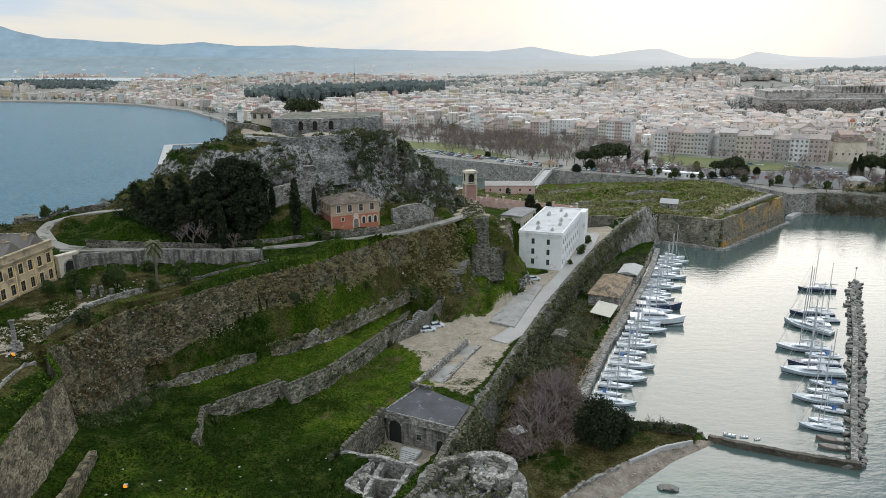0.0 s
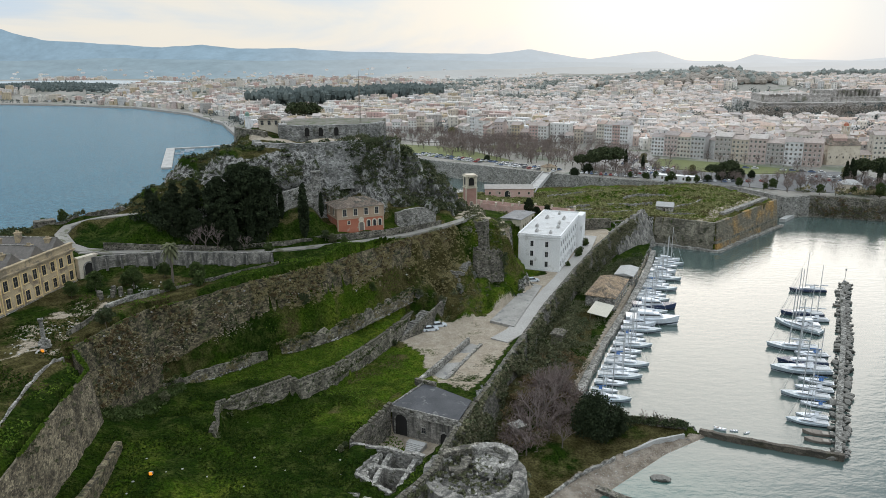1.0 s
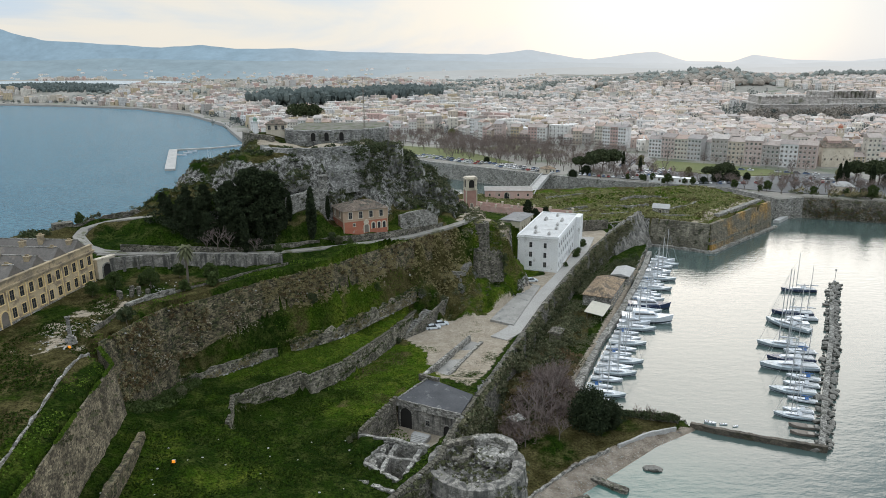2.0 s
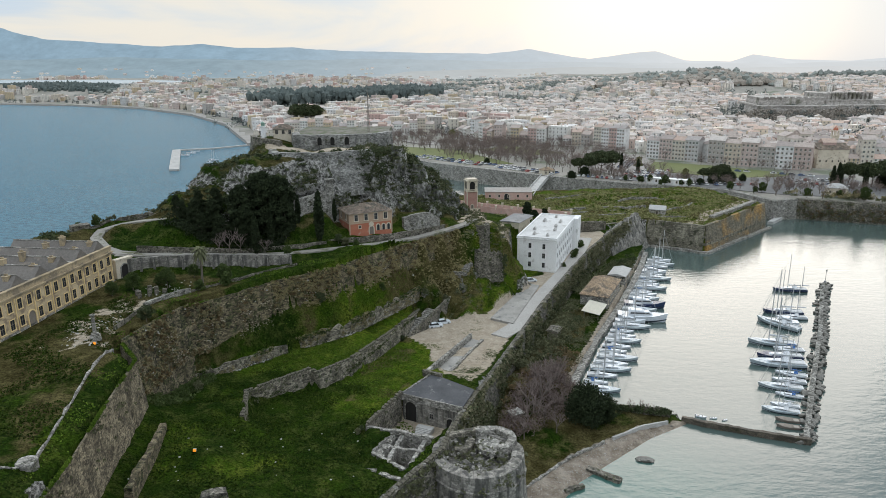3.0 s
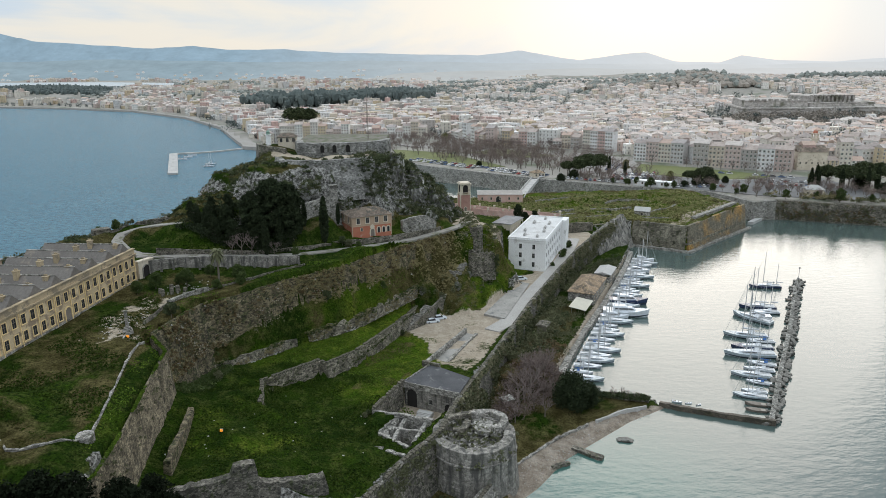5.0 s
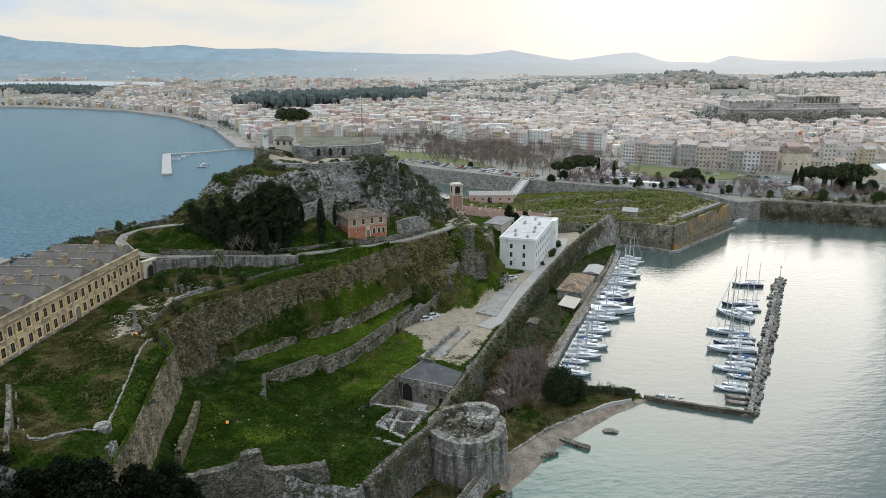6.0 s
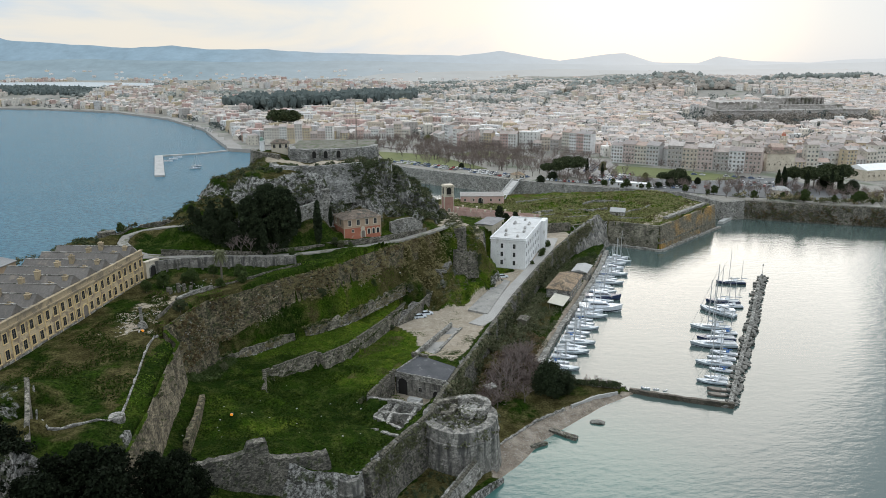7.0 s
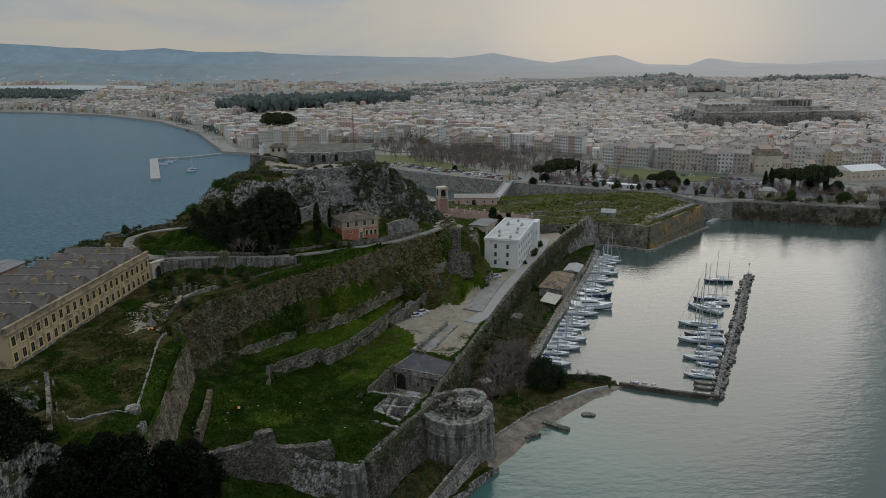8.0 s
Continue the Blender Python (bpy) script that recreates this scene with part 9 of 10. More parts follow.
def sail_boat(label, hull, cover, L=11.0, tall=14.5, two=False):
    B, F = L * 0.31, L * 0.08
    boat = tagged(new("sailing_boat"), label, "boat", "moored boats")
    h = part("hull", hull_bm(L, B, F), hull, boat)
    part("boot_stripe", hull_bm(L * 0.985, B * 1.02, F * 0.36), ANTIFOUL, h)
    part("deck", cabin_bm(0.15, L * 0.93, B * 0.39, B * 0.1, F * 0.98, F + 0.07, 0.2), DECK, boat)
    cabin_ = part("cabin", cabin_bm(L * 0.34, L * 0.74, B * 0.3, B * 0.17, F + 0.05, F + 0.6, 0.8), HULL_WHITE, boat)
    part("cabin_glass", cabin_bm(L * 0.37, L * 0.66, B * 0.301, B * 0.22, F + 0.24, F + 0.44, 0.3), DARK_GLASS, cabin_)
    bm = bmesh.new()
    block(bm, 0.5, L * 0.31, -B * 0.22, B * 0.22, F + 0.06, F + 0.12)
    for s in (-1, 1):
        block(bm, 0.45, L * 0.33, s * B * 0.3 - 0.12, s * B * 0.3 + 0.12, F + 0.05, F + 0.3)
    part("cockpit", bm, DECK, boat)
    bm = bmesh.new()
    solid(bm, [[(L * 0.3, -B * 0.28, F + 0.5), (L * 0.3, 0, F + 1.35), (L * 0.3, B * 0.28, F + 0.5)], [(L * 0.42, -B * 0.28, F + 0.5), (L * 0.41, 0, F + 1.25), (L * 0.42, B * 0.28, F + 0.5)]])
    part("sprayhood", bm, cover, boat)
    for k, (mx, mh) in enumerate([(L * 0.56, tall)] + ([(L * 0.14, tall * 0.68)] if two else [])):
        bm = bmesh.new()
        bar(bm, (mx, 0, F), (mx, 0, mh), 0.13, 0.09, 6)
        mast_ = part("mast", bm, SPAR, boat)
        for zf in (0.45, 0.72):
            bm = bmesh.new()
            bar(bm, (mx, -B * 0.24, mh * zf), (mx, B * 0.24, mh * zf), 0.035, 0.035, 4)
            part("spreader", bm, SPAR, mast_)
        bm = bmesh.new()
        bar(bm, (mx - 0.1, 0, F + 1.5), (mx - L * 0.38 * (0.55 if k else 1), 0, F + 1.45), 0.07, 0.06, 5)
        part("boom", bm, SPAR, mast_)
        bm = bmesh.new()
        bar(bm, (mx - 0.15, 0, F + 1.72), (mx - L * 0.36 * (0.55 if k else 1), 0, F + 1.62), 0.2, 0.13, 7)
        part("sail_cover", bm, cover, mast_)
    bm = bmesh.new()
    mx = L * 0.56
    for p, q in (((mx, 0, tall * 0.97), (L * 0.98, 0, F + 0.2)), ((mx, 0, tall * 0.99), (0.1, 0, F + 0.1)), ((mx, 0, tall * 0.95), (mx - 0.3, B * 0.44, F)), ((mx, 0, tall * 0.95), (mx - 0.3, -B * 0.44, F))):
        bar(bm, p, q, 0.011, 0.011, 3)
    bar(bm, (mx + 0.1, 0, tall * 0.9), (L * 0.95, 0, F + 0.4), 0.03, 0.04, 4)
    part("rigging", bm, SPAR, boat)
    for s in (-1, 1):
        bm = bmesh.new()
        last = None
        for f in (0.05, 0.25, 0.45, 0.65, 0.85):
            w = B / 2 * (1 if f < 0.55 else 1 - ((f - 0.55) / 0.45) ** 1.9)
            foot, head = (L * f, s * w * 0.95, F), (L * f, s * w * 0.95, F + 0.65)
            bar(bm, foot, head, 0.02, 0.02, 3)
            if last:
                bar(bm, last, head, 0.015, 0.015, 3)
            last = head
        part("guard_rail", bm, METAL, boat)
    return boat


def motor_yacht(label, L=12.0, hull=None):
    B, F = L * 0.33, L * 0.12
    boat = tagged(new("motor_yacht"), label, "boat", "moored boats")
    part("hull", hull_bm(L, B, F, 0.6, 0.3, 0.5), hull or HULL_WHITE, boat)
    part("boot_stripe", hull_bm(L * 0.985, B * 1.02, F * 0.3, 0.6, 0.3, 0.5), ANTIFOUL, boat)
    part("deck", cabin_bm(0.1, L * 0.92, B * 0.42, B * 0.1, F * 0.98, F + 0.08, 0.2), HULL_WHITE, boat)
    cabin_ = part("cabin", cabin_bm(L * 0.22, L * 0.72, B * 0.36, B * 0.2, F + 0.05, F + 1.35, 1.6), HULL_WHITE, boat)
    part("cabin_glass", cabin_bm(L * 0.25, L * 0.665, B * 0.361, B * 0.235, F + 0.62, F + 1.08, 0.75), DARK_GLASS, cabin_)
    part("flybridge", cabin_bm(L * 0.2, L * 0.52, B * 0.3, B * 0.24, F + 1.3, F + 1.75, 0.5), HULL_WHITE, boat)
    bm = bmesh.new()
    for s in (-1, 1):
        bar(bm, (L * 0.22, s * B * 0.28, F + 1.6), (L * 0.26, s * B * 0.2, F + 2.6), 0.06)
    bar(bm, (L * 0.26, -B * 0.2, F + 2.6), (L * 0.26, B * 0.2, F + 2.6), 0.07)
    part("radar_arch", bm, HULL_WHITE, boat)
    for s in (-1, 1):
        bm = bmesh.new()
        bar(bm, (L * 0.5, s * B * 0.48, F + 0.7), (L * 0.93, s * 0.25, F + 0.95), 0.025, 0.025, 3)
        part("guard_rail", bm, METAL, boat)
    return boat


def small_boat(label, hull, L=5.0):
    B, F = L * 0.36, 0.55
    boat = tagged(new("dinghy"), label, "boat", "small boats")
    part("hull", hull_bm(L, B, F, 0.3, 0.3), hull, boat)
    part("inner", cabin_bm(0.2, L * 0.82, B * 0.34, B * 0.14, F * 0.97, F + 0.04, 0.1), TEAK, boat)
    for f in (0.3, 0.6):
        bm = bmesh.new()
        block(bm, L * f - 0.15, L * f + 0.15, -B * 0.4, B * 0.4, F + 0.03, F + 0.1)
        part("thwart", bm, TIMBER, boat)
    bm = bmesh.new()
    block(bm, -0.25, 0.0, -0.15, 0.15, 0.2, 0.95)
    part("outboard", bm, METAL, boat)
    return boat


PROTO = {
    "s": sail_boat("white sailing yacht with furled sails and a blue cover", HULL_WHITE, CANVAS_BLUE),
    "w": sail_boat("white sailing yacht with pale covers", HULL_WHITE, CANVAS_WHITE, 10.0, 13.0),
    "g": sail_boat("grey-blue sailing yacht with pale sail covers", HULL_GREY, CANVAS_WHITE, 11.5, 15.5),
    "k": sail_boat("dark-hulled two-masted sailing yacht", HULL_BLUE, CANVAS_WHITE, 14.0, 17.0, True),
    "m": motor_yacht("white motor yacht with dark cabin windows"),
    "n": motor_yacht("dark-hulled motor boat with a white cabin", 13.0, HULL_BLUE),
    "M": motor_yacht("large white motor yacht with a flybridge", 15.0),
    "d": small_boat("small open boat of dark brown timber", TIMBER),
    "e": small_boat("small white open dinghy", HULL_WHITE, 4.0),
}
LONG = {"s": 11.0, "w": 10.0, "g": 11.5, "k": 14.0, "m": 12.0, "M": 15.0, "n": 13.0, "d": 5.0, "e": 4.0}
used = set()


def moor(kind, stern, bow, roll=0.0):
    dx, dy = bow[0] - stern[0], bow[1] - stern[1]
    s = math.hypot(dx, dy) / LONG[kind]
    m_ = pose(stern[0], stern[1], 0.0, roll, 0, math.degrees(math.atan2(dy, dx))) @ Matrix.Diagonal((s, s, s, 1))
    if kind in used:
        return copy_thing(PROTO[kind], m_)
    used.add(kind)
    PROTO[kind].matrix_basis = m_
    return PROTO[kind]


for kind, stern, bow in (("k", (134, 203.5), (122.5, 205.3)), ("d", (129, 190), (133.5, 188.5)), ("k", (120.5, 181), (106, 184)), ("w", (119.5, 176.5), (110.5, 178)), ("g", (111.5, 166), (103.5, 177)), ("m", (114, 171.5), (104.5, 173.8)), ("g", (104.5, 155), (94, 158.2)), ("s", (105, 151.5), (97, 153.4)), ("k", (102, 146.6), (87.5, 149)), ("g", (100, 141.5), (88, 143.6)), ("s", (97, 134.8), (87.6, 139.4)), ("w", (94.8, 131.4), (86.2, 134.2)), ("g", (92, 127.6), (83.5, 130.4)), ("s", (90, 123.6), (82.2, 127.4)), ("w", (86.5, 119), (79.8, 121.4)), ("g", (85, 116.2), (78.4, 118.6)), ("d", (83, 112.4), (77.8, 114.2)), ("d", (81.5, 109.6), (76.6, 111.2))):
    moor(kind, stern, bow)
LEFT_ROW = "wgswgwgswgwsgmMwgnsgwsgwsgwmswgm"
for i, kind in enumerate(LEFT_ROW):
    f = i / (len(LEFT_ROW) - 1)
    qx, qy = 33.4 + f * (87.5 - 33.4), 126.6 + f * (243 - 126.6)
    ln = {"m": 11.5, "M": 15.5, "n": 13.5, "k": 12.5}.get(kind, rnd.uniform(8.6, 10.4)) * (0.9 if i < 4 else 1.0)
    a = radians(-14 + rnd.uniform(-4, 4))
    moor(kind, (qx + 1.4, qy + 0.5), (qx + 1.4 + ln * math.cos(a), qy + 0.5 + ln * math.sin(a)))
for p, q in (((60.5, 116.2), (62.6, 115)), ((63.4, 115.0), (66, 114.6)), ((65.8, 113.8), (68, 114.4))):
    moor("e", p, q)
moor("w", (-196, 560), (-186, 562))
moor("w", (-199, 575), (-189, 577))
for y0 in (612, 628, 640):
    moor("e", (-236, y0), (-222, y0 + 1))

# breakwater of boulders with a path along it, and the mole
water_wall = tagged(new("breakwater"), "low breakwater of grey boulders with a worn path", "breakwater", kind="structure")
LINE = [(79.5, 103.6, 1.1), (90.5, 122, 1.1), (107.5, 149.5, 1.1), (114.5, 160.5, 1.2), (139, 202.5, 1.2), (145.5, 212, 1.2)]
bm = wall_bm(LINE, -2, thick=1.2, batter=0.3, side=1, step=0.9, worn=0.5, proud=0.7, seed=90)
part("path", bm, STONE_PALE, water_wall)


def boulder(seed, mat):
    rnd_ = random.Random(seed)
    bm = bmesh.new()
    bmesh.ops.create_icosphere(bm, subdivisions=1, radius=1)
    for v in bm.verts:
        v.co *= rnd_.uniform(0.75, 1.15)
        v.co.z *= 0.72
    me = bpy.data.meshes.new("boulder")
    bm.to_mesh(me)
    bm.free()
    me.materials.append(mat)
    return me


ROCK = material("sea_boulders", (0.09, 0.085, 0.073), (0.3, 0.285, 0.255), 0.5, 0.9, 0.8, 5.0, 0.2, (0.045, 0.045, 0.036), 0.5)
ROCKS = [boulder(s, ROCK) for s in range(6)]
pts = finer(LINE, 0.62)
for i, p in enumerate(pts):
    a = pts[min(i + 1, len(pts) - 1)]
    b_ = pts[max(i - 1, 0)]
    ln = math.hypot(a[0] - b_[0], a[1] - b_[1]) or 1
    ox, oy = (a[1] - b_[1]) / ln, -(a[0] - b_[0]) / ln
    o = rnd.uniform(0.5, 2.1) if i % 5 else -rnd.uniform(0.9, 1.3)
    s = rnd.choice((0.4, 0.55, 0.7, 1.05)) * rnd.uniform(0.85, 1.15)
    put("boulder", ROCKS[i % 6], water_wall, pose(p[0] + ox * o, p[1] + oy * o, 0.75 - 0.22 * abs(o - 0.8), rnd.uniform(-25, 25), rnd.uniform(-25, 25), rnd.uniform(0, 360)) @ Matrix.Diagonal((s * 1.2, s, s, 1)))
bm = bmesh.new()
bar(bm, (145, 211, 0.8), (145, 211, 5.4), 0.09, 0.07, 6)
block(bm, 144.7, 145.3, 210.7, 211.3, 1.0, 1.6)
block(bm, 144.8, 145.2, 210.8, 211.2, 5.2, 5.9)
tagged(part("beacon", bm, METAL), "slim grey harbour beacon on the breakwater end", "beacon")
stone_wall("low dark concrete mole closing the harbour", [(56.5, 114.2, 1.2), (60.5, 111.6, 1.3), (70, 107.4, 1.3), (80.5, 103.2, 1.4)], lambda p: -1.5, WET_STONE, thick=1.0, proud=0.5, worn=0.12, step=1.0, seed=91)
stone_wall("dark end wall of the hedge on the mole", [(39.5, 118.6, 2.0), (47, 116.8, 2.1), (54, 115.2, 2.2)], lambda p: -1, STONE, thick=1.6, side=-1, proud=0.6, worn=0.1, seed=92)
stone_wall("pale stone edge of the quay", [(33.4, 127, 1.5), (47.6, 158.8, 1.5), (61.4, 185.2, 1.5), (79.4, 223.2, 1.5), (92, 254, 1.5)], lambda p: -1.5, STONE_PALE, thick=2.0, proud=0.5, worn=0.05, seed=93)
stone_wall("broken concrete edging along the beach", [(17, 87.8, 1.5), (22.5, 93.4, 1.45), (27.7, 98.1, 1.5), (35.8, 103.6, 1.5)], lambda p: -0.5, STONE_PALE, thick=0.5, proud=0.25, worn=0.3, step=0.9, seed=94)
stone_wall("broken concrete edging at the beach head", [(38, 105, 1.5), (45.2, 109.4, 1.5), (52.4, 112, 1.3)], lambda p: -0.5, CONCRETE, thick=0.5, proud=0.25, worn=0.2, seed=95)
for k, (p, q, w_) in enumerate((((30.4, 95.2), (36, 90.8), 1.5), ((24.4, 87.8), (28.4, 89.5), 1.0), ((17.5, 87), (20, 86), 1.0))):
    ln = [(p[0], p[1], 0.8), (q[0], q[1], 0.7)]
    tagged(part("stone_jetty", wall_bm(ln, -1, thick=w_, proud=w_ / 2, worn=0.12, step=0.8, seed=96 + k), STONE), "broken low stone jetty on the beach", "jetty", "beach jetties")
for k, (x, y, s) in enumerate(((43.2, 98.3, 1.3), (42.1, 98.7, 1.0), (44.3, 98.0, 0.8), (50, 112.5, 0.5), (53, 111.6, 0.5), (24, 93.5, 0.4), (31, 100.5, 0.4))):
    ob = put("rock", ROCKS[k % 6], None, pose(x, y, 0.1, 8 * k, 5, 40 * k) @ Matrix.Diagonal((s * 1.4, s, s * 0.7, 1)))
    tagged(ob, "dark wet rock at the water's edge", "rock", "shore rocks")

qa = 63.5
low_block("long stone harbour building with an orange tile roof", 21, 9, 4.2, STONE_PALE, TILE_ORANGE, pose(57.2, 194.5, 1.6, 0, 0, qa), 2.4, 6, True)
low_block("low harbour shed with a white sheet roof", 11, 6, 3.4, STONE_PALE, CONCRETE, pose(69.0, 214.0, 1.6, 0, 0, qa), 0.9, 3)
awn = tagged(new("awning"), "cream canvas awning on thin posts beside the harbour building", "awning")
bm = bmesh.new()
solid(bm, [[(-5.5, -2.9, 2.5), (5.5, -2.9, 2.5), (5.5, 2.9, 3.2), (-5.5, 2.9, 3.2)], [(-5.5, -2.9, 2.6), (5.5, -2.9, 2.6), (5.5, 2.9, 3.3), (-5.5, 2.9, 3.3)]])
part("canopy", bm, material("cream_canvas", (0.4, 0.38, 0.31), (0.5, 0.47, 0.39), 1.0, 0.8, 0.1, 4.0), awn)
for x in (-4.3, 4.3):
    for y_, h_ in ((-2.2, 2.5), (2.2, 3.2)):
        bm = bmesh.new()
        bar(bm, (x, y_, -0.8), (x, y_, h_), 0.06)
        part("post", bm, METAL, awn)
awn.matrix_basis = pose(51, 177.5, 1.7, 0, 0, qa)
low_block("small grey garden shed under the wall", 4, 3, 2.0, TIMBER, STONE, pose(34.5, 157, 3.6, 0, 0, qa), 0.6)
low_block("small pale hut among the scrub", 2.4, 2, 1.5, TIMBER, STONE_PALE, pose(17.5, 110, 3.6, 0, 0, 30), 0.3)


# ---- cars ----
def car(label, paint):
    home = tagged(new("car"), label, "car", "parked cars")
    bm = bmesh.new()
    solid(bm, [[(x, -w, z0), (x, w, z0), (x, w, z1), (x, -w, z1)] for x, w, z0, z1 in ((-2.1, 0.7, 0.35, 0.7), (-1.95, 0.84, 0.25, 0.88), (1.5, 0.84, 0.25, 0.85), (2.05, 0.72, 0.3, 0.62))])
    part("body", bm, paint, home)
    bm = bmesh.new()
    solid(bm, [[(x, -w, 0.84), (x, w, 0.84), (x + s, w * 0.82, z1), (x + s, -w * 0.82, z1)] for x, w, z1, s in ((-1.75, 0.76, 1.3, 0.35), (0.95, 0.76, 1.36, -0.65))])
    part("glazing", bm, DARK_GLASS, home)
    bm = bmesh.new()
    block(bm, -1.3, 0.3, -0.6, 0.6, 1.3, 1.43, 0.08)
    part("roof", bm, paint, home)
    for x in (-1.3, 1.3):
        for s in (-1, 1):
            bm = bmesh.new()
            bar(bm, (x, s * 0.64, 0.31), (x, s * 0.86, 0.31), 0.31, 0.31, 10)
            part("wheel", bm, ASPHALT, home)
    return home


CAR_PAINT = tinted("car_paint", [(0.72, 0.72, 0.72), (0.75, 0.75, 0.74), (0.45, 0.46, 0.47), (0.12, 0.13, 0.14), (0.3, 0.05, 0.04), (0.1, 0.15, 0.25), (0.7, 0.7, 0.68)], 0.3, 0.0)
car_white = car("small white hatchback parked on the gravel", HULL_WHITE)
car_white.matrix_basis = pose(0.1, 152.3, 8.6, 0, 0, 14)
copy_thing(car_white, pose(2.3, 154.9, 8.6, 0, 0, 14))
tagged(copy_thing(car_white, pose(32.6, 192.6, 8.62, 0, 0, 8)), "silver-white car parked below the grass bank")


def plain_car():
    home = tagged(new("car"), "small parked car by the park", "car", "cars parked in the town")
    bm = bmesh.new()
    solid(bm, [[(x, -w, z0), (x, w, z0), (x, w, z1), (x, -w, z1)] for x, w, z0, z1 in ((-2.1, 0.7, 0.25, 0.7), (-1.9, 0.84, 0.1, 0.88), (1.5, 0.84, 0.1, 0.85), (2.05, 0.72, 0.25, 0.62))])
    block(bm, -1.2, 0.3, -0.6, 0.6, 1.3, 1.42, 0.08)
    part("body", bm, CAR_PAINT, home)
    bm = bmesh.new()
    solid(bm, [[(x, -w, 0.84), (x, w, 0.84), (x + s, w * 0.82, z1), (x + s, -w * 0.82, z1)] for x, w, z1, s in ((-1.75, 0.76, 1.32, 0.35), (0.95, 0.76, 1.36, -0.65))])
    part("glazing", bm, DARK_GLASS, home)
    return home


# ---- the park before the town ----
def slab(name, corners, z0, z1, mat, label, category, kind="structure"):
    bm = bmesh.new()
    solid(bm, [[(x, y, z) for x, y in corners] for z in (z0, z1)])
    bmesh.ops.recalc_face_normals(bm, faces=bm.faces)
    return tagged(part(name, bm, mat), label, category, kind=kind)


LAWN = material("park_lawn", (0.085, 0.105, 0.03), (0.155, 0.16, 0.06), 0.2, 0.95, 0.2, 10.0)
slab("lawn", [(146, 432), (190, 398), (222, 400), (236, 410), (200, 450), (165, 474)], 8, 9.95, LAWN, "broad green park lawn before the town", "lawn")
slab("lawn", [(-20, 520), (30, 470), (60, 470), (20, 560), (-30, 590)], 8, 9.9, LAWN, "park grass strip above the moat wall", "lawn")
slab("lawn", [(40, 560), (80, 520), (110, 530), (70, 585)], 8, 9.92, LAWN, "park grass between the paths", "lawn")
slab("pavement", [(110, 400), (150, 372), (192, 340), (240, 322), (262, 330), (262, 400), (236, 408), (222, 396), (190, 394), (144, 430)], 8, 9.88, ASPHALT, "worn asphalt car park by the park", "pavement")
slab("pavement", [(104, 446), (122, 408), (144, 432), (163, 478), (166, 492), (150, 545), (130, 548), (116, 500)], 8, 9.86, PAVING, "pale paved esplanade before the houses", "pavement")
slab("pavement", [(-10, 606), (40, 586), (66, 592), (56, 606), (20, 624), (-30, 640)], 8, 9.84, PAVING, "pale paved park paths", "pavement")


def town_z(x, y):
    return 9.8


park_spots = [(rnd.uniform(-1, 1) * 34 + 40 + k * 0.2, 480 + rnd.uniform(0, 120), rnd.uniform(0.9, 1.5)) for k in range(80)] + [(rnd.uniform(95, 160), rnd.uniform(395, 470), rnd.uniform(0.8, 1.3)) for k in range(34)] + [(rnd.uniform(-60, 20), rnd.uniform(560, 690), rnd.uniform(0.9, 1.5)) for k in range(26)] + [(sx_ + rnd.uniform(-16, 16), sy_ + rnd.uniform(-14, 14), rnd.uniform(0.9, 1.5)) for sx_, sy_ in ((20, 520), (40, 500), (60, 480), (78, 462), (90, 440), (60, 540), (84, 510), (100, 540), (30, 570), (5, 560), (110, 590), (70, 590)) for k in range(9)] + [(196 + k * 6.6 - 3, 455 - k * 4.6, 0.95) for k in range(9)] + [(rnd.uniform(178, 262), rnd.uniform(330, 372), rnd.uniform(0.7, 1.2)) for k in range(26)] + [(172, 470, 1.7), (214, 372, 1.0), (222, 392, 1.3), (202, 352, 0.9), (206, 345, 0.8)]
park_spots += [(x_, 388 - 0.31 * x_ + rnd.uniform(2, 40), rnd.uniform(0.6, 1.1)) for x_ in (rnd.uniform(195, 300) for k in range(60))] + [(x_, 458 - 0.62 * x_ + rnd.uniform(2, 26), rnd.uniform(0.6, 1.1)) for x_ in (rnd.uniform(100, 190) for k in range(36))]
grove = [(-70, 690), (-60, 640), (-10, 560), (60, 480), (110, 436), (150, 470), (165, 500), (140, 560), (58, 604), (20, 680)]
while len(park_spots) < 640:
    gx_, gy_ = rnd.uniform(-70, 165), rnd.uniform(436, 690)
    if inside(grove, np.array([gx_]), np.array([gy_]))[0]:
        park_spots.append((gx_, gy_, rnd.uniform(0.8, 1.45)))
park_spots.sort(key=lambda p: p[1])
plant(BARE, "bare grey park tree", park_spots[:110], "bare park trees", town_z)


def far_grove(label, spots):
    """Bare trees too far off to tell apart, as one mesh."""
    vs, fs, ms, n_ = [], [], [], 0
    for x_, y_, s_ in spots:
        a_ = rnd.uniform(0, 6.28)
        rot = np.array([[math.cos(a_), -math.sin(a_), 0], [math.sin(a_), math.cos(a_), 0], [0, 0, 1]]) * s_
        for k, me_ in enumerate(rnd.choice(BARE)):
            co = np.empty(len(me_.vertices) * 3, np.float32)
            me_.vertices.foreach_get("co", co)
            vs.append(co.reshape(-1, 3) @ rot.T + [x_, y_, town_z(x_, y_)])
            fs += [[n_ + i for i in p.vertices] for p in me_.polygons]
            ms += [k] * len(me_.polygons)
            n_ += len(me_.vertices)
    me_ = bpy.data.meshes.new("trees")
    me_.from_pydata(np.concatenate(vs).tolist(), [], fs)
    me_.materials.append(BARK)
    me_.materials.append(TWIG)
    me_.polygons.foreach_set("material_index", ms)
    return tagged(new("trees", me_), label, "trees", kind="stuff")


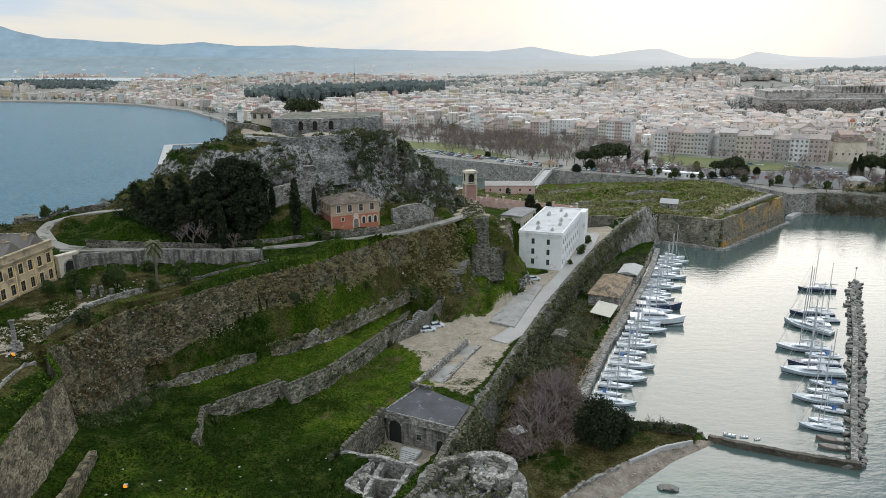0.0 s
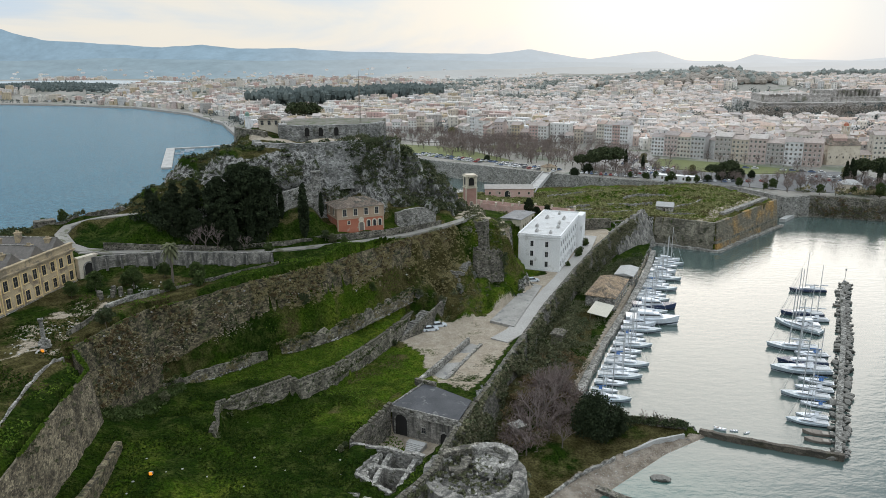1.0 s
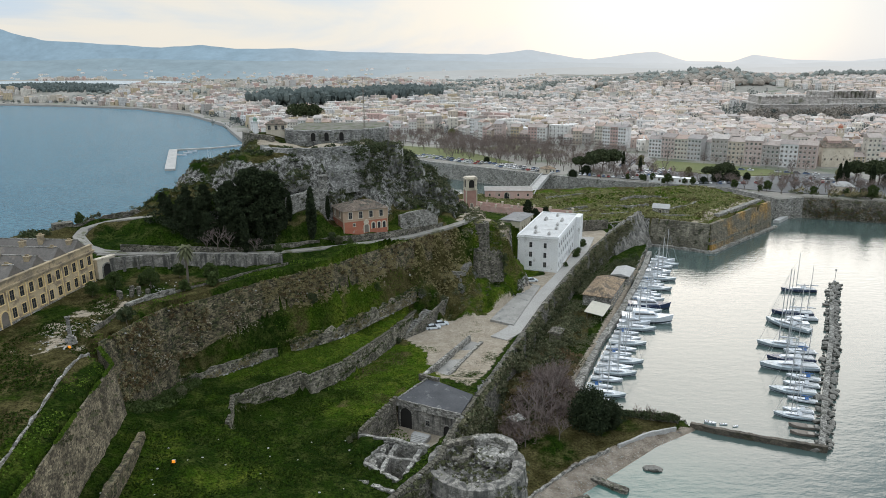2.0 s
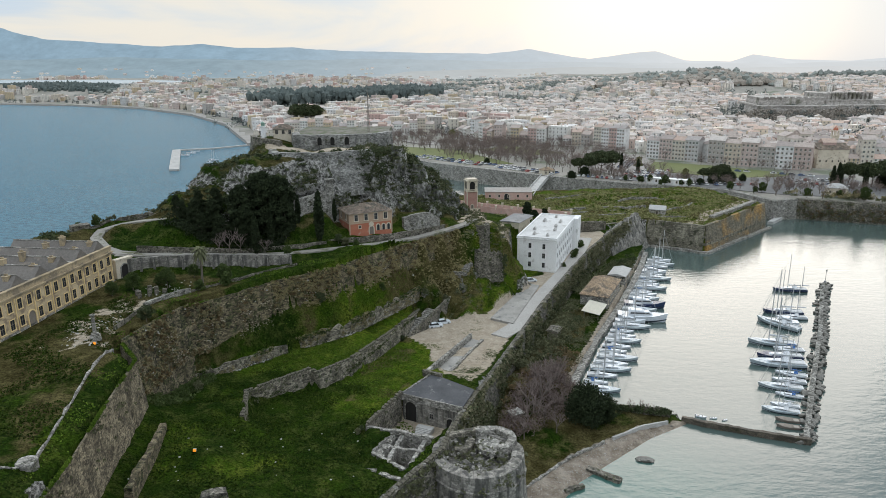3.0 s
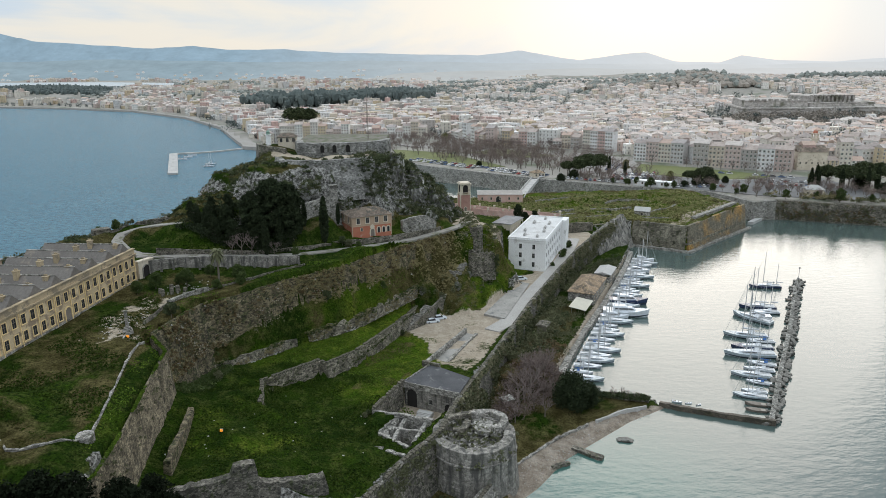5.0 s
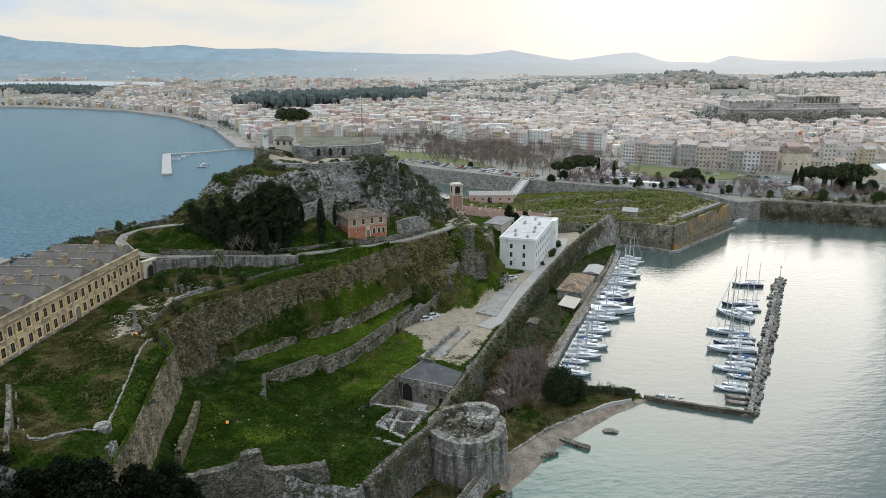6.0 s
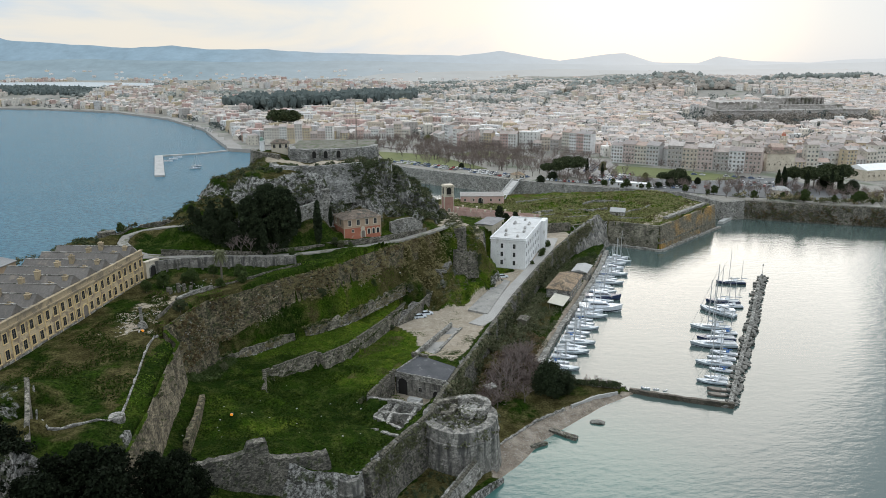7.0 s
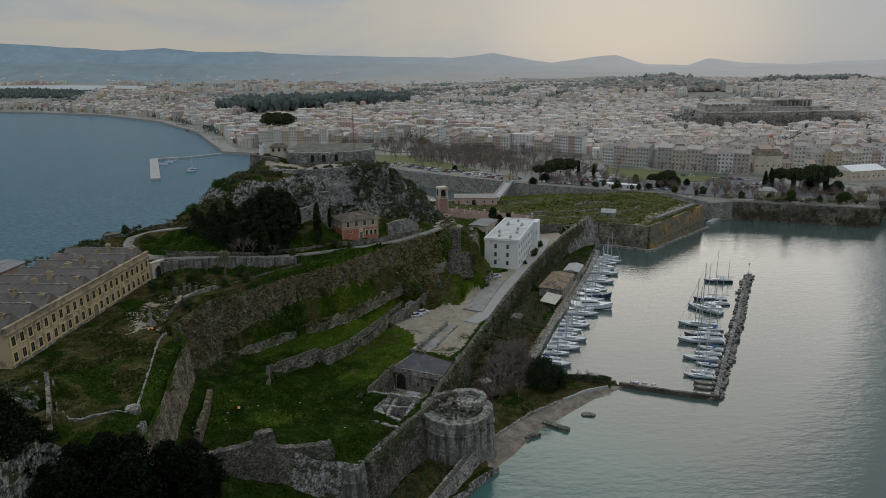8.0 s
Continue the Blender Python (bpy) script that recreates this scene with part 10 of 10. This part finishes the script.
far_grove("bare grey-brown trees of the far park", park_spots[110:])
crowns_ = np.array([(x_, y_, town_z(x_, y_) + 5.4 * s_, s_) for x_, y_, s_ in park_spots])
d_ = nrng.normal(size=(len(crowns_), 90, 3))
d_ /= np.linalg.norm(d_, axis=2, keepdims=True)
pos_ = crowns_[:, None, :3] + d_ * nrng.uniform(0.3, 1.0, (len(crowns_), 90, 1)) * crowns_[:, None, 3:] * [3.2, 3.2, 2.9]
tagged(new("twigs", quads_mesh("twigs", pos_.reshape(-1, 3), 0.12, leaf_material("brown_twigs", (0.13, 0.1, 0.085), (0.25, 0.2, 0.17)), 0.0, 9.0)), "fine brown twigs of the bare park trees", "twigs", kind="stuff")
plant(UMBRELLA, "spreading dark umbrella pine in the park", [(103, 414, 1.25), (111, 416, 1.5), (119, 419, 1.35), (97, 420, 1.0), (107, 424, 1.2), (172, 380, 0.95), (178, 384, 1.0), (167, 384, 0.8), (250, 356, 1.35), (256, 360, 1.2), (262, 352, 1.2), (268, 366, 1.5), (275, 360, 1.4), (246, 366, 1.2)], "park pines", town_z)
plant(CYPRESS, "dark pointed cypress in the park", [(127, 425, 1.0), (135, 414, 0.9), (228, 352, 1.15), (235, 356, 1.0), (245, 349, 1.1), (239, 365, 1.2), (258, 345, 1.1), (267, 350, 1.3)], "park cypresses", town_z)
plant(DENSE, "round dark evergreen in the park", [(99, 411, 0.7), (178, 379, 0.8), (262, 358, 0.9), (170, 377, 0.75), (183, 382, 0.7), (191, 384, 0.5), (272, 345, 0.9), (264, 340, 0.8), (160, 372, 0.5), (88, 398, 0.6), (40, 470, 0.5)], "park evergreens", town_z)
plant([YELLOW], "pale yellow-green tree in the park", [(156, 386, 1.0), (142, 436, 1.1), (20, 640, 1.3), (240, 372, 1.0)], "budding trees", town_z)
plant(BROAD, "dark evergreen bush above the town wall", [(x, 458 - 0.62 * x + rnd.uniform(-3, 5), rnd.uniform(0.3, 0.95)) for x in (rnd.uniform(118, 190) for k in range(12))] + [(x, 388 - 0.31 * x + rnd.uniform(-2, 9), rnd.uniform(0.3, 1.0)) for x in (rnd.uniform(198, 300) for k in range(16))], "bushes above the wall", town_z)
parked = plain_car()
spots = []
for k in range(15):
    spots.append((146 + k * 1.0 - 14, 446 + k * 2.2, 30))
    spots.append((150 + k * 1.0 - 14, 444 + k * 2.2, 30))
for k in range(34):
    spots.append((-12 + k * 2.75, 512 - k * 2.9, 40))
    spots.append((-6 + k * 2.7, 517 - k * 2.85, 40))
for k in range(12):
    for j in range(4):
        spots.append((122 + k * 2.6 + j * 3, 402 + j * 7 + k * 0.4, 80))
for k in range(14):
    spots.append((90 + k * 2.6, 412 - k * 1.6, 70))
for k in range(18):
    spots.append((150 + k * 2.7, 372 + rnd.uniform(-1, 1) - k * 0.2, 85))
for k in range(16):
    spots.append((212 + k * 2.5, 378 - k * 1.2, 60))
    spots.append((214 + k * 2.3, 388 - k * 0.6, 60))
for k in range(12):
    spots.append((196 + k * 4.6, 428 - k * 2.9, -33))
parked.matrix_basis = pose(*spots[0][:2], 9.95, 0, 0, spots[0][2])
for x, y, a in spots[1:]:
    if rnd.random() < 0.86:
        copy_thing(parked, pose(x, y, 9.95, 0, 0, a + rnd.uniform(-5, 5)))
low_block("long white kiosk with a flat roof by the car park", 24, 5, 3.2, WHITE_WALL, WHITE, pose(142, 377, 9.8, 0, 0, -32), 0.5, 6)
low_block("pale chapel with a hipped roof on the town wall", 10, 7, 4.0, CREAM_PALE, CONCRETE, pose(222, 338, 9.6, 0, 0, -22), 2.4, 3, True)
low_block("small orange-roofed pavilion above the moat", 8, 7, 3.0, CREAM_PALE, TILE_ORANGE, pose(76, 420, 9.6, 0, 0, 20), 2.0, 3, True)
church = tagged(new("church_tower"), "slim cream church bell tower above the roofs", "tower")
bm = bmesh.new()
block(bm, -2, 2, -2, 2, 0, 20, 0.1)
block(bm, -2.2, 2.2, -2.2, 2.2, 20, 20.5)
for sx_ in (-1.4, 1.4):
    for sy_ in (-1.4, 1.4):
        block(bm, sx_ - 0.4, sx_ + 0.4, sy_ - 0.4, sy_ + 0.4, 20.5, 23.5)
block(bm, -2.1, 2.1, -2.1, 2.1, 23.5, 24)
part("shaft", bm, CREAM_PALE, church)
bm = bmesh.new()
solid(bm, [[(r * math.cos(i * math.pi / 4), r * math.sin(i * math.pi / 4), z) for i in range(8)] for z, r in ((24, 1.7), (25.2, 1.5), (26.3, 0.8), (26.8, 0.1))])
part("dome", bm, RED_RENDER, church)
church.matrix_basis = pose(288, 456, 9.6, 0, 0, 20)
low_block("broad pale church hall with a wide gable", 20, 16, 13, CREAM_PALE, TILE, pose(276, 441, 9.6, 0, 0, -8), 4, 5)

# woods and shoreline trees far off, in leaf colours paled for haze
def far_wood(label, centers, r, per, size, mat, upright=1.1):
    c = np.asarray(centers, float)
    rr = r * nrng.uniform(0.7, 1.3, len(c))
    d = nrng.normal(size=(len(c), per, 3))
    d /= np.linalg.norm(d, axis=2, keepdims=True)
    pos = (c[:, None, :] + d * rr[:, None, None] * [1, 1, upright] * nrng.uniform(0.5, 1, (len(c), per, 1))).reshape(-1, 3)
    ob = new("woods", quads_mesh("woods", pos, size, mat))
    return tagged(ob, label, "woods", kind="stuff")


def far_lumps(label, centers, r, mat, upright=1.0):
    """Distant crowns, each a small uneven lump."""
    base = np.array([v.co[:] for v in _lump.verts])
    tri = np.array([[v.index for v in f.verts] for f in _lump.faces])
    c = np.asarray(centers, float)
    rr = (r * nrng.uniform(0.6, 1.35, len(c)))[:, None, None]
    v = c[:, None, :] + base[None] * rr * nrng.uniform(0.72, 1.25, (len(c), len(base), 1)) * [1, 1, upright]
    f = (tri[None] + (np.arange(len(c)) * len(base))[:, None, None]).reshape(-1, 3)
    me_ = bpy.data.meshes.new("woods")
    me_.from_pydata(v.reshape(-1, 3).tolist(), [], f.tolist())
    me_.materials.append(mat)
    return tagged(new("woods", me_), label, "woods", kind="stuff")


_lump = bmesh.new()
bmesh.ops.create_icosphere(_lump, subdivisions=1, radius=1)
_lump.verts.index_update()


def wood_spots(poly, n, up):
    xs, ys = [p[0] for p in poly], [p[1] for p in poly]
    a, b_ = nrng.uniform(min(xs), max(xs), n * 3), nrng.uniform(min(ys), max(ys), n * 3)
    k = inside(poly, a, b_)
    a, b_ = a[k][:n], b_[k][:n]
    return np.stack([a, b_, between(LAND_HEIGHTS, a, b_, 3.0) + up * nrng.uniform(0.4, 1.1, len(a))], -1)


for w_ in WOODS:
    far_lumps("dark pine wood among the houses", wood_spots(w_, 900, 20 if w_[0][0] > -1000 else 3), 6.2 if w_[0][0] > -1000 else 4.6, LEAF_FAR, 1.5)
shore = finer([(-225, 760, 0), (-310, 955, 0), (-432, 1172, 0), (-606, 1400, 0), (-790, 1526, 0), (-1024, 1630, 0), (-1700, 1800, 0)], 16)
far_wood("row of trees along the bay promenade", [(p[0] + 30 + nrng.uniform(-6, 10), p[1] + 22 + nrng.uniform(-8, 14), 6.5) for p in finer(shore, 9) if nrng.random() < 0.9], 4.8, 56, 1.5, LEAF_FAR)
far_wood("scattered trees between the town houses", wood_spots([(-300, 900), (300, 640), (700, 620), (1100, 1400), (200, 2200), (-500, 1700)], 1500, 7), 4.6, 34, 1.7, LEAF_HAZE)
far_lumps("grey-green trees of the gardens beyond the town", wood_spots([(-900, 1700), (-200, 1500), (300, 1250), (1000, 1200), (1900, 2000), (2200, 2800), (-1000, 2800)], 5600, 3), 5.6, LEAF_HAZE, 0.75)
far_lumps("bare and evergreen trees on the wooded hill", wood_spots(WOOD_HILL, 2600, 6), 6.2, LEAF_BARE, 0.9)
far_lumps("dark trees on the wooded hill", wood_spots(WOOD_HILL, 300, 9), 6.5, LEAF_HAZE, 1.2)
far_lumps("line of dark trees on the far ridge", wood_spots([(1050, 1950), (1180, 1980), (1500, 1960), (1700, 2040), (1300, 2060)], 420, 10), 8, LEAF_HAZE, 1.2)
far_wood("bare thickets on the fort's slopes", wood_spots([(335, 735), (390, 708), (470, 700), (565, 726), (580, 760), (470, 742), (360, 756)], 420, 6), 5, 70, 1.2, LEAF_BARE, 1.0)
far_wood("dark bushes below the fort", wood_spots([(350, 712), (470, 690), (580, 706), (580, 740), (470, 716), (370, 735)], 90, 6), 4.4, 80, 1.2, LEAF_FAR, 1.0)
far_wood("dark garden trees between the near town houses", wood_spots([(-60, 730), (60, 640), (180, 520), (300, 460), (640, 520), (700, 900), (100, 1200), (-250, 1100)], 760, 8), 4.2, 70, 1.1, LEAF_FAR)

# the stepped fort behind the town
# masonry lightened for the haze in front of the fort
FORT_STONE = material("fort_masonry", (0.3, 0.275, 0.25), (0.45, 0.42, 0.385), 0.12, 0.95, 0.4, 6.0, 0.2, (0.15, 0.145, 0.11), 0.54, cells=0.35, cell_tones=(0.75, 1.25))
bm = bmesh.new()
for outline, z0, z1, lean in (([(372, 752), (440, 742), (476, 750), (556, 752), (566, 800), (540, 866), (396, 856)], 12, 34, 4.0), ([(380, 764), (452, 760), (458, 840), (400, 842)], 33, 42, 1.4), ([(456, 762), (535, 764), (545, 800), (526, 850), (456, 846)], 33, 39, 1.4), ([(464, 776), (518, 778), (514, 830), (466, 830)], 38, 46, 0.8)):
    cx_, cy_ = sum(p[0] for p in outline) / len(outline), sum(p[1] for p in outline) / len(outline)
    rings = []
    for z_, f_ in ((z0, 1 + lean / 60), (z1 - 1.2, 1.0), (z1 - 1.2, 1.012), (z1 - 0.8, 1.012), (z1 - 0.8, 1.0), (z1, 1.0)):
        rings.append([(cx_ + (p[0] - cx_) * f_, cy_ + (p[1] - cy_) * f_, z_) for p in outline])
    solid(bm, rings)
for k in range(11):
    block(bm, 464 + k * 5.1, 466.2 + k * 5.1, 774, 778, 39, 47.2)
for k in range(9):
    block(bm, 384 + k * 7.6, 388.5 + k * 7.6, 762, 765, 42, 43.4)
bmesh.ops.recalc_face_normals(bm, faces=bm.faces)
tagged(part("fort", bm, FORT_STONE), "massive grey-brown stepped fort on a hill behind the town", "fort", kind="structure")
low_block("broad pale hall with a low white roof beyond the park", 30, 18, 7, CREAM_PALE, WHITE, pose(322, 398, 9.6, 0, 0, 12), 3.2, 7)
plant(UMBRELLA, "large dark pine among the town houses", [(-158, 826, 2.7), (-146, 834, 2.4), (-169, 836, 2.3)], "town pines", lambda x, y: 8.0)

slab("pier", [(171.4, 309.4), (174, 308.6), (192, 327), (189.6, 329)], -2, 1.5, CONCRETE, "small pale concrete jetty below the town wall", "pier")

low_block("long low hangar with a pale blue roof beyond the bay", 46, 16, 7, CREAM_PALE, material("pale_blue_sheet", (0.2, 0.34, 0.45), (0.28, 0.43, 0.53), 0.1, 0.6, 0.0), pose(-640, 1560, land_z(-640, 1560), 0, 0, 6), 2.0)

_lump.free()

# pier in the bay
slab("pier", [(-203, 516), (-211, 515), (-258, 650), (-252, 656)], -2, 1.5, CONCRETE, "low concrete pier in the bay", "pier")
slab("pier", [(-252, 656), (-254, 650), (-222, 663), (-180, 706), (-182, 709), (-223, 667)], -2, 1.35, CONCRETE, "narrow concrete jetty joining the pier to the shore", "pier")
